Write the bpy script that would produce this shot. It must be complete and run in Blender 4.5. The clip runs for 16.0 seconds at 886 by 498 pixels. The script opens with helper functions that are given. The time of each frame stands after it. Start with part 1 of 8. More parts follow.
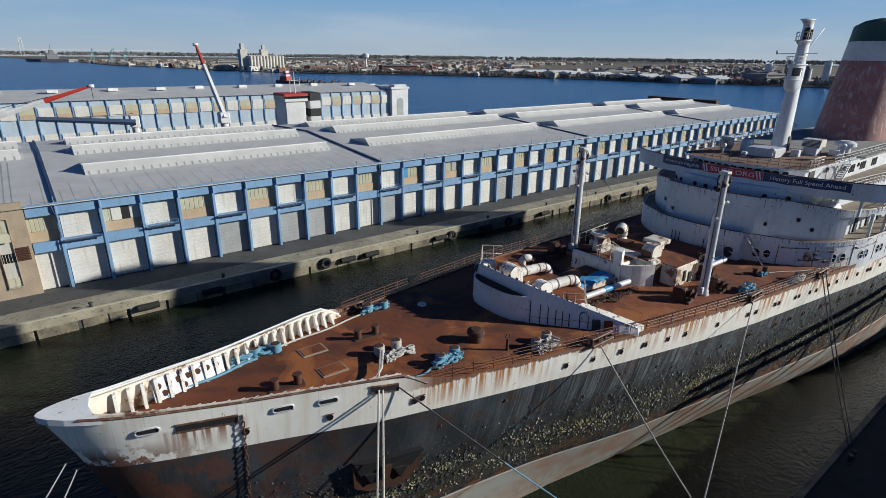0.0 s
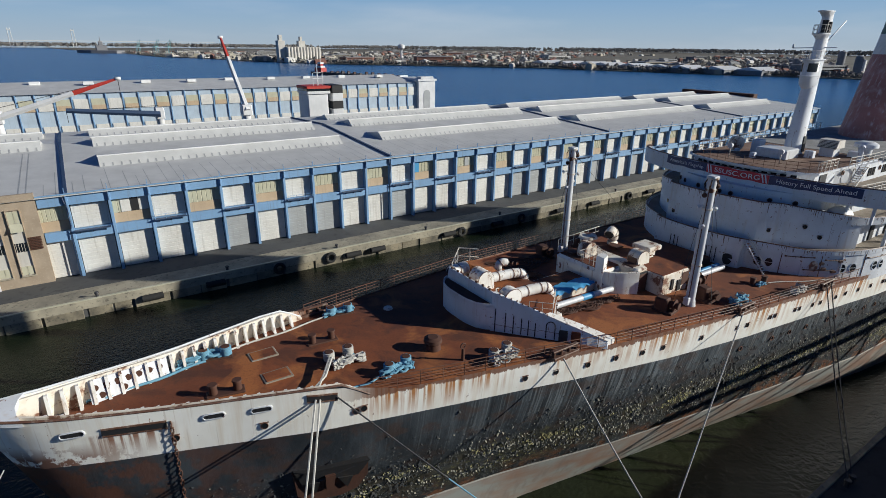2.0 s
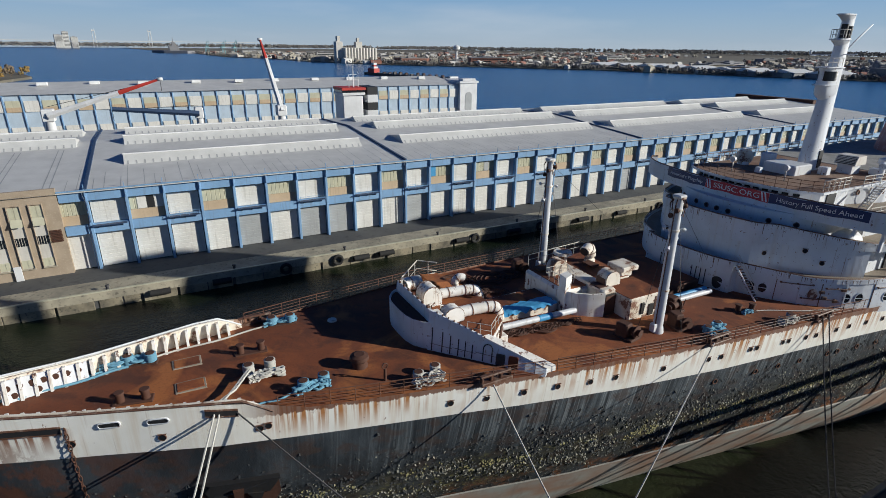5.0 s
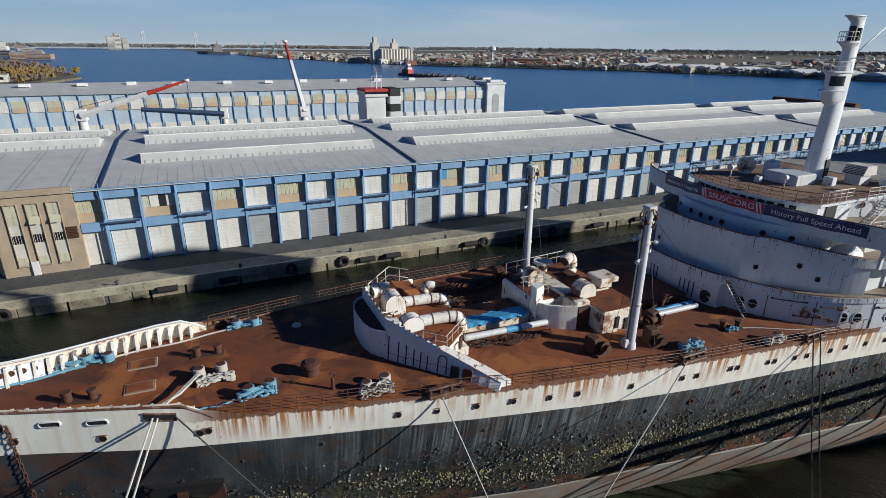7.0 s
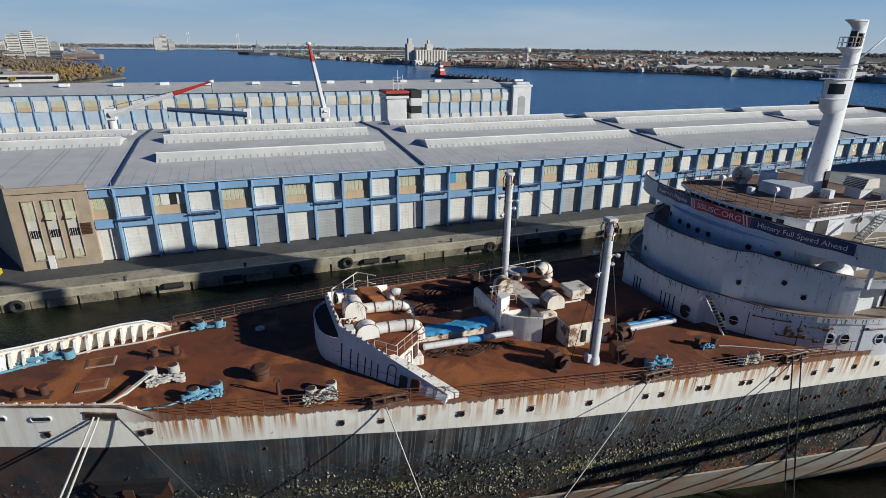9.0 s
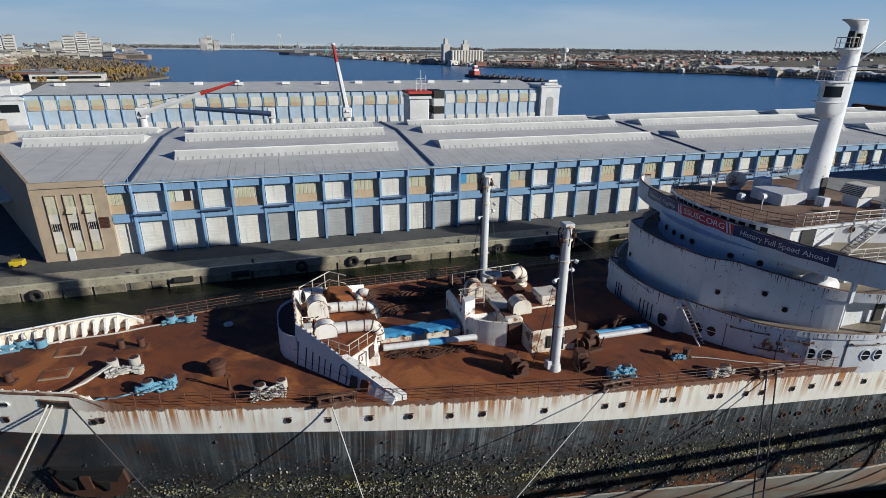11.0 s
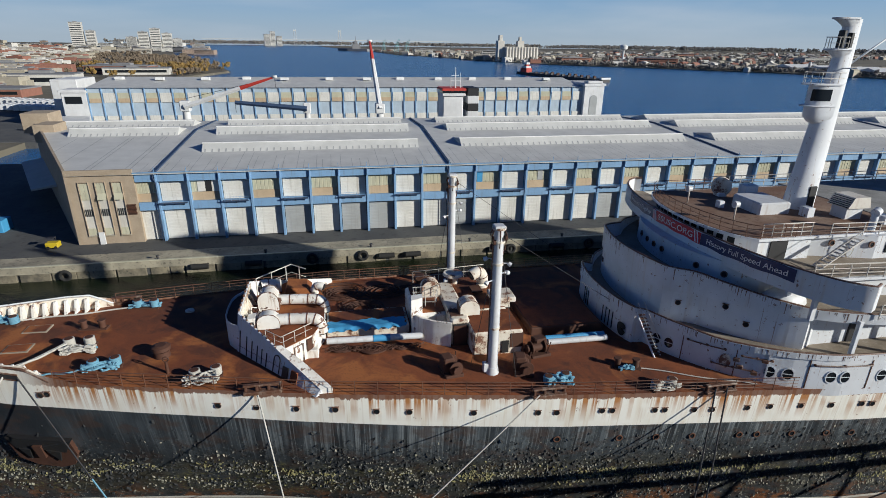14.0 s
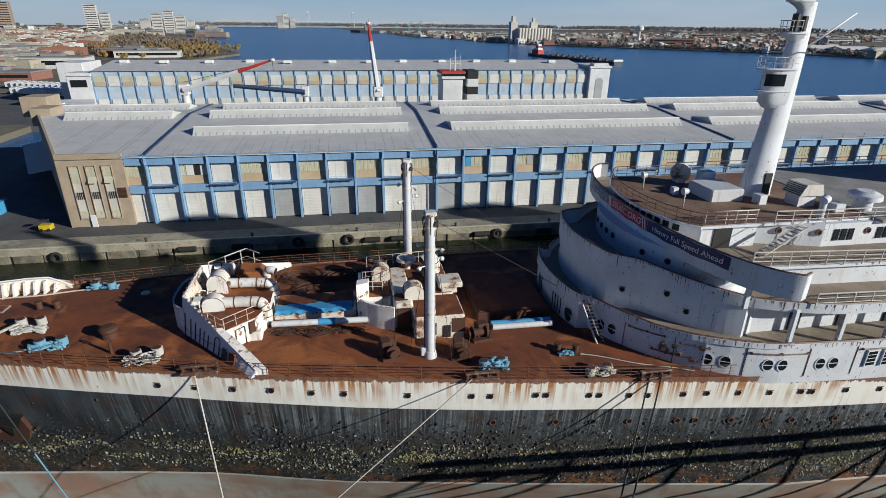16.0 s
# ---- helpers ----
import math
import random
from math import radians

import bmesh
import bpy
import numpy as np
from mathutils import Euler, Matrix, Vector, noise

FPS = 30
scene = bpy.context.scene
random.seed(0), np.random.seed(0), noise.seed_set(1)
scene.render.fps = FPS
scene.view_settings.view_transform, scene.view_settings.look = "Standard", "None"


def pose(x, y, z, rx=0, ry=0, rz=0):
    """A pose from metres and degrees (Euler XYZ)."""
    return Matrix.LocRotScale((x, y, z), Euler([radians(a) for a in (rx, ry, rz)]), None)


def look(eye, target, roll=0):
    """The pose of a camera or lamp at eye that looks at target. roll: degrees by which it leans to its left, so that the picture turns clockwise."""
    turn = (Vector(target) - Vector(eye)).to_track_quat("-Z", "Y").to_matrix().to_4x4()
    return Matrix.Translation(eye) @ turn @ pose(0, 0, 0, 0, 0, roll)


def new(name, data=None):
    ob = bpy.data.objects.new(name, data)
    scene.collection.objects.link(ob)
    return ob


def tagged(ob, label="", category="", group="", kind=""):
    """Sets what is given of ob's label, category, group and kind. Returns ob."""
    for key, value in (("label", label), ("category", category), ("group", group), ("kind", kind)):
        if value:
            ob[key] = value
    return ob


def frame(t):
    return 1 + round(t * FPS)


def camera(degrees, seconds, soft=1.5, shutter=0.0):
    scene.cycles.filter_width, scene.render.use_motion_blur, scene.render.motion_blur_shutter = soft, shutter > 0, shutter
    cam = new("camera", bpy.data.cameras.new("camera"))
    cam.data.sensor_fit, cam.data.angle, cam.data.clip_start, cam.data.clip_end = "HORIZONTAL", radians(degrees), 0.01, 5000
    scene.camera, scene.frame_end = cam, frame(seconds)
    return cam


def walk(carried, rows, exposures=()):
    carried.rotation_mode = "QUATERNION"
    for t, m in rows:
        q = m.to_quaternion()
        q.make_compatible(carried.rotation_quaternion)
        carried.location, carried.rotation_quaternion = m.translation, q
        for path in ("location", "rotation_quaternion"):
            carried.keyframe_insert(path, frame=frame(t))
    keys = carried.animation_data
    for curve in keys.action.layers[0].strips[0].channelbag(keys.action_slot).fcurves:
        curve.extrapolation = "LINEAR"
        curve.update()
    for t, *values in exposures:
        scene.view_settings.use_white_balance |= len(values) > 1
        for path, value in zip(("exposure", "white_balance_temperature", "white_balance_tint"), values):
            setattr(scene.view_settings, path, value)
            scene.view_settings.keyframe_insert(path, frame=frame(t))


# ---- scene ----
cam = camera(78.8, 16.0, soft=0.6)
PATH = [
    (0, (-49.44, -30.965, 39.741), (-48.284, -29.481, 39.063), 0.7),
    (0.5, (-48.092, -31.443, 39.859), (-46.963, -29.947, 39.161), 0.7),
    (1, (-46.735, -31.964, 40.009), (-45.632, -30.452, 39.302), 0.8),
    (1.5, (-45.323, -32.459, 40.166), (-44.246, -30.93, 39.458), 0.7),
    (2, (-43.958, -32.968, 40.277), (-42.908, -31.419, 39.569), 0.6),
    (2.5, (-42.56, -33.486, 40.388), (-41.537, -31.92, 39.68), 0.6),
    (3, (-41.173, -33.969, 40.496), (-40.174, -32.388, 39.789), 0.6),
    (3.5, (-39.773, -34.462, 40.583), (-38.801, -32.864, 39.877), 0.6),
    (4, (-38.365, -34.948, 40.692), (-37.42, -33.333, 39.985), 0.6),
    (6.5, (-31.549, -37.153, 41.101), (-30.745, -35.463, 40.395), 0.7),
    (7, (-30.179, -37.581, 41.225), (-29.402, -35.879, 40.519), 0.6),
    (7.5, (-28.797, -38.047, 41.347), (-28.046, -36.333, 40.641), 0.7),
    (8, (-27.422, -38.446, 41.483), (-26.698, -36.721, 40.778), 0.7),
    (8.5, (-26.055, -38.817, 41.578), (-25.359, -37.079, 40.874), 0.7),
    (9, (-24.667, -39.239, 41.671), (-23.999, -37.49, 40.967), 0.7),
    (11.5, (-17.81, -41.361, 41.868), (-17.293, -39.562, 41.163), 0.7),
    (12, (-16.481, -41.733, 41.896), (-15.994, -39.926, 41.191), 0.8),
    (12.5, (-15.091, -42.098, 41.951), (-14.631, -40.284, 41.246), 0.7),
    (13, (-13.705, -42.427, 42.027), (-13.277, -40.605, 41.321), 0.8),
    (13.5, (-12.338, -42.76, 42.067), (-11.94, -40.934, 41.356), 0.8),
    (14, (-10.924, -43.112, 42.141), (-10.557, -41.281, 41.423), 0.8),
    (14.5, (-9.533, -43.457, 42.205), (-9.186, -41.626, 41.482), 0.9),
    (15, (-8.089, -43.8, 42.302), (-7.754, -41.972, 41.561), 0.8),
    (15.5, (-6.679, -44.147, 42.398), (-6.354, -42.324, 41.64), 0.7),
    (16, (-5.259, -44.483, 42.497), (-4.944, -42.666, 41.723), 0.6),
]
walk(cam, [(t, look(eye, target, roll)) for t, eye, target, roll in PATH], exposures=[(0.0, -0.12, 5880.0, 6.5), (16.0, -0.17, 5880.0, 6.5)])

# ---- light ----
SUN_FROM = Vector((0.822, -0.57, 0.335)).normalized()
sun_data = bpy.data.lights.new("sun", "SUN")
sun_data.energy, sun_data.angle, sun_data.color = 6.0, radians(0.53), (1.0, 0.91, 0.77)
sun = new("sun", sun_data)
sun.matrix_world = SUN_FROM.to_track_quat("Z", "Y").to_matrix().to_4x4()
world = bpy.data.worlds.new("sky")
world.use_nodes = True
scene.world = world
wt = world.node_tree
sky = wt.nodes.new("ShaderNodeTexSky")
sky.sky_type, sky.sun_disc = "NISHITA", False
sky.sun_elevation = math.asin(SUN_FROM.z)
sky.sun_rotation = math.atan2(SUN_FROM.x, SUN_FROM.y)
sky.air_density, sky.dust_density, sky.ozone_density = 1.0, 1.6, 4.0
tint = wt.nodes.new("ShaderNodeMix")
tint.data_type, tint.blend_type = "RGBA", "MULTIPLY"
tint.inputs[0].default_value = 1.0
tint.inputs[7].default_value = (0.95, 0.97, 1.08, 1)
wt.links.new(sky.outputs[0], tint.inputs[6])
# haze: pale towards the horizon, deep blue overhead
place = wt.nodes.new("ShaderNodeTexCoord")
height = wt.nodes.new("ShaderNodeSeparateXYZ")
wt.links.new(place.outputs["Generated"], height.inputs[0])
haze = wt.nodes.new("ShaderNodeValToRGB")
SKY_STEPS = ((0.0, (0.47, 0.53, 0.58)), (0.035, (0.38, 0.495, 0.605)), (0.085, (0.255, 0.42, 0.625)), (0.16, (0.058, 0.15, 0.34)), (0.30, (0.014, 0.052, 0.18)), (1.0, (0.006, 0.026, 0.10)))
while len(haze.color_ramp.elements) < len(SKY_STEPS):
    haze.color_ramp.elements.new(0.5)
for e, (at, c) in zip(haze.color_ramp.elements, SKY_STEPS):
    e.position, e.color = at, (*c, 1)
wt.links.new(height.outputs[2], haze.inputs[0])
lift = wt.nodes.new("ShaderNodeVectorMath")
lift.operation = "SCALE"
lift.inputs["Scale"].default_value = 16.0
wt.links.new(haze.outputs[0], lift.inputs[0])
air = wt.nodes.new("ShaderNodeMix")
air.data_type = "RGBA"
air.inputs[0].default_value = 0.93
wt.links.new(tint.outputs[2], air.inputs[6])
wt.links.new(lift.outputs[0], air.inputs[7])
# thin high cloud
stretch = wt.nodes.new("ShaderNodeMapping")
stretch.inputs["Scale"].default_value = (1.0, 1.6, 7.0)
wisps = wt.nodes.new("ShaderNodeTexNoise")
wisps.inputs["Scale"].default_value, wisps.inputs["Detail"].default_value = 2.2, 6.0
level = wt.nodes.new("ShaderNodeMapRange")
level.inputs["From Min"].default_value, level.inputs["From Max"].default_value, level.inputs["To Max"].default_value = 0.48, 0.72, 0.4
cloud = wt.nodes.new("ShaderNodeMix")
cloud.data_type = "RGBA"
cloud.inputs[7].default_value = (10.0, 10.3, 10.8, 1)
wt.links.new(place.outputs["Generated"], stretch.inputs[0])
wt.links.new(stretch.outputs[0], wisps.inputs["Vector"])
wt.links.new(wisps.outputs[0], level.inputs[0])
thin = wt.nodes.new("ShaderNodeMapRange")
thin.inputs["From Min"].default_value, thin.inputs["From Max"].default_value = 0.10, 0.28
thin.inputs["To Min"].default_value, thin.inputs["To Max"].default_value = 1.0, 0.06
wt.links.new(height.outputs[2], thin.inputs[0])
veil = wt.nodes.new("ShaderNodeMath")
veil.operation = "MULTIPLY"
wt.links.new(level.outputs[0], veil.inputs[0])
wt.links.new(thin.outputs[0], veil.inputs[1])
wt.links.new(veil.outputs[0], cloud.inputs[0])
wt.links.new(air.outputs[2], cloud.inputs[6])
wt.links.new(cloud.outputs[2], wt.nodes["Background"].inputs[0])
wt.nodes["Background"].inputs[1].default_value = 0.062
scene.view_settings.exposure = 0.0


# ---- materials ----
class Nodes:
    """Short hand for building one node material."""

    def __init__(self, name):
        self.m = bpy.data.materials.new(name)
        self.m.use_nodes = True
        self.t = self.m.node_tree
        self.b = self.t.nodes["Principled BSDF"]
        self.pos = self.t.nodes.new("ShaderNodeNewGeometry").outputs["Position"]

    def node(self, kind, **values):
        n = self.t.nodes.new(kind)
        for k, v in values.items():
            n.inputs[k].default_value = v
        return n

    def link(self, a, b):
        self.t.links.new(a, b)

    def noise(self, scale, detail=4.0, stretch=(1, 1, 1), rough=0.55, warp=0.0):
        m = self.node("ShaderNodeMapping", Scale=stretch)
        self.link(self.pos, m.inputs["Vector"])
        n = self.node("ShaderNodeTexNoise", Scale=scale, Detail=detail, Roughness=rough, Distortion=warp)
        self.link(m.outputs[0], n.inputs["Vector"])
        return n.outputs[0]

    def ramp(self, fac, lo, hi):
        r = self.node("ShaderNodeMapRange", **{"From Min": lo, "From Max": hi})
        r.clamp = True
        self.link(fac, r.inputs[0])
        return r.outputs[0]

    def mix(self, fac, a, b):
        n = self.t.nodes.new("ShaderNodeMix")
        n.data_type = "RGBA"
        if isinstance(fac, float):
            n.inputs[0].default_value = fac
        else:
            self.link(fac, n.inputs[0])
        for sock, v in ((n.inputs[6], a), (n.inputs[7], b)):
            if isinstance(v, tuple):
                sock.default_value = (*v, 1)
            else:
                self.link(v, sock)
        return n.outputs[2]

    def mul(self, a, b):
        n = self.t.nodes.new("ShaderNodeMath")
        n.operation = "MULTIPLY"
        for s, v in ((n.inputs[0], a), (n.inputs[1], b)):
            if isinstance(v, float):
                s.default_value = v
            else:
                self.link(v, s)
        return n.outputs[0]

    def random(self):
        return self.t.nodes.new("ShaderNodeObjectInfo").outputs["Random"]

    def finish(self, color, rough=0.6, metal=0.0, bump=None, strength=0.3, distance=0.03):
        if isinstance(color, tuple):
            self.b.inputs["Base Color"].default_value = (*color, 1)
        else:
            self.link(color, self.b.inputs["Base Color"])
        if isinstance(rough, float):
            self.b.inputs["Roughness"].default_value = rough
        else:
            self.link(rough, self.b.inputs["Roughness"])
        self.b.inputs["Metallic"].default_value = metal
        if bump is not None:
            n = self.node("ShaderNodeBump", Strength=strength, Distance=distance)
            self.link(bump, n.inputs["Height"])
            self.link(n.outputs[0], self.b.inputs["Normal"])
        return self.m


def painted(name, color, dirt=(0.3, 0.22, 0.15), amount=0.5, rough=0.55, fine=3.0, vary=0.15):
    """Weathered paint: large blotches, fine grain and a few dirty runs down the face."""
    n = Nodes(name)
    dark = tuple(c * (1 - vary) for c in color)
    col = n.mix(n.ramp(n.noise(0.25), 0.35, 0.65), color, dark)
    col = n.mix(n.mul(n.ramp(n.noise(fine, 6), 0.5, 0.75), amount * 0.5), col, dirt)
    runs = n.mul(n.ramp(n.noise(1.0, 3, (2.2, 2.2, 0.12)), 0.56, 0.72), amount)
    col = n.mix(runs, col, dirt)
    col = n.mix(n.mul(n.random(), 0.12), col, dark)
    return n.finish(col, rough, bump=n.noise(fine * 2), strength=0.12)


def ship_white():
    n = Nodes("rust_streaked_white_paint")
    rust, pale = (0.17, 0.055, 0.02), (0.62, 0.47, 0.29)
    col = n.mix(n.ramp(n.noise(0.35), 0.35, 0.68), (0.91, 0.89, 0.82), (0.84, 0.815, 0.73))
    runs = n.ramp(n.noise(1.0, 5, (1.3, 0.0, 0.07), 0.62, warp=0.2), 0.50, 0.68)
    col = n.mix(n.mul(runs, 0.38), col, pale)
    thin = n.ramp(n.noise(1.0, 3, (4.5, 0.0, 0.12), 0.5), 0.60, 0.68)
    col = n.mix(n.mul(thin, 0.35), col, (0.50, 0.40, 0.30))
    # runs that start at the deck edge and fade downwards
    xyz = n.node("ShaderNodeSeparateXYZ")
    n.link(n.pos, xyz.inputs[0])
    rise = n.node("ShaderNodeMath")
    rise.operation = "MULTIPLY_ADD"
    n.link(xyz.outputs[0], rise.inputs[0])
    rise.inputs[1].default_value = 0.045
    n.link(xyz.outputs[2], rise.inputs[2])
    aft = n.ramp(xyz.outputs[0], -34.0, -31.0)
    hang = n.mul(n.ramp(rise.outputs[0], 15.6, 17.5), aft)
    drip = n.ramp(n.noise(1.0, 5, (1.9, 0.0, 0.05), 0.62), 0.47, 0.55)
    where = n.ramp(n.noise(0.16, 3), 0.38, 0.50)
    col = n.mix(n.mul(n.mul(n.mul(drip, hang), where), 1.0), col, (0.42, 0.19, 0.065))
    fray = n.node("ShaderNodeMath")
    fray.operation = "MULTIPLY_ADD"
    n.link(n.noise(1.0, 6, (2.1, 2.1, 0.4), 0.7), fray.inputs[0])
    fray.inputs[1].default_value = 1.1
    n.link(rise.outputs[0], fray.inputs[2])
    edge = n.mul(n.ramp(fray.outputs[0], 18.33, 18.40), aft)
    col = n.mix(n.mul(edge, 0.92), col, (0.16, 0.062, 0.03))
    spots = n.ramp(n.noise(2.0, 8, (1, 1, 0.6), 0.66), 0.66, 0.69)
    col = n.mix(n.mul(spots, 0.8), col, rust)
    # rust eaten patches low on the bow, and runs below the long fairlead
    low = n.node("ShaderNodeMath")
    low.operation = "MULTIPLY_ADD"
    n.link(xyz.outputs[0], low.inputs[0])
    low.inputs[1].default_value = 0.075
    n.link(xyz.outputs[2], low.inputs[2])
    patch = n.ramp(n.noise(0.75, 7, (1.0, 1.0, 0.8), 0.66), 0.47, 0.51)
    bow = n.mul(n.mul(patch, n.ramp(low.outputs[0], 16.2, 15.2)), n.ramp(xyz.outputs[0], -43.5, -47.5))
    col = n.mix(n.mul(bow, 0.92), col, rust)
    run = n.ramp(n.noise(1.0, 5, (2.6, 0.0, 0.10), 0.6), 0.45, 0.56)
    span = n.mul(n.ramp(xyz.outputs[0], -46.9, -46.2), n.ramp(xyz.outputs[0], -42.2, -42.8))
    lead = n.mul(n.mul(run, span), n.mul(n.ramp(xyz.outputs[2], 18.2, 19.6), n.ramp(xyz.outputs[2], 20.2, 20.0)))
    col = n.mix(n.mul(lead, 0.9), col, (0.24, 0.09, 0.035))
    return n.finish(col, 0.62, bump=n.noise(1.2, 5), strength=0.25, distance=0.05)


def house_white():
    n = Nodes("weathered_white_house_paint")
    # the white is tinted cool to carry the blue skylight of the shaded fronts
    col = n.mix(n.ramp(n.noise(0.4), 0.35, 0.68), (0.70, 0.72, 0.755), (0.61, 0.62, 0.635))
    runs = n.ramp(n.noise(1.0, 4, (1.8, 1.8, 0.10)), 0.56, 0.72)
    col = n.mix(n.mul(runs, 0.30), col, (0.50, 0.36, 0.22))
    spots = n.ramp(n.noise(2.6, 8, rough=0.7), 0.622, 0.65)
    col = n.mix(n.mul(spots, 0.85), col, (0.15, 0.05, 0.022))
    drips = n.ramp(n.noise(1.0, 6, (3.4, 3.4, 0.16), 0.65), 0.63, 0.69)
    col = n.mix(n.mul(drips, 0.65), col, (0.24, 0.11, 0.05))
    return n.finish(col, 0.6, bump=n.noise(1.5, 5), strength=0.2, distance=0.04)


def rusted_house():
    n = Nodes("rust_eaten_cream_paint")
    col = n.mix(n.ramp(n.noise(0.9, 5), 0.4, 0.62), (0.74, 0.69, 0.60), (0.60, 0.50, 0.38))
    spots = n.ramp(n.noise(0.9, 9, rough=0.72), 0.53, 0.59)
    col = n.mix(n.mul(spots, 0.9), col, (0.15, 0.045, 0.02))
    return n.finish(col, 0.75, bump=n.noise(2.5, 6), strength=0.35, distance=0.04)


def duct_white():
    n = Nodes("white_paint_broken_by_rust")
    col = n.mix(n.ramp(n.noise(0.7, 5), 0.38, 0.65), (0.84, 0.825, 0.78), (0.72, 0.68, 0.61))
    spots = n.ramp(n.noise(1.0, 9, (1, 1, 0.8), 0.7), 0.575, 0.61)
    col = n.mix(n.mul(spots, 0.92), col, (0.13, 0.045, 0.022))
    runs = n.ramp(n.noise(1.0, 5, (3.0, 3.0, 0.3), 0.6), 0.56, 0.66)
    col = n.mix(n.mul(runs, 0.5), col, (0.33, 0.17, 0.08))
    return n.finish(col, 0.7, bump=n.noise(2.5, 6), strength=0.3, distance=0.04)


def ship_black():
    n = Nodes("peeling_black_hull_paint")
    xyz = n.node("ShaderNodeSeparateXYZ")
    n.link(n.pos, xyz.inputs[0])
    z = xyz.outputs[2]
    base = n.mix(n.ramp(n.noise(0.3, 6, (1, 1, 0.7)), 0.4, 0.62), (0.026, 0.031, 0.037), (0.060, 0.070, 0.080))
    high = n.mul(n.ramp(z, 10.8, 13.8), n.ramp(xyz.outputs[0], -34.0, -10.0))
    streak = n.ramp(n.noise(1.0, 6, (1.6, 0.0, 0.05), 0.66), 0.46, 0.60)
    base = n.mix(n.mul(n.mul(streak, high), 0.65), base, (0.17, 0.195, 0.21))
    fine = n.ramp(n.noise(1.0, 4, (7.0, 0.0, 0.10), 0.6), 0.53, 0.60)
    base = n.mix(n.mul(n.mul(fine, high), 0.6), base, (0.30, 0.325, 0.335))
    black_runs = n.ramp(n.noise(1.0, 5, (3.2, 0.0, 0.06), 0.62), 0.54, 0.62)
    base = n.mix(n.mul(n.mul(black_runs, high), 0.7), base, (0.016, 0.018, 0.020))
    belt = n.mul(n.ramp(z, 11.6, 10.2), n.ramp(z, 5.4, 7.0))
    olive = n.ramp(n.noise(0.35, 6, (1, 1, 2.2), 0.62), 0.42, 0.58)
    base = n.mix(n.mul(n.mul(olive, belt), 0.75), base, (0.085, 0.075, 0.045))
    brown = n.ramp(n.noise(0.5, 7, (1, 1, 1.6), 0.64), 0.50, 0.60)
    base = n.mix(n.mul(brown, 0.5), base, (0.075, 0.042, 0.028))
    footrust = n.mul(n.ramp(n.noise(0.5, 7, (1, 1, 1.4), 0.68), 0.50, 0.57), n.ramp(z, 7.6, 5.6))
    base = n.mix(n.mul(footrust, 0.85), base, (0.24, 0.095, 0.035))
    bowrust = n.mul(n.ramp(n.noise(0.6, 7, (1, 1, 0.9), 0.68), 0.45, 0.53), n.ramp(xyz.outputs[0], -34.0, -46.0))
    base = n.mix(n.mul(bowrust, 0.7), base, (0.13, 0.050, 0.026))
    scab = n.ramp(n.noise(2.8, 7, (1, 1, 0.85), 0.7), 0.53, 0.57)
    base = n.mix(n.mul(n.mul(scab, n.ramp(z, 15.5, 11.5)), 0.75), base, (0.012, 0.013, 0.013))
    chip = n.mul(n.ramp(n.noise(5.0, 3), 0.645, 0.66), n.ramp(z, 14.5, 11.5))
    base = n.mix(n.mul(chip, 0.8), base, (0.40, 0.40, 0.35))
    moss = n.mul(n.mul(n.ramp(n.noise(3.0, 7, (1, 1, 1.2), 0.68), 0.56, 0.60), n.ramp(n.noise(0.09, 2, (1, 1, 4.0)), 0.50, 0.60)), belt)
    base = n.mix(n.mul(moss, 0.8), base, (0.25, 0.235, 0.09))
    return n.finish(base, 0.5, bump=n.noise(2.6, 8, (1, 1, 0.8), 0.7), strength=0.4, distance=0.06)


def ship_red():
    n = Nodes("faded_red_boot_topping")
    col = n.mix(n.ramp(n.noise(0.18, 5, (1, 1, 2)), 0.4, 0.62), (0.35, 0.36, 0.33), (0.33, 0.21, 0.15))
    col = n.mix(n.mul(n.ramp(n.noise(0.8, 6, (1.5, 1.5, 0.2)), 0.52, 0.68), 0.6), col, (0.24, 0.20, 0.17))
    return n.finish(col, 0.7, bump=n.noise(1.5, 5), strength=0.3)


def deck_rust():
    n = Nodes("rusted_steel_deck")
    col = n.mix(n.ramp(n.noise(0.11, 6, rough=0.6), 0.38, 0.64), (0.125, 0.034, 0.012), (0.25, 0.072, 0.021))
    col = n.mix(n.mul(n.ramp(n.noise(0.45, 7, warp=0.6), 0.48, 0.64), 0.7), col, (0.060, 0.022, 0.013))
    col = n.mix(n.mul(n.ramp(n.noise(0.2, 5, warp=1.0), 0.52, 0.64), 0.85), col, (0.36, 0.125, 0.033))
    col = n.mix(n.mul(n.ramp(n.noise(6.0, 5), 0.5, 0.75), 0.4), col, (0.05, 0.022, 0.015))
    return n.finish(col, 0.85, bump=n.noise(5.0, 6), strength=0.35)


def water_surface():
    n = Nodes("river_water")
    n.b.inputs["IOR"].default_value = 1.33
    w = n.mix(0.5, n.noise(0.35, 5, (1.0, 1.6, 1)), n.noise(1.6, 4, (1, 1.4, 1)))
    # silty green in the slip; reflected sky put into the open stream as blue
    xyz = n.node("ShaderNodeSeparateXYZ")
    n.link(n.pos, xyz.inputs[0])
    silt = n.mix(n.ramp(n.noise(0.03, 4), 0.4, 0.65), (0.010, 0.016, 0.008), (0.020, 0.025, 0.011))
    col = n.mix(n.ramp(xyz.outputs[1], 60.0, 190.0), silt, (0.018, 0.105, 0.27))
    return n.finish(col, 0.24, bump=w, strength=0.5, distance=0.4)


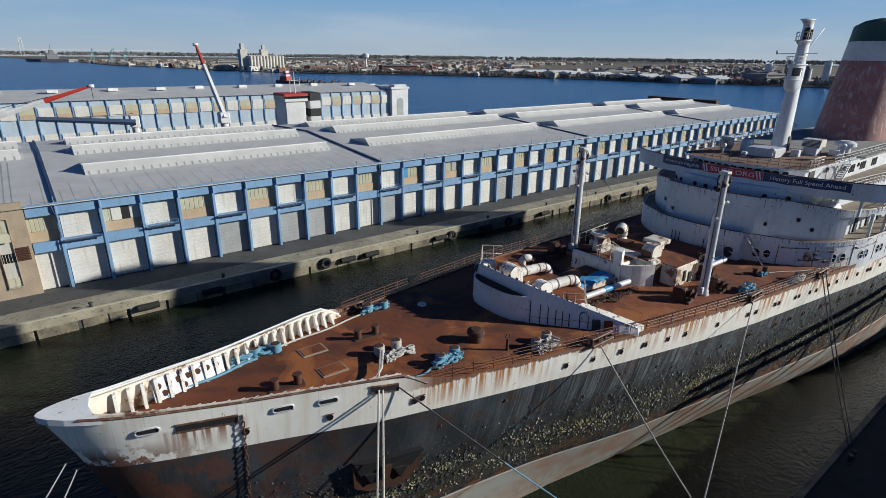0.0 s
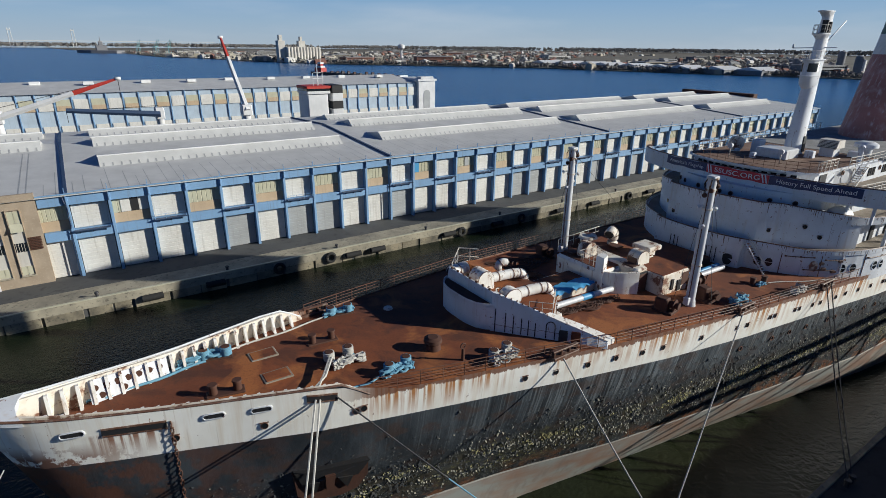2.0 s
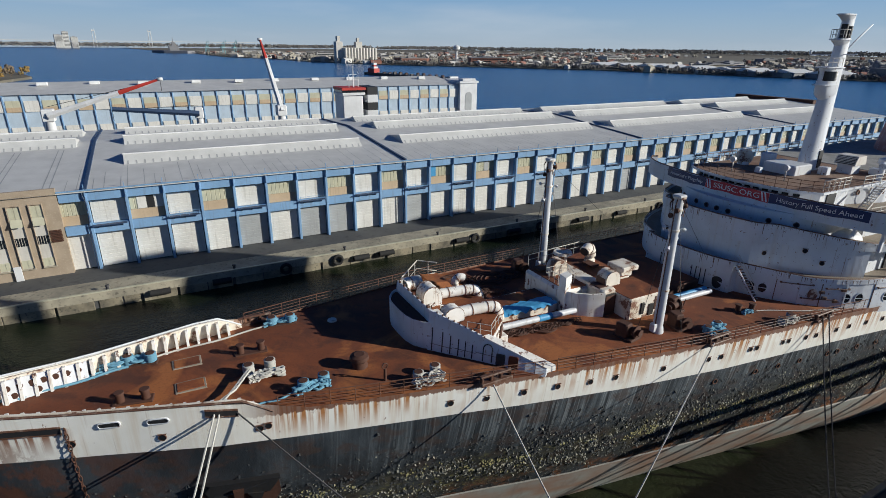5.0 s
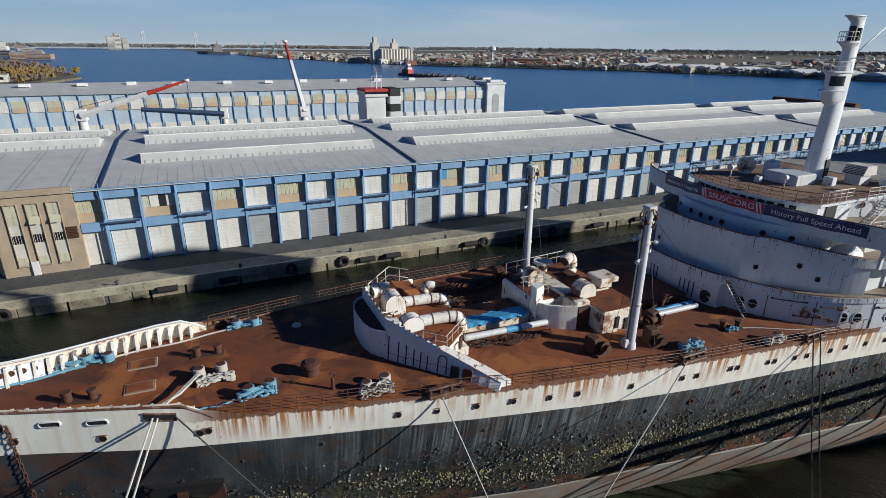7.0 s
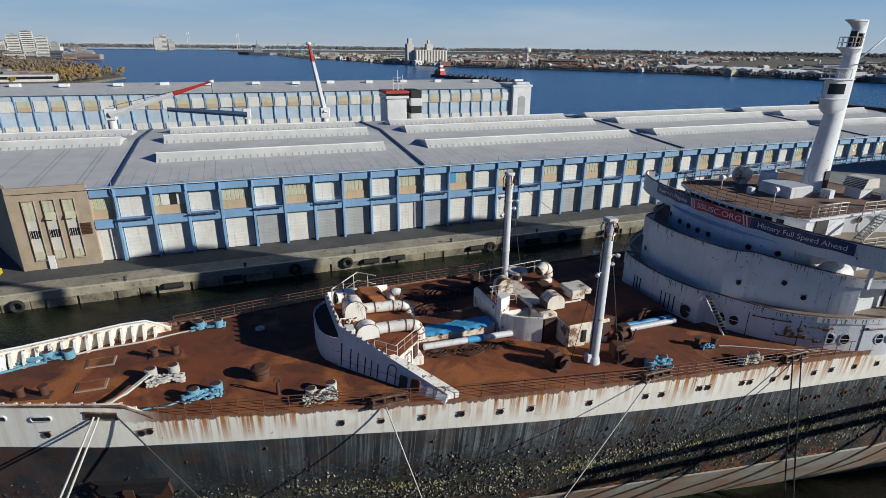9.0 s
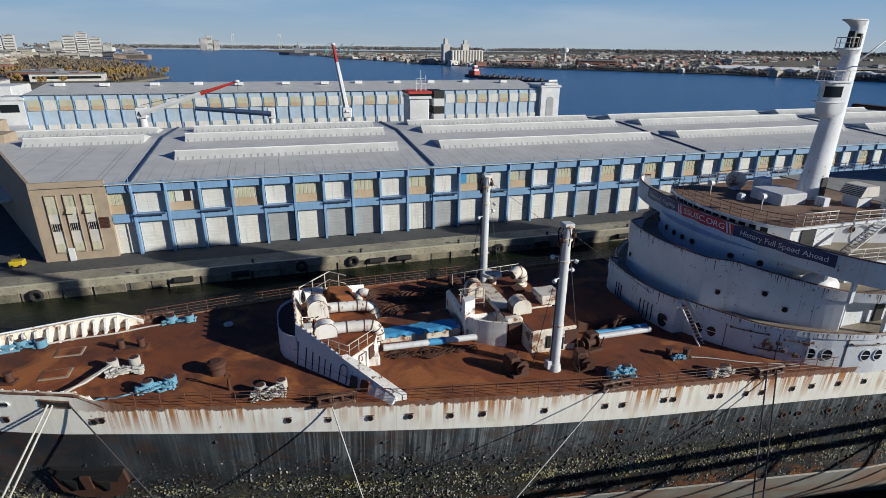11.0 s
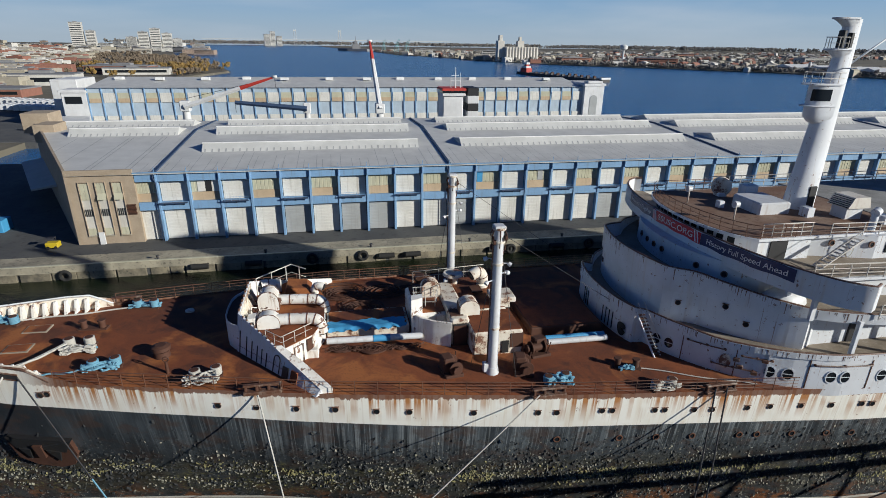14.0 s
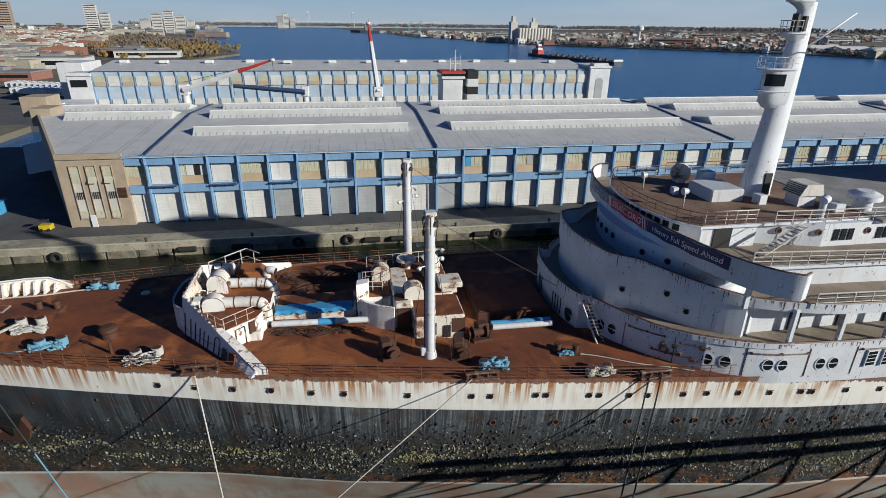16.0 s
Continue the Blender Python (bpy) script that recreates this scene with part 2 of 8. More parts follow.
def ground_mix(name, a, b, c, scale=0.2, rough=0.9):
    n = Nodes(name)
    col = n.mix(n.ramp(n.noise(scale, 6), 0.38, 0.64), a, b)
    col = n.mix(n.ramp(n.noise(scale * 7, 6), 0.55, 0.75), col, c)
    return n.finish(col, rough, bump=n.noise(scale * 12), strength=0.25, distance=0.1)


M = {
    "white": ship_white(), "house": house_white(), "cream": rusted_house(), "duct": duct_white(), "black": ship_black(), "red": ship_red(), "deck": deck_rust(),
    "water": water_surface(),
    "stripe": painted("dirty_white_waterline", (0.70, 0.67, 0.60), amount=0.4),
    "rail": painted("rusty_rail_steel", (0.16, 0.075, 0.045), (0.05, 0.02, 0.01)),
    "whiterail": painted("white_rail_paint", (0.66, 0.62, 0.55), (0.3, 0.14, 0.07)),
    "machine": painted("rusted_machinery", (0.085, 0.034, 0.019), (0.03, 0.015, 0.01), rough=0.8),
    "silver": painted("grey_white_mast_paint", (0.68, 0.69, 0.70), (0.3, 0.2, 0.14), 0.35, 0.45),
    "tarp": painted("blue_tarpaulin", (0.08, 0.33, 0.60), (0.05, 0.2, 0.4), 0.4, 0.5),
    "rope": painted("pale_mooring_rope", (0.55, 0.53, 0.48), (0.3, 0.28, 0.24), 0.5, 0.9),
    "bluerope": painted("blue_mooring_rope", (0.17, 0.36, 0.48), (0.07, 0.2, 0.34), 0.5, 0.9),
    "cable": painted("dark_steel_cable", (0.04, 0.04, 0.045), (0.1, 0.06, 0.03)),
    "glass": Nodes("dark_window_glass").finish((0.015, 0.018, 0.022), 0.08),
    # near-black for black fittings; on openings the colour stands for the shade inside
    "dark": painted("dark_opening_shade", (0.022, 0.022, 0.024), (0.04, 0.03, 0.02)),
    "blue": painted("pale_blue_steel_paint", (0.23, 0.39, 0.61), (0.17, 0.21, 0.28), 0.5, 0.55),
    "paleblue": painted("sun_bleached_blue_cladding", (0.47, 0.56, 0.65), (0.30, 0.36, 0.42), 0.4),
    "door": painted("white_roller_door", (0.74, 0.72, 0.67), (0.36, 0.33, 0.28), 0.5),
    "greydoor": painted("grey_roller_door", (0.40, 0.41, 0.41), (0.22, 0.21, 0.2), 0.3),
    "beige": painted("beige_spandrel_panel", (0.55, 0.42, 0.28), (0.25, 0.19, 0.13), 0.4),
    "pane": painted("yellowed_glazing", (0.56, 0.54, 0.40), (0.36, 0.33, 0.24), 0.4, 0.3),
    "roof": painted("grey_roof_sheet", (0.64, 0.635, 0.61), (0.48, 0.475, 0.45), 0.3, 0.5),
    "roofwhite": painted("white_roof_flashing", (0.78, 0.78, 0.77), (0.5, 0.5, 0.48), 0.2),
    "concrete": ground_mix("stained_concrete", (0.40, 0.36, 0.27), (0.24, 0.22, 0.17), (0.09, 0.08, 0.065), 0.25),
    "quay": ground_mix("quay_wall_concrete", (0.30, 0.26, 0.18), (0.10, 0.09, 0.07), (0.05, 0.048, 0.04), 0.35),
    "asphalt": ground_mix("worn_asphalt", (0.075, 0.076, 0.078), (0.105, 0.104, 0.10), (0.05, 0.05, 0.05), 0.12),
    # asphalt of the near pier, with the shade over it put into the colour
    "darkground": ground_mix("shade_darkened_asphalt", (0.022, 0.022, 0.024), (0.034, 0.034, 0.036), (0.016, 0.016, 0.016), 0.12),
    "silo": painted("pale_silo_concrete", (0.62, 0.59, 0.53), (0.4, 0.37, 0.32), 0.4, 0.8),
    "brick": ground_mix("tan_brickwork", (0.40, 0.32, 0.235), (0.34, 0.27, 0.195), (0.46, 0.38, 0.28), 0.5),
    "rubber": painted("black_rubber", (0.02, 0.02, 0.02), (0.06, 0.05, 0.04), rough=0.85),
    "banner": painted("navy_banner_vinyl", (0.022, 0.035, 0.115), (0.03, 0.04, 0.09), 0.1, 0.4),
    "bannerred": painted("red_banner_vinyl", (0.55, 0.03, 0.04), (0.4, 0.03, 0.04), 0.1, 0.4),
    "ink": Nodes("white_lettering").finish((0.75, 0.75, 0.75), 0.5),
    "funnelred": painted("faded_red_funnel_paint", (0.42, 0.19, 0.165), (0.62, 0.52, 0.49), 0.9, 0.7, 0.8, 0.3),
    "funnelwhite": painted("chalky_white_funnel_paint", (0.74, 0.73, 0.71), (0.50, 0.40, 0.34), 0.6),
    "funnelblue": painted("dull_green_blue_funnel_cap", (0.035, 0.085, 0.062), (0.02, 0.035, 0.03), 0.5),
    "cap": painted("rust_bitten_edge_paint", (0.13, 0.06, 0.035), (0.4, 0.34, 0.28), 0.6),
    "olddeck": ground_mix("worn_grey_brown_deck", (0.30, 0.25, 0.19), (0.21, 0.17, 0.125), (0.34, 0.30, 0.25), 0.5),
    "roofdeck": ground_mix("brown_weathered_roof_deck", (0.165, 0.085, 0.05), (0.23, 0.155, 0.11), (0.11, 0.055, 0.035), 0.35),
    "greydeck": ground_mix("weathered_grey_deck", (0.30, 0.295, 0.28), (0.22, 0.215, 0.20), (0.36, 0.35, 0.33), 0.4),
    "paleflake": ground_mix("bare_pale_paint_flakes", (0.30, 0.285, 0.215), (0.21, 0.21, 0.175), (0.42, 0.40, 0.33), 1.3),
    "mossflake": ground_mix("mossy_yellow_paint_flakes", (0.27, 0.245, 0.105), (0.19, 0.18, 0.09), (0.36, 0.33, 0.19), 1.3),
    "darkflake": ground_mix("black_paint_curls", (0.018, 0.020, 0.022), (0.035, 0.038, 0.04), (0.06, 0.045, 0.03), 1.3),
    "land": ground_mix("far_land", (0.17, 0.15, 0.11), (0.11, 0.10, 0.075), (0.24, 0.21, 0.17), 0.012),
    # far bare trees, with distance haze mixed into the colour as pale grey
    "wood_far": ground_mix("haze_paled_bare_woods", (0.20, 0.185, 0.165), (0.15, 0.143, 0.135), (0.25, 0.22, 0.18), 0.03),
    "brownwood": ground_mix("brown_bare_woods", (0.19, 0.145, 0.10), (0.14, 0.11, 0.08), (0.25, 0.19, 0.12), 0.12),
    "autumn": ground_mix("autumn_leaves", (0.26, 0.16, 0.045), (0.17, 0.125, 0.045), (0.34, 0.20, 0.05), 0.1),
    "craneblue": painted("pale_green_crane_paint", (0.22, 0.42, 0.44), (0.2, 0.3, 0.3), 0.2),
    "cranered": painted("red_crane_paint", (0.50, 0.05, 0.035), (0.3, 0.05, 0.04), 0.2),
    "cranewhite": painted("white_crane_paint", (0.74, 0.74, 0.74), (0.5, 0.45, 0.4), 0.25),
    "bluecrane": painted("dark_blue_crane_paint", (0.04, 0.07, 0.14), (0.1, 0.1, 0.1), 0.2),
}


def city_paint():
    out = []
    for i, c in enumerate([(0.48, 0.44, 0.38), (0.36, 0.27, 0.21), (0.62, 0.60, 0.56), (0.24, 0.24, 0.25), (0.30, 0.14, 0.10), (0.42, 0.38, 0.30)]):
        out.append(painted("city_wall_paint_%d" % i, c, tuple(v * 0.6 for v in c), 0.3, 0.8, 0.5))
    return out


CITY = city_paint()


# ---- shape building ----
class Shape:
    """Collects faces of one mesh."""

    def __init__(self):
        self.v, self.f, self.smooth = [], [], []

    def add(self, verts, faces, smooth=False):
        k = len(self.v)
        self.v += [tuple(p) for p in verts]
        self.f += [tuple(i + k for i in f) for f in faces]
        self.smooth += [smooth] * len(faces)
        return self

    def box(self, a, b, m=None):
        p = [Vector((x, y, z)) for z in (a[2], b[2]) for y in (a[1], b[1]) for x in (a[0], b[0])]
        if m:
            p = [m @ q for q in p]
        return self.add(p, [(0, 2, 3, 1), (4, 5, 7, 6), (0, 1, 5, 4), (2, 6, 7, 3), (0, 4, 6, 2), (1, 3, 7, 5)])

    def block(self, a, b, r=0.05, m=None):
        """A box with chamfered upright and top edges."""
        (x0, y0, z0), (x1, y1, z1) = a, b
        ring = [(x0 + r, y0), (x1 - r, y0), (x1, y0 + r), (x1, y1 - r), (x1 - r, y1), (x0 + r, y1), (x0, y1 - r), (x0, y0 + r)]
        top = [(x0 + 2 * r, y0 + r), (x1 - 2 * r, y0 + r), (x1 - r, y0 + 2 * r), (x1 - r, y1 - 2 * r), (x1 - 2 * r, y1 - r), (x0 + 2 * r, y1 - r), (x0 + r, y1 - 2 * r), (x0 + r, y0 + 2 * r)]
        p = [(*q, z0) for q in ring] + [(*q, z1 - r) for q in ring] + [(*q, z1) for q in top]
        if m:
            p = [m @ Vector(q) for q in p]
        f = [tuple(reversed(range(8))), tuple(range(16, 24))]
        for k in (0, 8):
            f += [(k + i, k + (i + 1) % 8, k + 8 + (i + 1) % 8, k + 8 + i) for i in range(8)]
        return self.add(p, f)

    def cyl(self, a, b, r0, r1=None, n=10, caps=True):
        a, b = Vector(a), Vector(b)
        r1 = r0 if r1 is None else r1
        q = (b - a).to_track_quat("Z", "Y").to_matrix()
        d = [(math.cos(2 * math.pi * i / n), math.sin(2 * math.pi * i / n)) for i in range(n)]
        p = [a + q @ Vector((x * r0, y * r0, 0)) for x, y in d] + [b + q @ Vector((x * r1, y * r1, 0)) for x, y in d]
        self.add(p, [(i, (i + 1) % n, n + (i + 1) % n, n + i) for i in range(n)], n > 6)
        if caps:
            self.add(p, [tuple(reversed(range(n))), tuple(range(n, 2 * n))])
        return self

    def pipe(self, pts, r, n=6):
        pts = [Vector(p) for p in pts]
        rings = []
        for i, p in enumerate(pts):
            d = pts[min(i + 1, len(pts) - 1)] - pts[max(i - 1, 0)]
            q = d.to_track_quat("Z", "Y").to_matrix()
            rings.append([p + q @ Vector((r * math.cos(2 * math.pi * k / n), r * math.sin(2 * math.pi * k / n), 0)) for k in range(n)])
        return self.rings(rings, closed=True, caps=True)

    def rings(self, rings, closed=False, caps=False, smooth=True):
        n = len(rings[0])
        k = n if closed else n - 1
        f = [(j * n + i, j * n + (i + 1) % n, (j + 1) * n + (i + 1) % n, (j + 1) * n + i) for j in range(len(rings) - 1) for i in range(k)]
        self.add([p for r in rings for p in r], f, smooth)
        if caps:
            self.add(rings[0], [tuple(reversed(range(n)))])
            self.add(rings[-1], [tuple(range(n))])
        return self

    def prism(self, outline, z0, z1):
        n = len(outline)
        lo = [(*p[:2], z0 if not callable(z0) else z0(p[0])) for p in outline]
        hi = [(*p[:2], z1 if not callable(z1) else z1(p[0])) for p in outline]
        self.add(lo + hi, [tuple(reversed(range(n))), tuple(range(n, 2 * n))] + [(i, (i + 1) % n, n + (i + 1) % n, n + i) for i in range(n)])
        return self

    def wall(self, line, z0, z1, thick=0.12, smooth=True):
        """An upright sheet with thickness along a plan line; heights may follow x."""
        g0 = z0 if callable(z0) else (lambda x: z0)
        g1 = z1 if callable(z1) else (lambda x: z1)
        out = []
        for i, p in enumerate(line):
            a, b = Vector(line[max(i - 1, 0)][:2]), Vector(line[min(i + 1, len(line) - 1)][:2])
            d = (b - a).normalized()
            out.append((p[0] + d.y * thick, p[1] - d.x * thick))
        A = [(*p[:2], g0(p[0])) for p in line]
        B = [(*p[:2], g1(p[0])) for p in line]
        C = [(*q, g1(p[0])) for p, q in zip(line, out)]
        D = [(*q, g0(p[0])) for p, q in zip(line, out)]
        n = len(line)
        for r, s in ((A, B), (B, C), (C, D), (D, A)):
            self.add(r + s, [(i, i + 1, n + i + 1, n + i) for i in range(n - 1)], smooth)
        for i in (0, n - 1):
            self.add([A[i], B[i], C[i], D[i]], [(0, 1, 2, 3)])
        return self

    def mesh(self, name):
        me = bpy.data.meshes.new(name)
        me.from_pydata(self.v, [], self.f)
        me.polygons.foreach_set("use_smooth", self.smooth)
        me.update()
        return me


def fix_normals(me):
    bm = bmesh.new()
    bm.from_mesh(me)
    bmesh.ops.remove_doubles(bm, verts=bm.verts, dist=0.0005)
    bmesh.ops.recalc_face_normals(bm, faces=bm.faces)
    for e in bm.edges:
        if len(e.link_faces) != 2 or e.calc_face_angle(0.0) > 0.7:
            e.smooth = False
    bm.to_mesh(me)
    bm.free()


def part(name, shape, material, parent, label=""):
    me = shape if isinstance(shape, bpy.types.Mesh) else shape.mesh(name)
    if not me.materials:
        if len(me.polygons) < 60000:
            fix_normals(me)
        me.materials.append(M[material] if isinstance(material, str) else material)
    ob = new(name, me)
    if parent is not None:
        ob.parent = parent
    return tagged(ob, label)


def thing(name, label, category, group="", kind="", at=None):
    ob = new(name)
    if at is not None:
        ob.matrix_world = at
    return tagged(ob, label, category, group, kind)


def solid(name, shape, material, label, category="", group="", kind=""):
    return tagged(part(name, shape, material, None), label, category, group, kind)


def curve(xs, ys):
    return lambda x: float(np.interp(x, xs, ys))


rng = random.Random(7)
WATER = -0.8
GROUND = 2.0


# ---- setting: water, quay, far land ----
def sheet(name, material, x0, x1, y0, y1, z, label, category):
    s = Shape()
    s.add([(x0, y0, z), (x1, y0, z), (x1, y1, z), (x0, y1, z)], [(0, 1, 2, 3)])
    return solid(name, s, material, label, category, kind="structure")


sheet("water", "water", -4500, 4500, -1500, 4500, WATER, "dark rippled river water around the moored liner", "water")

QY = 62.0
quay = Shape()
quay.box((-400, QY, WATER - 1), (226, 160, GROUND - 0.02))
solid("ground", quay, "asphalt", "worn dark asphalt apron of the pier", "ground", kind="structure")
edge = Shape()
edge.block((-400, QY - 0.35, GROUND - 1.3), (228, QY + 0.9, GROUND + 0.22), 0.06)
edge_ob = solid("quay_wall", edge, "concrete", "stained concrete quay edge with a low kerb", "quay", kind="structure")
part("kerb_paint", Shape().box((-400, QY - 0.37, GROUND + 0.1), (228, QY + 0.05, GROUND + 0.235)), "pane", edge_ob, "faded yellow painted kerb edge")
low = Shape()
xq = -300.0
while xq < 226:
    w = rng.uniform(2.2, 6.0)
    d = rng.uniform(0.05, 0.5)
    low.block((xq, QY - d, WATER - 0.6), (xq + w - rng.uniform(0.1, 0.7), QY + 0.2, GROUND - 1.3), 0.06)
    xq += w
part("facing", low, "quay", edge_ob)
strip = Shape()
strip.box((-400, QY + 0.9, GROUND - 0.3), (226, QY + 5.2, GROUND + 0.012))
part("apron_strip", strip, "concrete", edge_ob)


# ---- warehouse on the pier ----
FY, EAVE, BAY, X0 = 73.5, 16.75, 6.1, -47.4
NB = 44
shed = thing("warehouse", "long two-storey pale blue and white pier warehouse with a grey roof", "warehouse")
# near-black core: the shade behind and between the doors is in its colour
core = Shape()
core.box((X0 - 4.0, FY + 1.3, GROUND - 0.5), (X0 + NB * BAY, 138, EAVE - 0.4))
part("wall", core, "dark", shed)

def left_end(y):
    """The landward end runs aslant, along the street."""
    return -63.9 - 0.525 * (y - FY)


RIDGE_Y, RIDGE_Z, BACK = 112.0, 19.3, 138.5
roof = Shape()
xb = X0 + NB * BAY + 0.3
roof.add([(left_end(FY - 0.5), FY - 0.5, EAVE), (xb, FY - 0.5, EAVE), (xb, RIDGE_Y, RIDGE_Z), (left_end(RIDGE_Y), RIDGE_Y, RIDGE_Z), (xb, BACK, 18.2), (left_end(BACK), BACK, 18.2),
          (left_end(FY - 0.5), FY - 0.5, EAVE - 0.35), (xb, FY - 0.5, EAVE - 0.35), (xb, BACK, EAVE - 0.35), (left_end(BACK), BACK, EAVE - 0.35)],
         [(0, 1, 2, 3), (3, 2, 4, 5), (0, 6, 7, 1), (6, 9, 8, 7), (4, 8, 9, 5), (1, 7, 8, 4, 2), (0, 3, 5, 9, 6)])
part("roof", roof, "roof", shed)
part("end_parapet", Shape().block((xb, 102, 12), (xb + 3.5, 139, 20.2), 0.1), "machine", shed)
gut = Shape().box((-51.4, FY - 0.62, EAVE - 0.1), (xb, FY - 0.42, EAVE + 0.1))
part("gutter", gut, "blue", shed)


def roof_z(y):
    return float(np.interp(y, [FY - 0.5, RIDGE_Y, BACK], [EAVE, RIDGE_Z, 18.2]))


def monitor(x0, x1, y0, h=1.55):
    """A long wedge-shaped roof monitor with a vent row low on its front and a bright flashing on its upper edge."""
    s = Shape()
    y1, y2 = y0 + 2.5, y0 + 10.5
    za, zb, zc = roof_z(y0) - 0.05, roof_z(y1) + h, roof_z(y2) - 0.05
    p = [(x0, y0, za), (x1, y0, za), (x1, y1, zb), (x0, y1, zb), (x0, y2, zc), (x1, y2, zc)]
    s.add(p, [(0, 1, 2, 3), (3, 2, 5, 4), (0, 3, 4), (1, 5, 2)])
    ob = part("monitor", s, "roof", shed)
    f = Shape()
    f.box((x0 - 0.1, y1 - 0.22, zb - 0.1), (x1 + 0.1, y1 + 0.28, zb + 0.14))
    part("flashing", f, "roofwhite", ob)
    v = Shape()
    n = int((x1 - x0) / 1.5)
    for i in range(n):
        x = x0 + (i + 0.5) * (x1 - x0) / n
        g = []
        for t in (0.05, 0.36):
            for dx in (-0.13, 0.13):
                g.append((x + dx, y0 + 2.5 * t - 0.06, za + (zb - za) * t + 0.02))
        g = [g[0], g[1], g[3], g[2]]
        lowp = [(q[0], q[1] + 0.12, q[2]) for q in g]
        v.add(g + lowp, [(0, 1, 2, 3), (0, 4, 5, 1), (1, 5, 6, 2), (2, 6, 7, 3), (3, 7, 4, 0)])
    tagged(part("louvre_strip", v, "greydoor", ob), kind="stuff")


JOINTS = [X0 + 10 * BAY, X0 + 22 * BAY, X0 + 34 * BAY]
for a, b in ((-41.3, 9.0), (19.8, 82.5), (91.3, 155.5), (165.0, 211.0)):
    monitor(a, b, 88.4)
    monitor(a, b, 106.2)
    monitor(a, b, 123.5, 1.4)
monitor(-76, -50.5, 106.2)
monitor(-84, -50.5, 123.5, 1.4)
for x in [X0 + 0.2] + JOINTS:
    g = Shape()
    for (ya, yb) in ((FY - 0.4, RIDGE_Y), (RIDGE_Y, BACK - 0.3)):
        g.add([(x - 0.25, ya, roof_z(ya) - 0.02), (x + 0.25, ya, roof_z(ya) - 0.02), (x + 0.25, yb, roof_z(yb) - 0.02), (x - 0.25, yb, roof_z(yb) - 0.02),
               (x - 0.25, ya, roof_z(ya) + 0.3), (x + 0.25, ya, roof_z(ya) + 0.3), (x + 0.25, yb, roof_z(yb) + 0.3), (x - 0.25, yb, roof_z(yb) + 0.3)],
              [(4, 5, 6, 7), (0, 4, 7, 3), (1, 2, 6, 5), (0, 1, 5, 4)])
    part("expansion_joint", g, "bluecrane", shed)
seams = Shape()
for i in range(0, NB * 3):
    x = X0 - 3 + i * BAY / 3 + rng.uniform(-0.5, 0.5)
    ya = FY - 0.3
    yb = rng.choice([80, 84, 87.5])
    seams.add([(x - 0.05, ya, roof_z(ya) + 0.012), (x + 0.05, ya, roof_z(ya) + 0.012), (x + 0.05, yb, roof_z(yb) + 0.012), (x - 0.05, yb, roof_z(yb) + 0.012)], [(0, 1, 2, 3)])
for x in (-52.6, -53.6, -60.2, -61.2, -67.4, -73.0):
    ya = max(FY - 0.3, FY + (-63.4 - x) / 0.525) if x < -63 else FY - 0.3
    yb = 104.5
    seams.add([(x - 0.09, ya, roof_z(ya) + 0.014), (x + 0.09, ya, roof_z(ya) + 0.014), (x + 0.09, yb, roof_z(yb) + 0.014), (x - 0.09, yb, roof_z(yb) + 0.014)], [(0, 1, 2, 3)])
tagged(part("roof_seam", seams, "greydoor", shed), kind="stuff")

# steel frame of the front
column = Shape().block((-0.24, -0.05, GROUND - 0.1), (0.24, 1.3, EAVE - 0.1), 0.03).box((-0.06, -0.35, EAVE - 1.9), (0.06, -0.05, EAVE + 0.25)).box((-0.05, -0.28, EAVE - 0.1), (0.05, -0.18, EAVE + 1.0)).mesh("column")
fix_normals(column)
column.materials.append(M["blue"])
for i in range(NB + 1):
    c = part("column", column, "blue", shed)
    c.location = (X0 + i * BAY, FY - 0.1, 0)
for name, za, zb, dy in (("eave_beam", EAVE - 2.0, EAVE - 0.36, 0.0), ("floor_beam", 8.75, 10.35, 0.0)):
    s = Shape().block((X0 - 4.0, FY + dy, za), (X0 + NB * BAY, FY + 1.25, zb), 0.04)
    part(name, s, "blue", shed)


def ribbed(w, h, ribs, proud=0.035):
    """A sectional door leaf, one sheet folded into shallow horizontal ribs."""
    s = Shape()
    prof = []
    for i in range(ribs):
        z0, z1 = h * i / ribs, h * (i + 1) / ribs
        prof += [(proud, z0), (0.0, z0 + 0.05), (0.0, z1 - 0.05)]
    prof += [(proud, h), (0.15, h), (0.15, 0)]
    s.rings([[(x, y, z) for y, z in prof] for x in (0, w)], True, True, False)
    return s


def fluted(w, h, n):
    """A glazed sheet folded into upright ribs."""
    s = Shape()
    prof = []
    for i in range(n):
        x0, x1 = w * i / n, w * (i + 1) / n
        prof += [(x0, 0.06), (x0 + 0.08, 0.0), (x1 - 0.08, 0.0)]
    prof += [(w, 0.06), (w, 0.14), (0, 0.14)]
    s.rings([[(x, y, z) for x, y in prof] for z in (0, h)], True, True, False)
    return s


def leaf(shape, name, material):
    me = shape.mesh(name)
    fix_normals(me)
    me.materials.append(M[material])
    return me


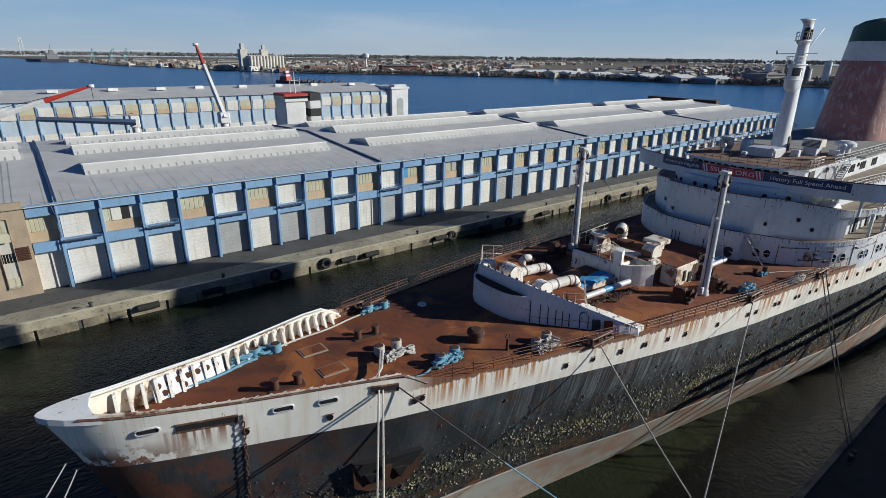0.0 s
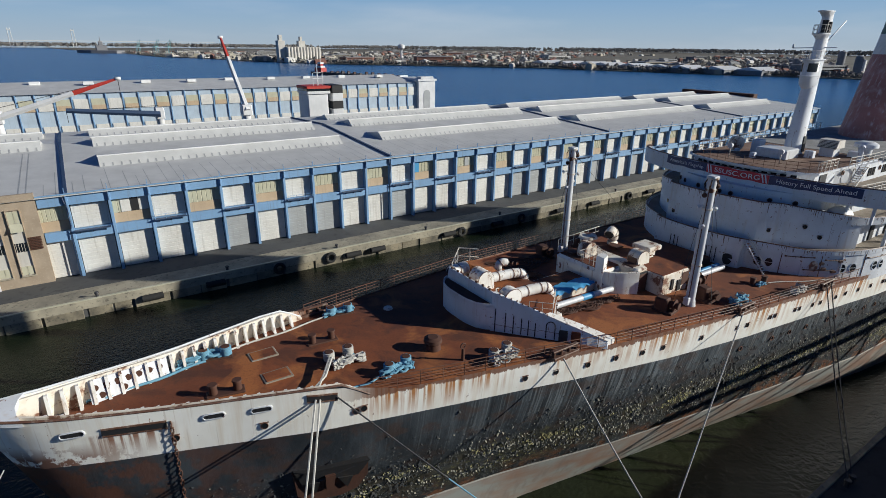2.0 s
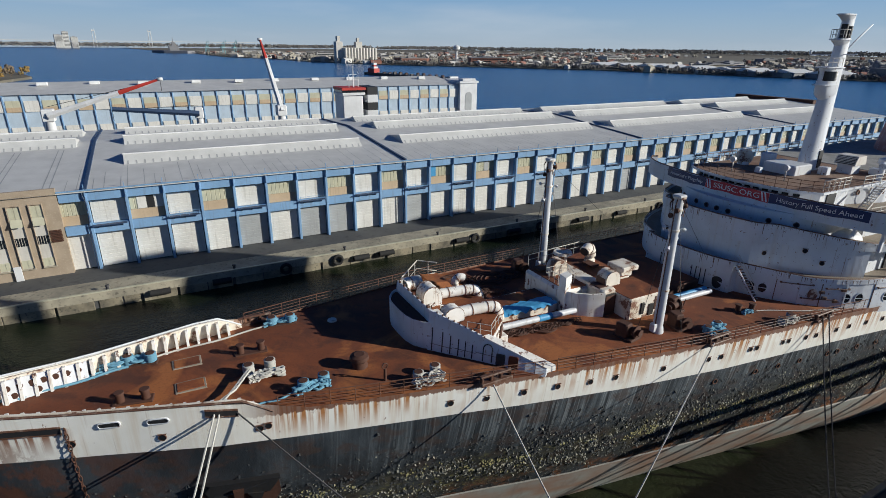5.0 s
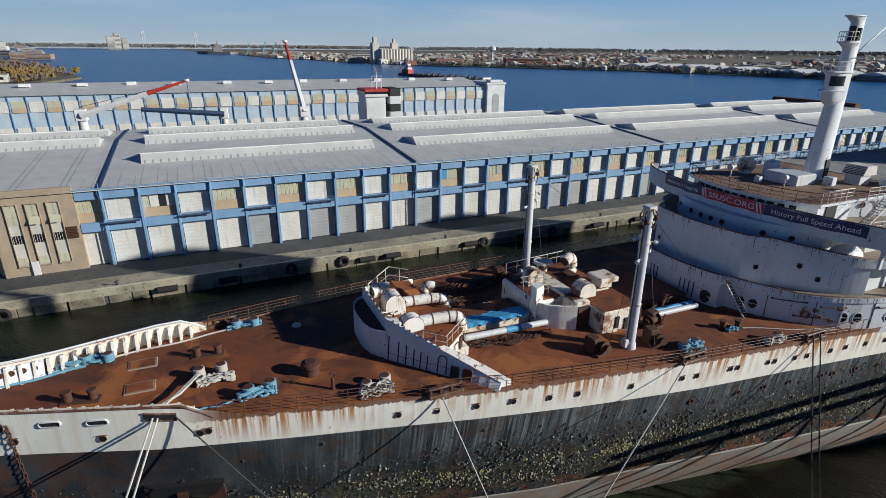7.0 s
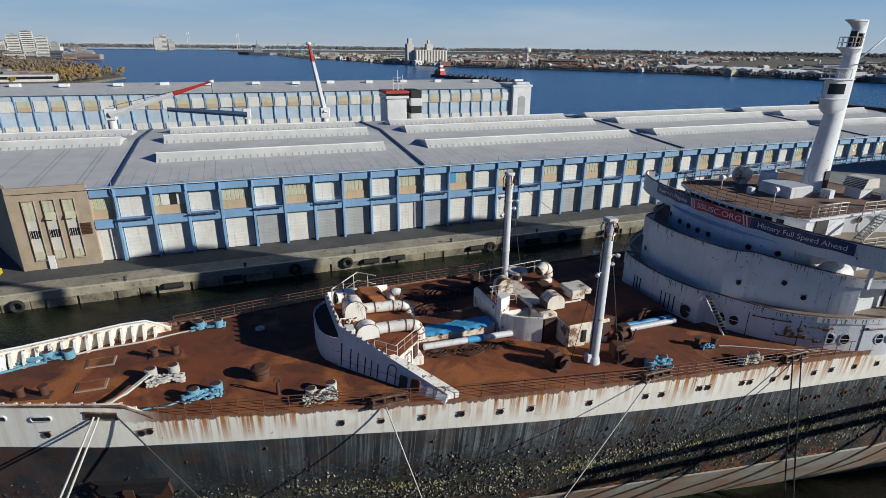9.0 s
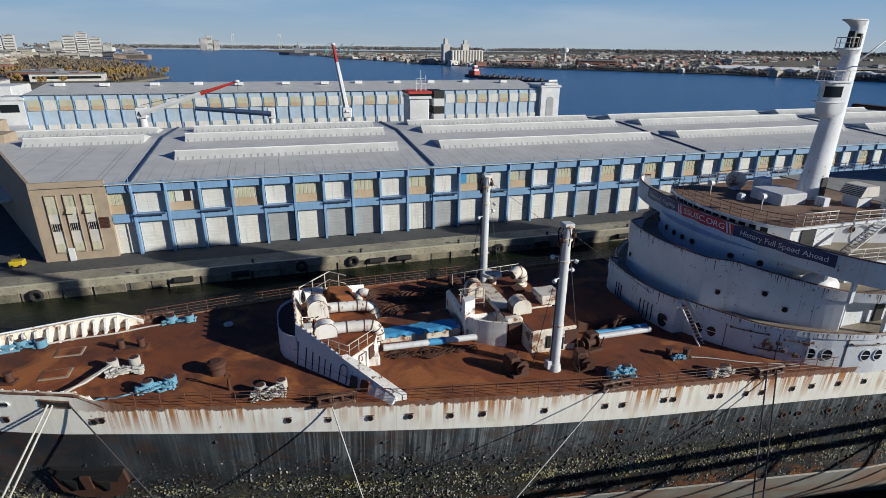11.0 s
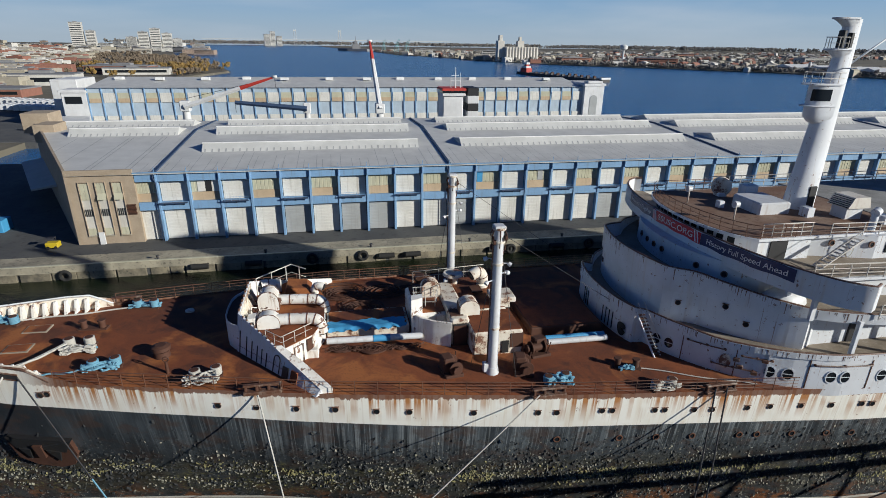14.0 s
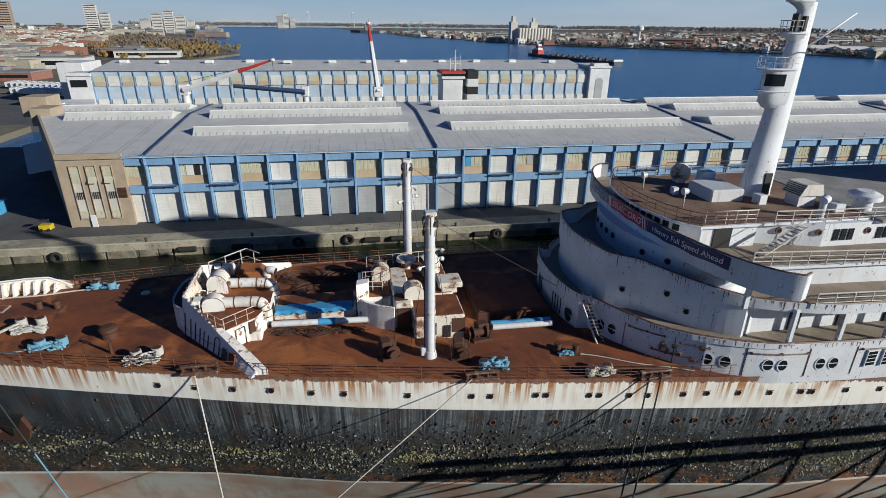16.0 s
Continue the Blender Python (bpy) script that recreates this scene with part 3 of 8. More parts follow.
LW = BAY - 0.72
lowdoors = [leaf(ribbed(LW, 6.55, 9), "lower_door", m) for m in ("door", "greydoor")]
updoor = leaf(ribbed(LW, 4.05, 6), "upper_door", "door")
spandrel = leaf(Shape().block((0, 0, 0), (LW + 0.3, 0.14, 1.75), 0.02), "spandrel", "beige")
glaze = leaf(fluted(LW + 0.3, 2.55, 7), "glazing", "pane")
balcony = Shape().box((0, -0.9, -0.12), (LW, 0, 0.02))
for i in range(3):
    x = LW * (0.15 + 0.35 * i)
    balcony.add([(x - 0.08, -0.85, -0.12), (x + 0.08, -0.85, -0.12), (x + 0.08, 0, -0.12), (x - 0.08, 0, -0.12), (x - 0.08, 0, -0.7), (x + 0.08, 0, -0.7)],
                [(0, 1, 2, 3), (0, 4, 5, 1), (0, 3, 4), (1, 5, 2), (3, 2, 5, 4)])
balcony = leaf(balcony, "landing", "bluecrane")
balrail = Shape()
for x in (0.1, LW * 0.35, LW * 0.65, LW - 0.1):
    balrail.cyl((x, -0.85, 0), (x, -0.85, 0.9), 0.035, n=5)
for z in (0.5, 0.9):
    balrail.cyl((0.1, -0.85, z), (LW - 0.1, -0.85, z), 0.03, n=5)
balrail = leaf(balrail, "landing_rail", "blue")
grey_bays = {4, 6, 7, 10, 16, 17, 21, 24, 29}
for i in range(-1, NB):
    x = X0 + i * BAY + (0.36 if i >= 0 else 1.9)
    sc = 1.0 if i >= 0 else 0.72
    d = part("lower_door", lowdoors[1 if i in grey_bays else 0], "door", shed)
    d.location, d.scale.x = (x, FY + 0.92, GROUND + 0.1), sc
    if i % 2 == 0 and i >= 0:
        d = part("upper_door", updoor, "door", shed)
        d.location = (x, FY + 0.92, 10.4)
        b = part("landing", balcony, "bluecrane", shed)
        b.location = (x - 0.2, FY + 0.02, 10.3)
        if i % 4 == 2:
            b = part("landing_rail", balrail, "blue", shed)
            b.location = (x - 0.2, FY + 0.02, 10.3)
    else:
        d = part("spandrel", spandrel, "beige", shed)
        d.location, d.scale.x = (x - 0.12, FY + 0.72, 10.38), sc
        d = part("glazing", glaze, "pane", shed)
        d.location, d.scale.x = (x - 0.12, FY + 0.78, 12.16), sc

pipe_me = leaf(Shape().pipe([(0, 0, EAVE - 0.2), (0, -0.1, 15.6), (0.35, -0.1, 14.6), (0.35, -0.1, 11.0), (0, -0.1, 10.4), (0, -0.1, GROUND + 0.2)], 0.11, 6), "downpipe", "bluecrane")
for i in (0, 10, 22, 34):
    o = part("downpipe", pipe_me, "bluecrane", shed)
    o.location = (X0 + i * BAY - 0.42, FY - 0.18, 0)
sheet_me = leaf(Shape().block((0, 0, 0), (1.5, 0.08, 2.5), 0.02), "patch_sheet", "door")
for x in (X0 + BAY + 1.5, X0 + BAY + 4.3):
    o = part("patch_sheet", sheet_me, "door", shed)
    o.location = (x, FY + 0.68, 12.2)
for i, m in ((11, "tarp"), (13, "greydoor"), (1, "dark")):
    o = part("broken_pane", leaf(Shape().block((0, 0, 0), (1.3, 0.06, 2.4), 0.02), "broken_pane", m), m, shed)
    o.location = (X0 + i * BAY + (3.0 if i != 11 else 0.6), FY + 0.7, 12.2)

# tan brick head house at the landward end
head = thing("office_block", "three-storey tan brick office block at the end of the warehouse", "building")
hb = Shape().prism([(-63.7, FY - 0.1), (-51.5, FY - 0.1), (-51.5, BACK - 1), (left_end(BACK - 1) + 0.2, BACK - 1)], GROUND - 0.3, EAVE - 0.36)
part("wall", hb, "brick", head)
par = Shape().block((-63.9, FY - 0.55, EAVE - 0.3), (-51.45, FY + 0.1, EAVE + 0.75), 0.04)
part("parapet", par, "brick", head)
par = Shape()
ring = []
for y in (FY - 0.3, 90.0, 105, 120, BACK):
    x = left_end(y)
    ring.append([(x - 0.25, y, GROUND), (x + 0.3, y, GROUND), (x + 0.3, y, roof_z(y) + 0.8), (x - 0.25, y, roof_z(y) + 0.8)])
par.rings(ring, True, True, False)
part("end_wall", par, "brick", head)
stairhead = Shape().block((-96, 128, EAVE), (-89, 136, EAVE + 5.4), 0.1)
part("stair_tower", stairhead, "brick", head)
part("stair_tower", Shape().block((-86, 112, EAVE), (-81, 119, EAVE + 4.4), 0.1), "brick", head)
lower = Shape()
ring = []
for y in (98.0, 132.0):
    x = left_end(y)
    ring.append([(x - 6, y, 8.0), (x, y, 9.2), (x, y, 8.6), (x - 6, y, 7.6)])
part("canopy", lower.rings(ring, True, True, False), "greydoor", head)
strip_frame = leaf(Shape().box((-0.08, 0, -0.1), (0.0, 0.3, 11.2)).box((1.75, 0, -0.1), (1.83, 0.3, 11.2)).box((0, 0, 11.1), (1.75, 0.3, 11.2)), "window_reveal", "brick")
pane_up = leaf(Shape().block((0.03, 0, 0), (0.85, 0.06, 1.45), 0.01).block((0.9, 0, 0), (1.72, 0.06, 1.45), 0.01).block((0.03, 0, 1.5), (0.85, 0.06, 3.4), 0.01).block((0.9, 0, 1.5), (1.72, 0.06, 3.4), 0.01), "upper_pane", "pane")
pane_dk = leaf(Shape().box((0, 0, 0), (1.75, 0.06, 1.5)), "dark_pane", "glass")
pane_lo = leaf(Shape().block((0.03, 0, 0), (0.85, 0.06, 1.45), 0.01).block((0.9, 0, 0), (1.72, 0.06, 1.45), 0.01), "lower_pane", "pane")
infill = leaf(Shape().box((0, 0.0, 0), (1.75, 0.05, 10.9)), "infill_panel", "silo")
vent_pane = leaf(Shape().add([(0.05, 0.0, 1.45), (1.7, 0.0, 1.45), (1.7, -0.6, 0.2), (0.05, -0.6, 0.2), (0.05, 0.05, 1.45), (1.7, 0.05, 1.45), (1.7, -0.55, 0.2), (0.05, -0.55, 0.2)],
                             [(0, 3, 2, 1), (4, 5, 6, 7), (0, 4, 7, 3), (1, 2, 6, 5), (3, 7, 6, 2), (0, 1, 5, 4)]), "open_pane", "pane")
bar = leaf(Shape().box((0, 0, 0), (0.05, 0.05, 1.5)), "mullion", "whiterail")
reveal = leaf(Shape().block((-0.15, 0, -0.2), (1.9, 0.2, -0.02), 0.03), "sill", "concrete")
for i in range(3):
    x = -61.7 + i * 3.05
    part("infill_panel", infill, "silo", head).location = (x, FY - 0.13, 3.9)
    part("window_reveal", strip_frame, "brick", head).location = (x, FY - 0.36, 3.9)
    part("sill", reveal, "concrete", head).location = (x, FY - 0.38, 3.9)
    for me, nm, m, z in ((pane_up, "upper_pane", "pane", 11.4), (pane_dk, "dark_pane", "glass", 8.0), (pane_lo, "lower_pane", "pane", 4.0)):
        part(nm, me, m, head).location = (x, FY - 0.2, z)
    if i:
        part("open_pane", vent_pane, "pane", head).location = (x, FY - 0.22, 11.3)
    for k in range(5):
        part("mullion", bar, "whiterail", head).location = (x + 0.15 + k * 0.36, FY - 0.24, 8.0)
part("door_leaf", Shape().block((-59.9, FY - 0.5, GROUND), (-58.8, FY - 0.3, GROUND + 2.6), 0.03), "cranewhite", head)

louv = Shape()
for k in range(8):
    louv.box((-53.6, FY - 0.3, 8.1 + k * 0.28), (-51.9, FY - 0.1, 8.28 + k * 0.28))
tagged(part("louvre", louv, "machine", head), kind="stuff")

# ---- second warehouse across the next slip ----
FY2 = 240.0
far = thing("warehouse", "distant pale blue and white pier warehouse with a white stone gatehouse", "warehouse")
fx0, fx1 = -122.0, 122.0
part("wall", Shape().box((fx0, FY2 + 0.5, WATER - 0.5), (fx1, 300, 20.2)), "paleblue", far)
fr = Shape()
fr.add([(fx0, FY2 - 0.4, 20.3), (fx1, FY2 - 0.4, 20.3), (fx1, 270, 23.4), (fx0, 270, 23.4), (fx1, 300, 20.3), (fx0, 300, 20.3)], [(0, 1, 2, 3), (3, 2, 4, 5)])
part("roof", fr, "roof", far)
fcol = leaf(Shape().box((-0.2, 0.1, WATER), (0.2, 0.6, 20.2)), "column", "blue")
fup = leaf(ribbed(5.0, 4.4, 3), "upper_door", "door")
fsp = leaf(Shape().box((0, 0, 0), (5.0, 0.2, 1.9)), "spandrel", "beige")
fgl = leaf(Shape().box((0, 0, 0), (5.0, 0.15, 2.5)), "glazing", "pane")
flo = leaf(Shape().box((0, 0, 0), (4.6, 0.2, 4.4)), "lower_door", "door")
for i in range(40):
    x = fx0 + i * 6.1
    o = part("column", fcol, "blue", far)
    o.location = (x, FY2 - 0.1, 0)
    if i % 2:
        o = part("upper_door", fup, "door", far)
        o.location = (x + 0.55, FY2 + 0.12, 13.6)
    else:
        o = part("spandrel", fsp, "beige", far)
        o.location = (x + 0.55, FY2 + 0.12, 13.6)
        o = part("glazing", fgl, "pane", far)
        o.location = (x + 0.55, FY2 + 0.3, 15.5)
    o = part("lower_door", flo, "greydoor", far)
    o.location = (x + 0.75, FY2 + 0.12, 3.2)
gate = Shape().block((122.0, FY2 - 1.5, WATER), (133.5, 262, 22.2), 0.3).block((121.4, FY2 - 2.1, 21.0), (134.1, 262.5, 22.0), 0.2)
gate.block((123.5, FY2 - 1.9, 22.2), (132, FY2 + 3, 23.4), 0.2)
part("gatehouse", gate, "cranewhite", far)
arch = Shape().box((125.6, FY2 - 1.62, 4.0), (129.9, FY2 - 1.4, 14.0))
arch.add([(127.75 + 2.15 * math.cos(math.pi * i / 12), FY2 - 1.62, 14 + 2.15 * math.sin(math.pi * i / 12)) for i in range(13)], [tuple(range(13))])
part("archway", arch, "greydoor", far)
ground2 = Shape().box((-420, 205, WATER - 1), (fx0 + 250, 320, GROUND))
solid("pier_ground", ground2, "asphalt", "dark asphalt pier deck of the far slip", "ground", kind="structure")
vent2 = leaf(Shape().block((-2, -1.4, 0), (2, 1.4, 1.3), 0.15), "roof_vent", "roofwhite")
for i in range(12):
    o = part("roof_vent", vent2, "roofwhite", far)
    o.location = (fx0 + 8 + i * 20 + rng.uniform(-2, 2), 262 + rng.uniform(-4, 3), 22.6)


# ---- the liner ----
YC = -0.4
deck_half = curve([-51.6, -51.2, -50, -47, -42, -40, -35, -26.7, -20.6, -17.6, -13.5, -6.8, 3, 5, 16, 23, 30, 45, 60, 180, 215, 240, 250],
                  [0.05, 0.5, 1.15, 2.1, 3.4, 4.0, 5.5, 7.25, 8.4, 8.95, 9.8, 10.6, 11.75, 12.0, 12.9, 13.5, 14.2, 15.1, 15.5, 15.5, 13, 7, 1])
stripe_half = curve([-45.6, -44.5, -35, -25, -18, -8, 0, 12, 31, 60, 180, 215, 240, 250], [0.05, 0.25, 1.7, 3.25, 4.5, 7.1, 8.5, 10.6, 13.6, 15.3, 15.3, 12, 6, 0.6])
water_half = curve([-43.5, -42, -14, -5, 4, 12, 20, 36, 49, 60, 80, 180, 215, 240, 250], [0.05, 0.15, 3.3, 4.9, 6.3, 7.6, 9.1, 12.0, 13.7, 14.6, 15.3, 15.3, 11, 4, 0.4])
deck_z = curve([-52, -42, -33, -25, -12.5, 0, 6, 16, 23, 40, 250], [20.0, 19.7, 19.4, 19.15, 18.65, 18.05, 17.8, 17.45, 17.15, 16.8, 17.2])
bulwark_top = curve([-52, -48, -42, -35, -33.2, -31.5], [22.3, 21.6, 21.0, 20.75, 20.6, 19.45])
black_line = curve([-52, -49, -42, -35, -25, -12.4, -4.7, 6, 20, 30, 60, 250], [18.6, 18.3, 17.85, 17.45, 16.85, 16.1, 15.4, 14.85, 14.3, 13.95, 13.5, 14])
stem_x = curve([-3, -1.9, 5, 10, 15, 18.9, 20.7, 22.3], [-43.3, -43.5, -45.6, -47.2, -49.0, -50.3, -51.0, -51.7])
STRIPE_Z = 5.0


def hull_half(x, z):
    """Half breadth at a height: a flare through waterline and boot stripe that stands up to near plumb at the deck edge."""
    zt = max(deck_z(x), 18.0)
    rake = max(0.0, stem_x(z) + 51.6)
    xd = x - rake * math.exp(-max(0.0, x - stem_x(z)) / 7.0)
    a, b, c = water_half(x), stripe_half(x), deck_half(xd)
    t = (z - WATER) / (zt - WATER)
    ts = (STRIPE_Z - WATER) / (zt - WATER)
    la = (t - ts) * (t - 1) / (ts)
    lb = t * (t - 1) / (ts * (ts - 1))
    lc = t * (t - ts) / (1 - ts)
    if t > 1:
        y = c + (t - 1) * 1.2
    elif z > STRIPE_Z:
        y = b + (c - b) * (1 - (1 - (t - ts) / (1 - ts)) ** 1.6)
    else:
        y = a * la + b * lb + c * lc
    return max(y, 0.04)


ship = thing("ocean_liner", "derelict rust-streaked black and white ocean liner moored at the pier", "ship")
US = [0, .004, .009, .015, .022, .03, .04, .05, .06, .07, .08, .09, .1, .115, .13, .145, .16, .18, .2, .22, .24, .26, .28, .3, .33, .36, .4, .45, .55, .7, .85, .93, .97, 1]


def hull_strip(z_low, z_high, rows, side):
    """One paint band of the plating between two heights that may follow x."""
    rings = []
    for k in range(rows + 1):
        f = k / rows
        ring = []
        for u in US:
            x = -51.6 + 301.6 * u
            for _ in range(4):
                z = z_low(x) + (z_high(x) - z_low(x)) * f
                x = stem_x(z) + (250 - stem_x(z)) * u
            y = 0.04 if u == 0 else hull_half(x, z)
            ring.append((x, YC + side * y, z))
        rings.append(ring)
    return rings


def gunwale(x):
    return bulwark_top(x) if x < -31.5 else deck_z(x) + 0.12


bands = (("keel_plating", lambda x: WATER - 1.2, lambda x: STRIPE_Z - 0.18, 4, "red", "faded red and chalky boot topping"),
         ("boot_stripe", lambda x: STRIPE_Z - 0.18, lambda x: STRIPE_Z + 0.12, 1, "stripe", "dirty white waterline stripe"),
         ("black_plating", lambda x: STRIPE_Z + 0.12, black_line, 8, "black", "peeling black hull plating"),
         ("white_plating", black_line, gunwale, 4, "white", "rust-streaked white upper plating"))
for name, lo, hi, rows, m, lab in bands:
    s = Shape()
    for side in (-1, 1):
        s.rings(hull_strip(lo, hi, rows, side))
    part(name, s, m, ship, lab)

XS = [-50.1, -49, -47, -45, -43, -41, -39, -37, -35, -33, -31, -28, -25, -22, -19, -16, -13, -10, -7, -4, 0, 4, 8, 12, 16, 20, 24, 30, 40, 60, 100, 180, 215, 240, 249]
deck = Shape()
deck.rings([[(x, YC + v * (min(deck_half(x), hull_half(x, deck_z(x))) - 0.08), deck_z(x) + 0.12 * (1 - v * v)) for v in (-1, -0.7, -0.35, 0, 0.35, 0.7, 1)] for x in XS])
part("main_deck", deck, "deck", ship, "rust-red steel foredeck")


def on_deck(x, y):
    v = min(1, abs(y - YC) / max(deck_half(x), 0.5))
    return deck_z(x) + 0.12 * (1 - v * v)


# bulwark inside plating, cap and brackets
bxs = [-50.1, -49.4, -48.5, -47, -45, -43, -41, -39, -37, -35, -33.3, -32.5, -31.6]
for side in (-1, 1):
    inner = [(x, YC + side * max(hull_half(x, deck_z(x)) - 0.12, 0.05)) for x in bxs]
    s = Shape().wall(inner if side > 0 else inner, lambda x: deck_z(x) - 0.05, bulwark_top, 0.14 * side)
    bw = part("bulwark", s, "cream", ship, "white ribbed bow bulwark")
    cap = Shape().pipe([(x, YC + side * (hull_half(x, bulwark_top(x)) - 0.03), bulwark_top(x) + 0.0) for x in bxs], 0.075, 6)
    part("cap_rail", cap, "house" if side > 0 else "cap", bw)
    x = -48.2
    while x < -32.6:
        y0 = YC + side * (hull_half(x, deck_z(x)) - 0.2)
        h = bulwark_top(x) - deck_z(x) - 0.1
        b = Shape()
        z = deck_z(x)
        w = min(1.0, deck_half(x) * 0.5)
        b.add([(x - 0.09, y0, z - 0.1), (x - 0.09, y0 - side * w, z - 0.1), (x - 0.09, y0 - side * w * 0.75, z + 0.12), (x - 0.09, y0 - side * 0.34, z + h), (x - 0.09, y0, z + h)]
              + [(x + 0.09, y0, z - 0.1), (x + 0.09, y0 - side * w, z - 0.1), (x + 0.09, y0 - side * w * 0.75, z + 0.12), (x + 0.09, y0 - side * 0.34, z + h), (x + 0.09, y0, z + h)],
              [(0, 1, 2, 3, 4), (9, 8, 7, 6, 5)] + [(i, 5 + i, 5 + (i + 1) % 5, (i + 1) % 5) for i in range(5)])
        part("bracket", b, "duct", bw)
        x += 0.74
# rounded plate over the stem head
rim_p = [(-51.72, 0.0), (-51.6, 0.28), (-51.25, 0.6), (-50.6, 0.98), (-49.8, 1.3), (-49.1, 1.52), (-49.35, 0.8), (-49.45, 0.0)]
rim_p = rim_p + [(x, -y) for x, y in reversed(rim_p[1:-1])]
part("bow_plate", Shape().prism([(x, YC + y) for x, y in rim_p], lambda x: bulwark_top(x) - 0.3, lambda x: bulwark_top(x) + 0.06), "house", ship, "smooth white plate over the stem head")
# perforated stiffening plate inside the starboard bulwark
def inner_y(x, f):
    return YC + hull_half(x, deck_z(x)) - 0.85 + 0.5 * f


pxs = [-46.2 + 0.55 * i for i in range(9)]
stp = Shape()
stp.rings([[(x, inner_y(x, f) + d, deck_z(x) + 0.1 + f * (bulwark_top(x) - deck_z(x) - 0.25)) for f, d in ((0, 0), (1, 0), (1, 0.06), (0, 0.06))] for x in pxs], True, True, smooth=False)
plate = part("perforated_plate", stp, "house", ship, "white bulwark plate with round lightening holes")
for i, x in enumerate([-45.9, -45.3, -44.7, -44.1, -43.5, -42.9, -42.3, -45.6, -44.4]):
    f = 0.62 if i < 7 else 0.25
    z = deck_z(x) + 0.1 + f * (bulwark_top(x) - deck_z(x) - 0.25)
    hole = Shape().cyl((x, inner_y(x, f) + 0.02, z), (x - 0.01, inner_y(x, f) - 0.05, z + 0.02), 0.2, 0.19, 12)
    part("lightening_hole", hole, "machine", plate)


def arc(apex, half, depth, x_end=None, n=28, limit=1.0):
    """Plan line of a rounded front, from port aft round the bow side to starboard aft."""
    pts = []
    for i in range(n + 1):
        a = -1 + 2 * i / n
        v = math.sin(a * math.pi / 2) * limit
        pts.append((apex + depth * (1 - math.sqrt(max(0, 1 - v * v))), YC + half * v))
    if x_end is not None:
        pts = [(x_end, pts[0][1])] + pts + [(x_end, pts[-1][1])]
    return pts


# superstructure tiers


def edge_cap(line, zf, parent):
    part("edge_cap", Shape().pipe([(p[0], p[1], zf(p[0]) + 0.02) for p in line], 0.09, 6), "cap", parent)


def arc_x(apex, half, depth, d):
    v = min(abs(d) / half, 0.999)
    return apex + depth * (1 - math.sqrt(1 - v * v))


# lowest tier: a flat-fronted bay stands proud of the curved front
BAY1 = 5.3
d_out = [14.2 * 0.985 * math.sin(math.pi / 2 * i / 16) for i in range(17)]
side1 = [(arc_x(13.4, 14.2, 16.0, d), d) for d in reversed(d_out) if d > BAY1 + 0.2] + [(arc_x(13.4, 14.2, 16.0, BAY1), BAY1)]
side1 += [(arc_x(12.6, 6.6, 2.2, BAY1 * k / 8), BAY1 * k / 8) for k in range(8, 0, -1)]
T1 = [(x, YC - d) for x, d in side1] + [(12.6, YC)] + [(x, YC + d) for x, d in reversed(side1)]
t1 = [(200, YC - 15.45), (60, YC - 15.4), (45, YC - 15.0), (32, YC - 14.4)] + T1 + [(32, YC + 14.4), (45, YC + 15.0), (60, YC + 15.4), (200, YC + 15.45)]
z_t1 = curve([12, 13.55, 14.4, 15.5, 17, 18.2, 30, 250], [21.05, 21.05, 20.75, 20.7, 20.5, 20.3, 20.25, 20.25])
tier = part("forward_house", Shape().prism(t1, 16.6, 19.9), "house", ship, "white curved front of the lowest deckhouse")
part("house_bulwark", Shape().wall(t1, 19.8, z_t1, -0.12, smooth=False), "house", tier)
part("house_deck", Shape().prism([(p[0] + 0.1, YC + (p[1] - YC) * 0.985) for p in t1], 19.9, 19.93), "olddeck", tier)
edge_cap(t1[1:-1], z_t1, tier)

# second tier: its bay swells out of the front in a smooth double curve
def tier2_x(d):
    a, b = arc_x(16.0, 14.4, 17.0, d), 14.5 + 1.1 * (d / 5.6) ** 2 + 1.2 * max(0.0, abs(d) - 5.3) ** 2
    return -math.log(math.exp(-2.2 * a) + math.exp(-2.2 * b)) / 2.2 + 0.1


ds2 = [14.25 * math.sin(math.pi / 2 * i / 40) for i in range(-40, 41)]
T2 = [(tier2_x(d), YC + d) for d in ds2]
t2s = [(200, YC - 15.2), (60, YC - 15.1), (40, YC - 14.7)] + T2 + [(40, YC + 14.7), (60, YC + 15.1), (200, YC + 15.2)]
t2w = [(200, YC - 11.6), (25.2, YC - 11.6)] + [(tier2_x(d) + 0.04, YC + d) for d in ds2 if abs(d) < 12.3] + [(25.2, YC + 11.6), (200, YC + 11.6)]
z_t2 = curve([14, 15, 17.5, 19, 20, 21, 22.3, 24, 27, 250], [24.95, 24.9, 24.68, 24.36, 24.18, 23.98, 23.75, 23.5, 23.5, 23.5])
tier2 = part("promenade_house", Shape().prism(t2w, 19.9, 22.9), "house", ship, "white curved second deckhouse tier")
slab = Shape().prism(t2s, 22.9, 23.2)
part("deck_slab", slab, "house", tier2)
part("house_bulwark", Shape().wall(t2s, 22.7, z_t2, -0.12), "house", tier2)
part("house_deck", Shape().prism([(p[0] + 0.12, YC + (p[1] - YC) * 0.985) for p in t2s], 23.2, 23.23), "olddeck", tier2)
edge_cap(t2s[1:-1], z_t2, tier2)
for x in (27, 31, 35, 39.5, 44, 49, 54, 60):
    part("stanchion", Shape().block((x - 0.18, YC - deck_half(x) + 0.15, 19.9), (x + 0.18, YC - deck_half(x) + 0.45, 22.95), 0.03), "house", tier2)

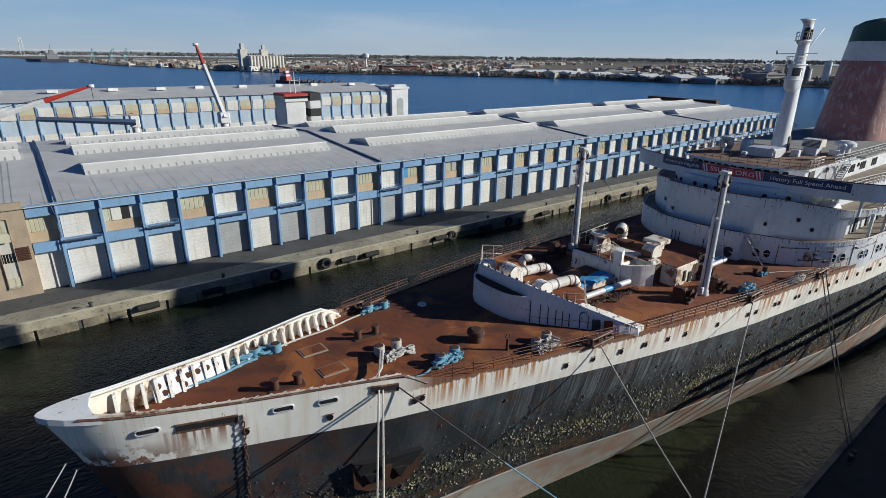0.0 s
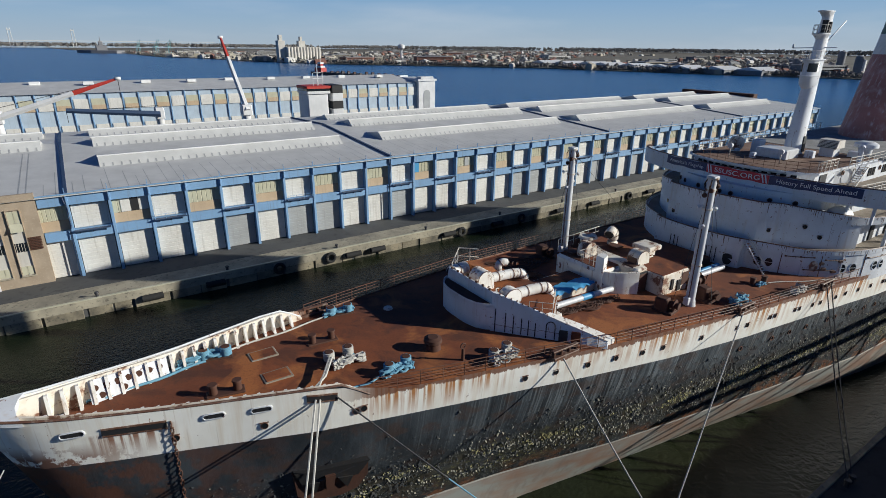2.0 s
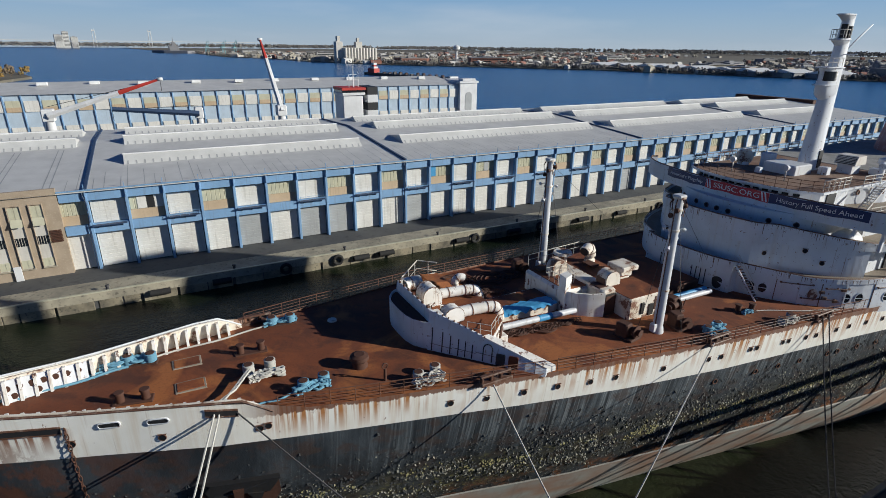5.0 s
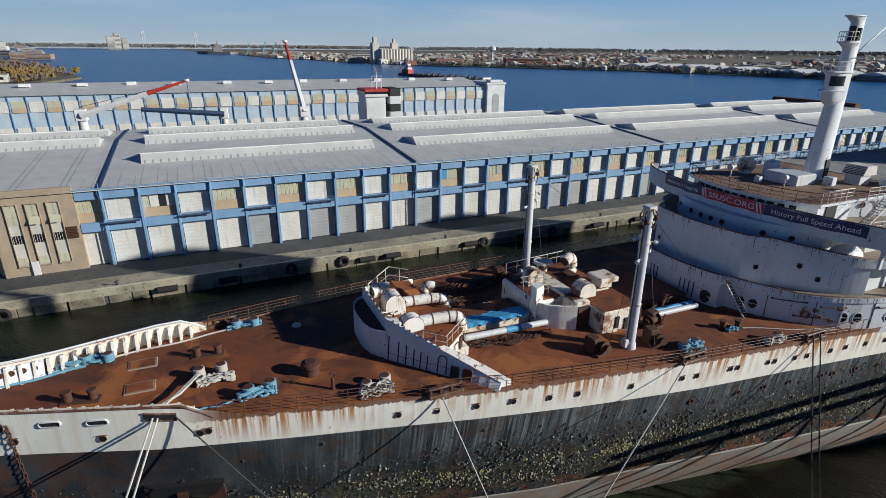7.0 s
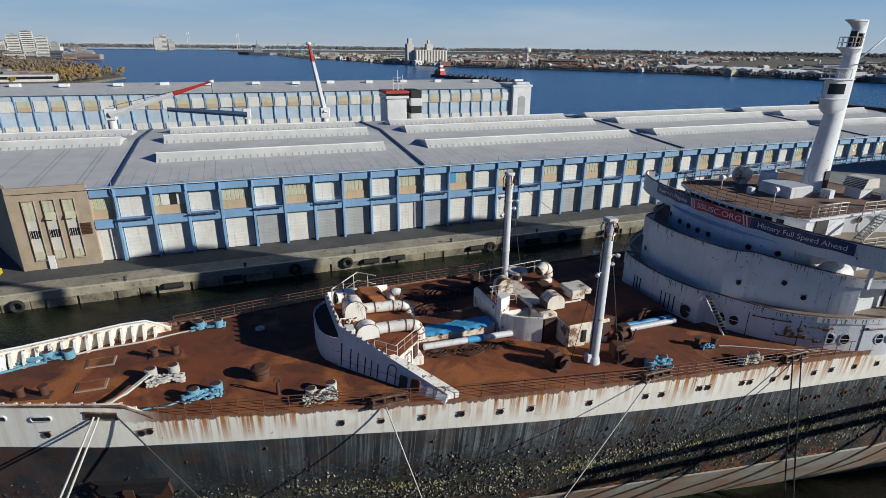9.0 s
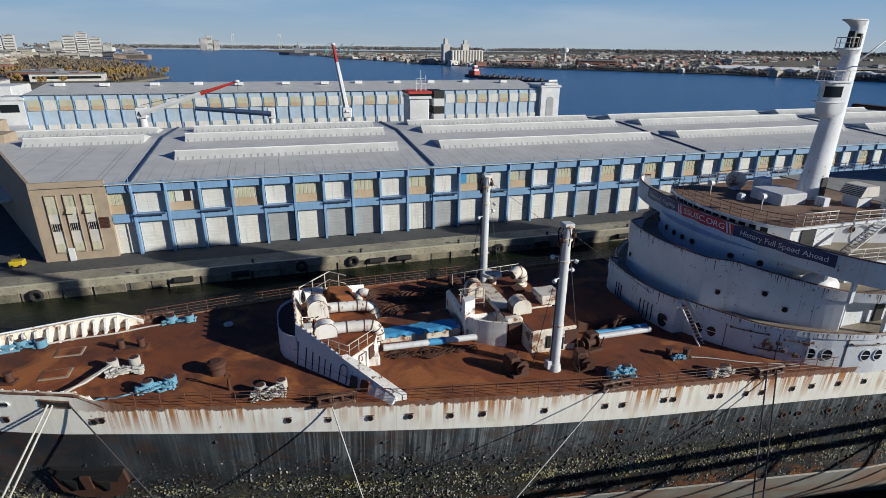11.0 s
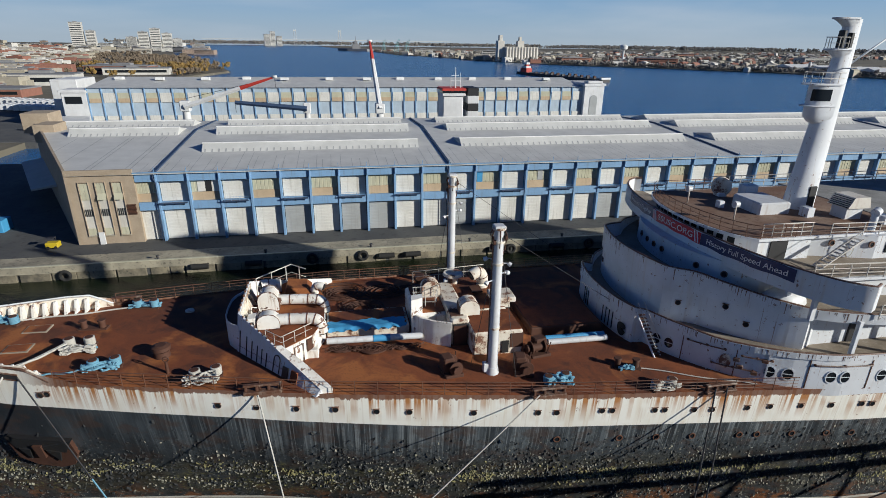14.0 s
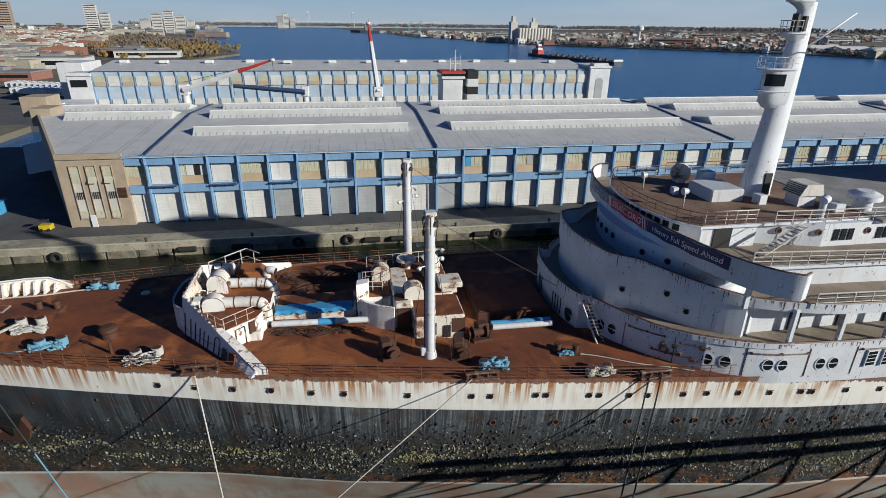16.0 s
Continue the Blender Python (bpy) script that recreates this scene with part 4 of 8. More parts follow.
# rust that weeps from under the bulwark edges
def rust_drips(line, zf, z_foot, parent, count, seed):
    r = random.Random(seed)
    s = Shape()
    pts = [Vector(p[:2]) for p in line]
    seg = [(a, b) for a, b in zip(pts, pts[1:]) if (b - a).length > 0.02 and max(a.x, b.x) < 62]
    tot = sum((b - a).length for a, b in seg)
    for _ in range(count):
        d = r.uniform(0, tot)
        for a, b in seg:
            ln = (b - a).length
            if d <= ln:
                break
            d -= ln
        t = (b - a).normalized()
        p = a + t * d + Vector((-t.y, t.x)) * 0.13
        w = r.uniform(0.015, 0.05)
        top = zf(p.x) - 0.04
        h = min(r.expovariate(3.0) + 0.08, top - z_foot)
        u = t * w
        o = Vector((-t.y, t.x)) * 0.012
        q = [(p - u, top), (p + u, top), (p + u * 0.3, top - h), (p - u * 0.3, top - h)]
        s.add([(v.x, v.y, z) for v, z in q] + [(v.x - o.x, v.y - o.y, z) for v, z in q], [(0, 1, 2, 3), (7, 6, 5, 4), (0, 4, 5, 1), (1, 5, 6, 2), (2, 6, 7, 3), (3, 7, 4, 0)])
    me = s.mesh("rust_drip")
    me.materials.append(M["cap"])
    tagged(part("rust_drip", me, "cap", parent, "dark rust runs under the plate edge"), kind="stuff")


rust_drips(t1[1:-1], z_t1, 19.85, tier, 280, 31)
rust_drips(t2s[1:-1], z_t2, 22.75, tier2, 280, 32)

T3 = arc(18.4, 8.8, 5.0, x_end=60, limit=0.97)
tier3 = part("officers_house", Shape().prism(T3, 23.2, 25.4), "house", ship, "white third deckhouse tier with portholes")
W = arc(19.7, 16.0, 5.6, limit=0.99)
wing = W + [(25.2, YC + 15.5), (25.6, YC + 9.5), (60, YC + 9.5), (60, YC - 9.5), (25.6, YC - 9.5), (25.2, YC - 15.5)]
bridge = part("bridge_deck", Shape().prism(wing, 25.2, 25.45), "house", ship, "bridge deck with wide wings")
part("deck_planking", Shape().prism([(p[0] + 0.2, YC + (p[1] - YC) * 0.985) for p in wing], 25.45, 25.48), "olddeck", bridge)
wl = [(25.2, YC - 15.5)] + W + [(25.2, YC + 15.5)]
part("wing_bulwark", Shape().wall(wl, 25.1, 27.0, -0.12), "house", bridge)
edge_cap(wl, lambda x: 27.0, bridge)
WH = arc(20.2, 7.4, 3.0, x_end=27.5, limit=0.97)
wheel = part("wheelhouse", Shape().prism(WH, 25.4, 27.45), "house", ship, "white wheelhouse with a red roof deck")
RF = arc(19.6, 7.9, 3.2, x_end=38, limit=0.97)
part("roof_deck", Shape().prism(RF, 27.4, 27.62), "house", wheel)
part("roof_planking", Shape().prism([(p[0] + 0.1, YC + (p[1] - YC) * 0.97) for p in RF], 27.62, 27.65), "roofdeck", wheel)
part("aft_house", Shape().prism([(27.5, YC - 6.5), (33, YC - 8.2), (120, YC - 8.2), (120, YC + 8.2), (33, YC + 8.2), (27.5, YC + 6.5)], 25.4, 27.5), "house", ship, "white upper deckhouse")
part("upper_roof", Shape().prism([(38, YC - 8.6), (120, YC - 8.6), (120, YC + 8.6), (38, YC + 8.6)], 27.5, 27.7), "greydeck", ship, "grey upper deck")

# funnels
def funnel(x, label):
    f = thing("funnel", label, "funnel")
    def ring(z, grow=0.0):
        k = (z - 26) / 20
        cx, a, b = x + 5.6 * k, 9.2 - 1.2 * k + grow, 5.6 - 0.9 * k + grow
        return [(cx + a * math.cos(t) * (1 if math.cos(t) < 0 else 1.15), YC + b * math.sin(t), z + (math.cos(t) * -1.0 if z > 43.8 else 0)) for t in [2 * math.pi * i / 40 for i in range(40)]]
    part("casing", Shape().rings([ring(z) for z in (26, 30, 35, 39.6)], True), "funnelred", f, "faded red funnel casing")
    part("white_band", Shape().rings([ring(z, 0.02) for z in (39.6, 41, 42.5)], True), "funnelwhite", f)
    part("cap", Shape().rings([ring(z, 0.05) for z in (42.5, 43.6, 44.2)] + [ring(44.7, -0.8), ring(44.95, -2.2)], True, True), "funnelblue", f, "dark funnel cap")
    return f


funnel(62, "tall raked funnel with faded red paint and a dark cap")
funnel(124, "second raked funnel with faded red paint and a dark cap")

# ---- ship fittings ----
def shared(shape, name, material):
    me = shape.mesh(name)
    fix_normals(me)
    me.materials.append(M[material])
    return me


def placed(name, me, parent, m, label=""):
    o = part(name, me, "house", parent, label)
    o.matrix_local = m
    return o


def disc(r, y, n=14, rz=1.0):
    return [(r * math.cos(2 * math.pi * i / n), y, rz * r * math.sin(2 * math.pi * i / n)) for i in range(n)]


def ring_shape(r_in, r_out, depth, n=14, rz=1.0):
    """A porthole rim facing -y."""
    s = Shape()
    s.rings([disc(r_out, 0.05, n, rz), disc(r_out, -depth, n, rz), disc(r_in, -depth, n, rz), disc(r_in, 0.03, n, rz)], True)
    return s


rim = shared(ring_shape(0.2, 0.28, 0.06), "rim", "rail")
pane = shared(Shape().add(disc(0.205, -0.02), [tuple(range(14))]), "pane", "glass")
rim_w = shared(ring_shape(0.2, 0.235, 0.04).box((-0.26, -0.07, 0.22), (0.26, 0.03, 0.25)), "rim", "cap")
oval_rim = shared(ring_shape(0.38, 0.45, 0.05, 18, 1.25), "rim", "house")
oval_pane = shared(Shape().add(disc(0.39, -0.02, 18, 1.25), [tuple(range(18))]), "pane", "glass")
oval_bar = shared(Shape().box((-0.38, -0.045, -0.03), (0.38, -0.025, 0.03)), "bar", "house")


def porthole(parent, m, big=False, white=False):
    o = placed("porthole", oval_rim if big else (rim_w if white else rim), parent, m)
    placed("glass", oval_pane if big else pane, o, Matrix())
    if big:
        placed("bar", oval_bar, o, Matrix())
    return o


def heading(dx, dy):
    """Turn a part that faces -y so that it faces the way (dx, dy)."""
    return math.degrees(math.atan2(dx, -dy))


plating = [o for o in ship.children if o.name.startswith("white_plating")][0]
for x, z in zip([-32.5, -20.25, -17.6, -14.8, -12.06, -9.15, -6.8, -2.1, 2.7, 4.1, 7.6, 8.4, 11.8, 12.6, 15, 16.5, 19.4, 21.3, 23.9, 26.5, 29.1, 30, 33, 36, 37, 40, 44, 48],
                [18.4, 17.7, 17.55, 17.5, 17.4, 17.1, 16.95, 16.65, 16.45, 16.4, 16.35, 16.3, 16.1, 16.05, 15.9, 15.8, 15.78, 15.77, 15.68, 15.6, 15.6, 15.55, 15.5, 15.4, 15.4, 15.3, 15.2, 15.2]):
    slope = (deck_half(x + 0.5) - deck_half(x - 0.5))
    for side in (-1, 1):
        y = YC + side * (hull_half(x, z) + 0.02)
        porthole(plating, pose(x, y, z, 0, 0, heading(-slope, side)), white=True)
black = [o for o in ship.children if o.name.startswith("black_plating")][0]
for x in [4.5, 9.5, 12.5, 15.5, 19.5, 21, 24, 27, 29.2, 33, 38]:
    z = black_line(x) - 1.3
    slope = deck_half(x + 0.5) - deck_half(x - 0.5)
    porthole(black, pose(x, YC - hull_half(x, z) - 0.02, z, 0, 0, heading(-slope, -1)))

# oval mooring pipes and slots in the bow
slot = Shape()
def slot_ring(a, b, y, n=18):
    return [((a if math.cos(t) > 0 else -a) + b * math.cos(t), y, b * math.sin(t)) for t in [2 * math.pi * (i + 0.5) / n for i in range(n)]]
slot.rings([slot_ring(0.42, 0.21, 0.1), slot_ring(0.42, 0.21, -0.06), slot_ring(0.42, 0.15, -0.07), slot_ring(0.42, 0.15, 0.05)], True)
slot_me = shared(slot, "mooring_pipe", "house")
slot_in = shared(Shape().add(slot_ring(0.42, 0.155, -0.02), [tuple(range(18))]).box((-0.3, -0.06, -0.06), (0.3, -0.04, 0.06)), "opening", "dark")
for x, z in ((-47.2, 20.45), (-40.4, 20.05), (-37.9, 19.95)):
    for side in (-1, 1):
        sl = deck_half(x + 0.5) - deck_half(x - 0.5)
        o = placed("mooring_pipe", slot_me, plating, pose(x, YC + side * (hull_half(x, z) + 0.02), z, 0, 0, heading(-sl, side)))
        placed("opening", slot_in, o, Matrix())
for x, z in ((-42.5, 18.95), (-37.85, 18.7), (-32.0, 18.5)):
    sl = deck_half(x + 0.5) - deck_half(x - 0.5)
    porthole(plating, pose(x, YC - hull_half(x, z) - 0.03, z, 0, 0, heading(-sl, -1)), white=True)
# long fairlead openings
for x0, x1, z0, z1 in ((-45.9, -42.8, 20.2, 20.0), (-35.4, -33.6, 20.1, 19.85)):
    s, f = Shape(), Shape()
    n = 8
    lo = [(x0 + (x1 - x0) * i / n) for i in range(n + 1)]
    outer = [[(x, YC - hull_half(x, z) - 0.02, z), (x, YC - hull_half(x, z) - 0.08, z), (x, YC - hull_half(x, z) - 0.08, z + 0.1), (x, YC - hull_half(x, z) - 0.02, z + 0.1)] for x in lo for z in (z0 + (z1 - z0) * (x - x0) / (x1 - x0) + 0.22,)]
    f.rings(outer, True, True)
    outer = [[(x, YC - hull_half(x, z) - 0.02, z), (x, YC - hull_half(x, z) - 0.08, z), (x, YC - hull_half(x, z) - 0.08, z + 0.1), (x, YC - hull_half(x, z) - 0.02, z + 0.1)] for x in lo for z in (z0 + (z1 - z0) * (x - x0) / (x1 - x0) - 0.25,)]
    f.rings(outer, True, True)
    fl = part("fairlead", f, "cap", plating)
    s.rings([[(x, YC - hull_half(x, z0) - 0.05, z0 + (z1 - z0) * (x - x0) / (x1 - x0) - 0.15) for x in lo], [(x, YC - hull_half(x, z0) - 0.05, z0 + (z1 - z0) * (x - x0) / (x1 - x0) + 0.22) for x in lo]])
    part("opening", s, "dark", fl)
# anchor in its recess
anchor = thing("anchor", "heavy rusted stockless anchor hauled up in its hull recess", "anchor")
ax, az = -34.2, 12.6
ay = YC - hull_half(ax, az)
def hull_plate(outline, out, depth):
    """A thick plate lying on the flared plating; outline in metres along and up from the anchor."""
    s = Shape()
    pts = [(ax + u, YC - hull_half(ax + u, az + v), az + v) for u, v in outline]
    f = [(x, y - out, z) for x, y, z in pts]
    g = [(x, y - out + depth, z) for x, y, z in pts]
    n = len(pts)
    return s.add(f + g, [tuple(range(n)), tuple(reversed(range(n, 2 * n)))] + [(i, n + i, n + (i + 1) % n, (i + 1) % n) for i in range(n)])


part("crown", hull_plate([(-2.3, 1.5), (2.5, 1.3), (2.6, -0.2), (2.0, -1.5), (0.9, -1.9), (-0.9, -1.6), (-2.0, -0.8)], 0.4, 0.6), "machine", anchor)
# plate proud of the crown, coloured as the shade of the pocket
part("recess", hull_plate([(-2.2, 1.6), (2.6, 1.4), (1.9, 0.1), (-0.4, 0.5), (-1.7, 0.3)], 0.46, 0.5), "dark", anchor)
part("fluke", hull_plate([(-1.5, 0.5), (-0.7, 0.4), (-0.9, -0.7)], 0.55, 0.4), "dark", anchor)
part("fluke", hull_plate([(0.5, 0.4), (1.5, 0.2), (1.2, -0.9)], 0.55, 0.4), "dark", anchor)
part("shank", hull_plate([(-0.35, 0.9), (0.3, 0.9), (0.25, -0.5), (-0.25, -0.5)], 0.6, 0.4), "machine", anchor)


# paint that curls off the port plating between wind and water
def flakes(name, count, seed, material, z_mid, z_spread, size, label, keep):
    r = random.Random(seed)
    s = Shape()
    while count:
        x = -46 + 96 * r.random() ** 0.9
        z = r.gauss(z_mid(x), z_spread)
        if not (STRIPE_Z + 0.4 < z < black_line(x) - 0.15) or x < stem_x(z) + 0.6:
            continue
        if noise.noise(Vector((x * 0.22, z * 0.7, seed))) + 0.5 * noise.noise(Vector((x * 0.9, z * 1.6, seed + 3))) < keep:
            continue
        count -= 1
        w, h = size * r.uniform(0.4, 1.2) ** 1.5 * 1.4, size * r.uniform(0.4, 1.2) ** 1.5 * 1.4
        y = YC - hull_half(x, z)
        out = r.uniform(0.15, 0.55) * h
        turn = r.uniform(-0.5, 0.5)
        p = [(x - w / 2, y - 0.01, z + h / 2 + turn * w), (x + w / 2, y - 0.01, z + h / 2 - turn * w), (x + w * r.uniform(0.3, 0.6), y - out, z - h / 2 - turn * w), (x - w * r.uniform(0.3, 0.6), y - out, z - h / 2 + turn * w)]
        s.add(p + [(q[0], q[1] + 0.02, q[2]) for q in p], [(0, 1, 2, 3), (7, 6, 5, 4), (0, 4, 5, 1), (1, 5, 6, 2), (2, 6, 7, 3), (3, 7, 4, 0)])
    me = s.mesh(name)
    me.materials.append(M[material])
    return tagged(part(name, me, material, black, label), kind="stuff")


flakes("paint_flake", 2600, 3, "paleflake", lambda x: 8.9 - 0.02 * x, 1.5, 0.10, "pale bare flakes of peeling paint", -0.05)
flakes("paint_flake", 1500, 8, "mossflake", lambda x: 9.2 - 0.02 * x, 0.7, 0.10, "yellow mossy flakes of peeling paint", 0.2)
flakes("paint_flake", 3600, 5, "darkflake", lambda x: 9.6, 2.0, 0.14, "black curls of loose paint", -0.25)


# railings
def railing(name, line, height, rods, material, parent, step=1.6, r=0.028):
    """Posts and rods along a 3D line; every post is a part of its own."""
    rail = part(name, Shape().pipe([(p[0], p[1], p[2] + height) for p in line], r * 1.2, 5), material, parent)
    for k in range(1, rods):
        part("rod", Shape().pipe([(p[0], p[1], p[2] + height * k / rods) for p in line], r * 0.75, 4), material, rail)
    post = shared(Shape().cyl((0, 0, -0.05), (0, 0, height), r, n=6), "post", material)
    carry = 0.0
    for a, b in zip(line, line[1:]):
        a, b = Vector(a), Vector(b)
        ln = (b - a).length
        d = carry
        while d < ln:
            o = part("post", post, material, rail)
            o.location = a + (b - a) * (d / ln)
            d += step
        carry = d - ln
    return rail


def edge_line(x0, x1, side, n=26):
    xs = [x0 + (x1 - x0) * i / n for i in range(n + 1)]
    return [(x, YC + side * (deck_half(x) - 0.12), deck_z(x) + 0.05) for x in xs]


railing("deck_railing", edge_line(-31.3, -13.3, -1), 1.1, 4, "rail", ship)
railing("deck_railing", edge_line(-12.2, 23.2, -1), 1.1, 4, "rail", ship)
railing("deck_railing", edge_line(-31.3, 22.5, 1), 1.1, 4, "rail", ship)

# superstructure: portholes, windows, doors
front = [o for o in ship.children if o.name.startswith("forward_house")][0]
def on_arc(apex, half, depth, y):
    v = min(0.985, abs(y - YC) / half)
    x = apex + depth * (1 - math.sqrt(1 - v * v))
    slope = depth * v / (half * math.sqrt(1 - v * v)) * (1 if y > YC else -1)
    return x, heading(-1, slope)


def house_side(x):
    """Port wall of the lowest deckhouse at x, with the way it faces."""
    line = sorted((p for p in t1 if p[1] < YC), key=lambda p: p[0])
    for a, b in zip(line, line[1:]):
        if a[0] <= x <= b[0] and b[0] - a[0] > 1e-6:
            f = (x - a[0]) / (b[0] - a[0])
            return a[1] + (b[1] - a[1]) * f, heading((b[1] - a[1]), -(b[0] - a[0]))
    return line[-1][1], 0.0


for y, z in ((-6.9, 18.6), (-7.8, 18.62)):
    x, h = on_arc(13.4, 14.2, 16.0, y)
    porthole(front, pose(x - 0.0, y, z, 0, 0, h), big=True)
for x in (21.4, 22.6, 25.6, 26.7, 29.8, 30.9, 38, 39.1, 43, 44.1, 48, 49):
    y, h = house_side(x)
    porthole(front, pose(x, y, 18.3, 0, 0, h), big=True)
win = shared(Shape().box((-0.5, -0.08, -0.75), (0.5, 0.05, 0.75)), "window", "house")
light = Shape()
for k in range(4):
    light.box((-0.4, -0.1, -0.64 + k * 0.33), (0.4, -0.07, -0.64 + k * 0.33 + 0.26))
light = shared(light, "glass", "glass")
for x in (34.0, 35.4, 41, 46, 51, 55):
    o = placed("window", win, front, pose(x, YC - float(np.interp(x, [32, 45, 60], [14.4, 15.0, 15.4])) - 0.02, 18.6, 0, 0, 2))
    placed("glass", light, o, Matrix())
x, h = on_arc(12.6, 6.6, 2.2, -4.7)
door = Shape().rings([[(r * math.cos(t) * 0.5, y, (1.05 + r * 0.35 * math.sin(t)) if math.sin(t) > 0 else (0.85 + (r - 1) * 0.2) + 0.75 * math.sin(t) * 1.0) for t in [2 * math.pi * i / 20 for i in range(20)]] for r, y in ((1.0, -0.05),)] * 1 + [[(0, -0.05, 0.9)] * 20])
placed("doorway", shared(door, "doorway", "dark"), front, pose(x - 0.05, -4.7, 17.75, 0, 0, h))
x, h = on_arc(13.4, 14.2, 16.0, -11.0)
hd = placed("round_hatch", shared(ring_shape(0.34, 0.42, 0.08, 18, 1.5), "round_hatch", "cream"), front, pose(x - 0.05, -11.0, 18.55, 0, 0, h))
placed("lid", shared(Shape().add(disc(0.36, -0.04, 18, 1.5), [tuple(range(18))]), "lid", "cream"), hd, Matrix())
for y in (-10.2, -12.6):
    x, h = on_arc(13.4, 14.2, 16.0, y)
    placed("seam_post", shared(Shape().box((-0.06, -0.1, 0), (0.06, 0.05, 2.7)), "seam_post", "house"), front, pose(x - 0.02, y, 17.3, 0, 0, h))
# pipes, streaky brackets and plating joints of the lowest deckhouse
for x0, x1, zz in ((16.6, 18.6, 19.55), (19.6, 21.4, 19.3), (18.0, 20.4, 18.15), (24.2, 28.6, 19.35), (33.0, 45.0, 19.5)):
    pts = [(x0 + (x1 - x0) * i / 6, house_side(x0 + (x1 - x0) * i / 6)[0] - 0.16, zz) for i in range(7)]
    run = part("side_pipe", Shape().pipe(pts, 0.05, 6), "cap", front)
    for q in (pts[0], pts[3], pts[6]):
        part("clip", Shape().block((q[0] - 0.06, q[1], q[2] - 0.08), (q[0] + 0.06, q[1] + 0.18, q[2] + 0.08), 0.01), "rail", run)
for x in (16.4, 19.3, 23.9, 28.7, 32.6, 36.6, 41.8):
    y, h = house_side(x)
    placed("plating_joint", shared(Shape().box((-0.035, -0.03, 0), (0.035, 0.02, 2.9)), "plating_joint", "cap"), front, pose(x, y - 0.01, 17.2, 0, 0, h))
for x, zz in ((19.35, 18.9), (19.6, 18.3), (20.5, 18.0), (21.0, 19.2)):
    y, h = house_side(x)
    placed("bracket_box", shared(Shape().block((-0.22, -0.22, -0.14), (0.22, 0.03, 0.14), 0.03), "bracket_box", "cap"), front, pose(x, y, zz, 0, 0, h))
for y in (-3.4, -2.9, -2.4, -1.9, 1.2, 1.7, 2.2):
    x = arc_x(12.6, 6.6, 2.2, y - YC)
    part("front_stiffener", Shape().box((x - 0.07, y - 0.03, 17.9), (x + 0.02, y + 0.03, 19.5)), "dark", front)
# steep ladder to the first tier
ladder = part("ladder", Shape().box((0, -0.03, 0), (0.08, 0.06, 0.01)), "whiterail", front)
a0, a1 = Vector((14.7, -8.1, 17.5)), Vector((13.75, -5.95, 20.8))
side_v = Vector((0.89, 0.40, 0)) * 0.4
for k in (-1, 1):
    part("stringer", Shape().cyl(a0 + side_v * k, a1 + side_v * k, 0.085, n=6), "house", ladder)
    part("handrail", Shape().cyl(a0 + side_v * k + Vector((0, 0, 0.9)), a1 + side_v * k + Vector((0, 0, 0.9)), 0.035, n=5), "whiterail", ladder)
for i in range(1, 13):
    p = a0.lerp(a1, i / 13)
    part("tread", Shape().box(p - Vector((0.36, 0.13, 0.02)), p + Vector((0.36, 0.13, 0.02))), "rail", ladder)

prom = [o for o in ship.children if o.name.startswith("promenade_house")][0]
for y, z in ((-6.6, 21.7), (-9.0, 22.3), (-10.2, 21.2), (4.0, 21.5), (7, 21.6)):
    x, h = tier2_x(y - YC), heading(-1, (tier2_x(y - YC + 0.1) - tier2_x(y - YC - 0.1)) / 0.2)
    porthole(prom, pose(x - 0.03, y, z, 0, 0, h), white=True)
offi = [o for o in ship.children if o.name.startswith("officers_house")][0]
for y in (7.2, 6.0, 3.5, 1.9, 0.5, -0.9, -5.0, -7.2):
    x, h = on_arc(18.4, 8.8, 5.0, y)
    porthole(offi, pose(x - 0.03, y, 24.35, 0, 0, h))
# promenade back wall openings and the domed boat cover under the wing
for x in (28.5, 33.0, 37.5):
    part("promenade_door", Shape().block((x, YC - 11.75, 19.95), (x + 1.0, YC - 11.55, 21.9), 0.03), "dark", prom)
dome = Shape()
dome.rings([[(23.2 + 1.9 * math.cos(f) * math.cos(t), -10.5 + 1.25 * math.cos(f) * math.sin(t), 23.25 + 1.15 * math.sin(f)) for t in [2 * math.pi * i / 20 for i in range(20)]] for f in (0, 0.3, 0.6, 0.9, 1.2, 1.5)], True)
solid("domed_cover", dome, "silver", "cream domed canvas boat cover under the bridge wing", "cover")

# bridge wing struts
for y in (-11.2, -13.6):
    part("wing_strut", Shape().block((22.6, y - 0.12, 23.2), (23.0, y + 0.12, 25.3), 0.02), "house", bridge)
for x in (23.4, 24.4):
    part("wing_rib", Shape().block((x - 0.05, -15.6, 25.4), (x + 0.05, -15.35, 26.9), 0.01), "house", bridge)

# banner along the wing front
def wing_front(y, out=0.06):
    v = abs(y - YC) / 16.0
    x = 19.7 + 5.6 * (1 - math.sqrt(1 - v * v))
    slope = 5.6 * v / (16.0 * math.sqrt(1 - v * v)) * (1 if y > YC else -1)
    n = Vector((-1, slope, 0)).normalized()
    return Vector((x, y, 0)) + n * out, n


banner = thing("banner", "long navy and red slogan banner tied along the bridge front", "banner")
def strip_of(y0, y1, z0, z1, out, n=14):
    s = Shape()
    r = []
    for i in range(n + 1):
        y = y0 + (y1 - y0) * i / n
        sag = 0.05 * math.sin(y * 2.1)
        p, q = wing_front(y, out)[0], wing_front(y, out - 0.03)[0]
        r.append([(p.x, p.y, z0 + sag), (p.x, p.y, z1 + sag), (q.x, q.y, z1 + sag), (q.x, q.y, z0 + sag)])
    return s.rings(r, True, True, smooth=False)


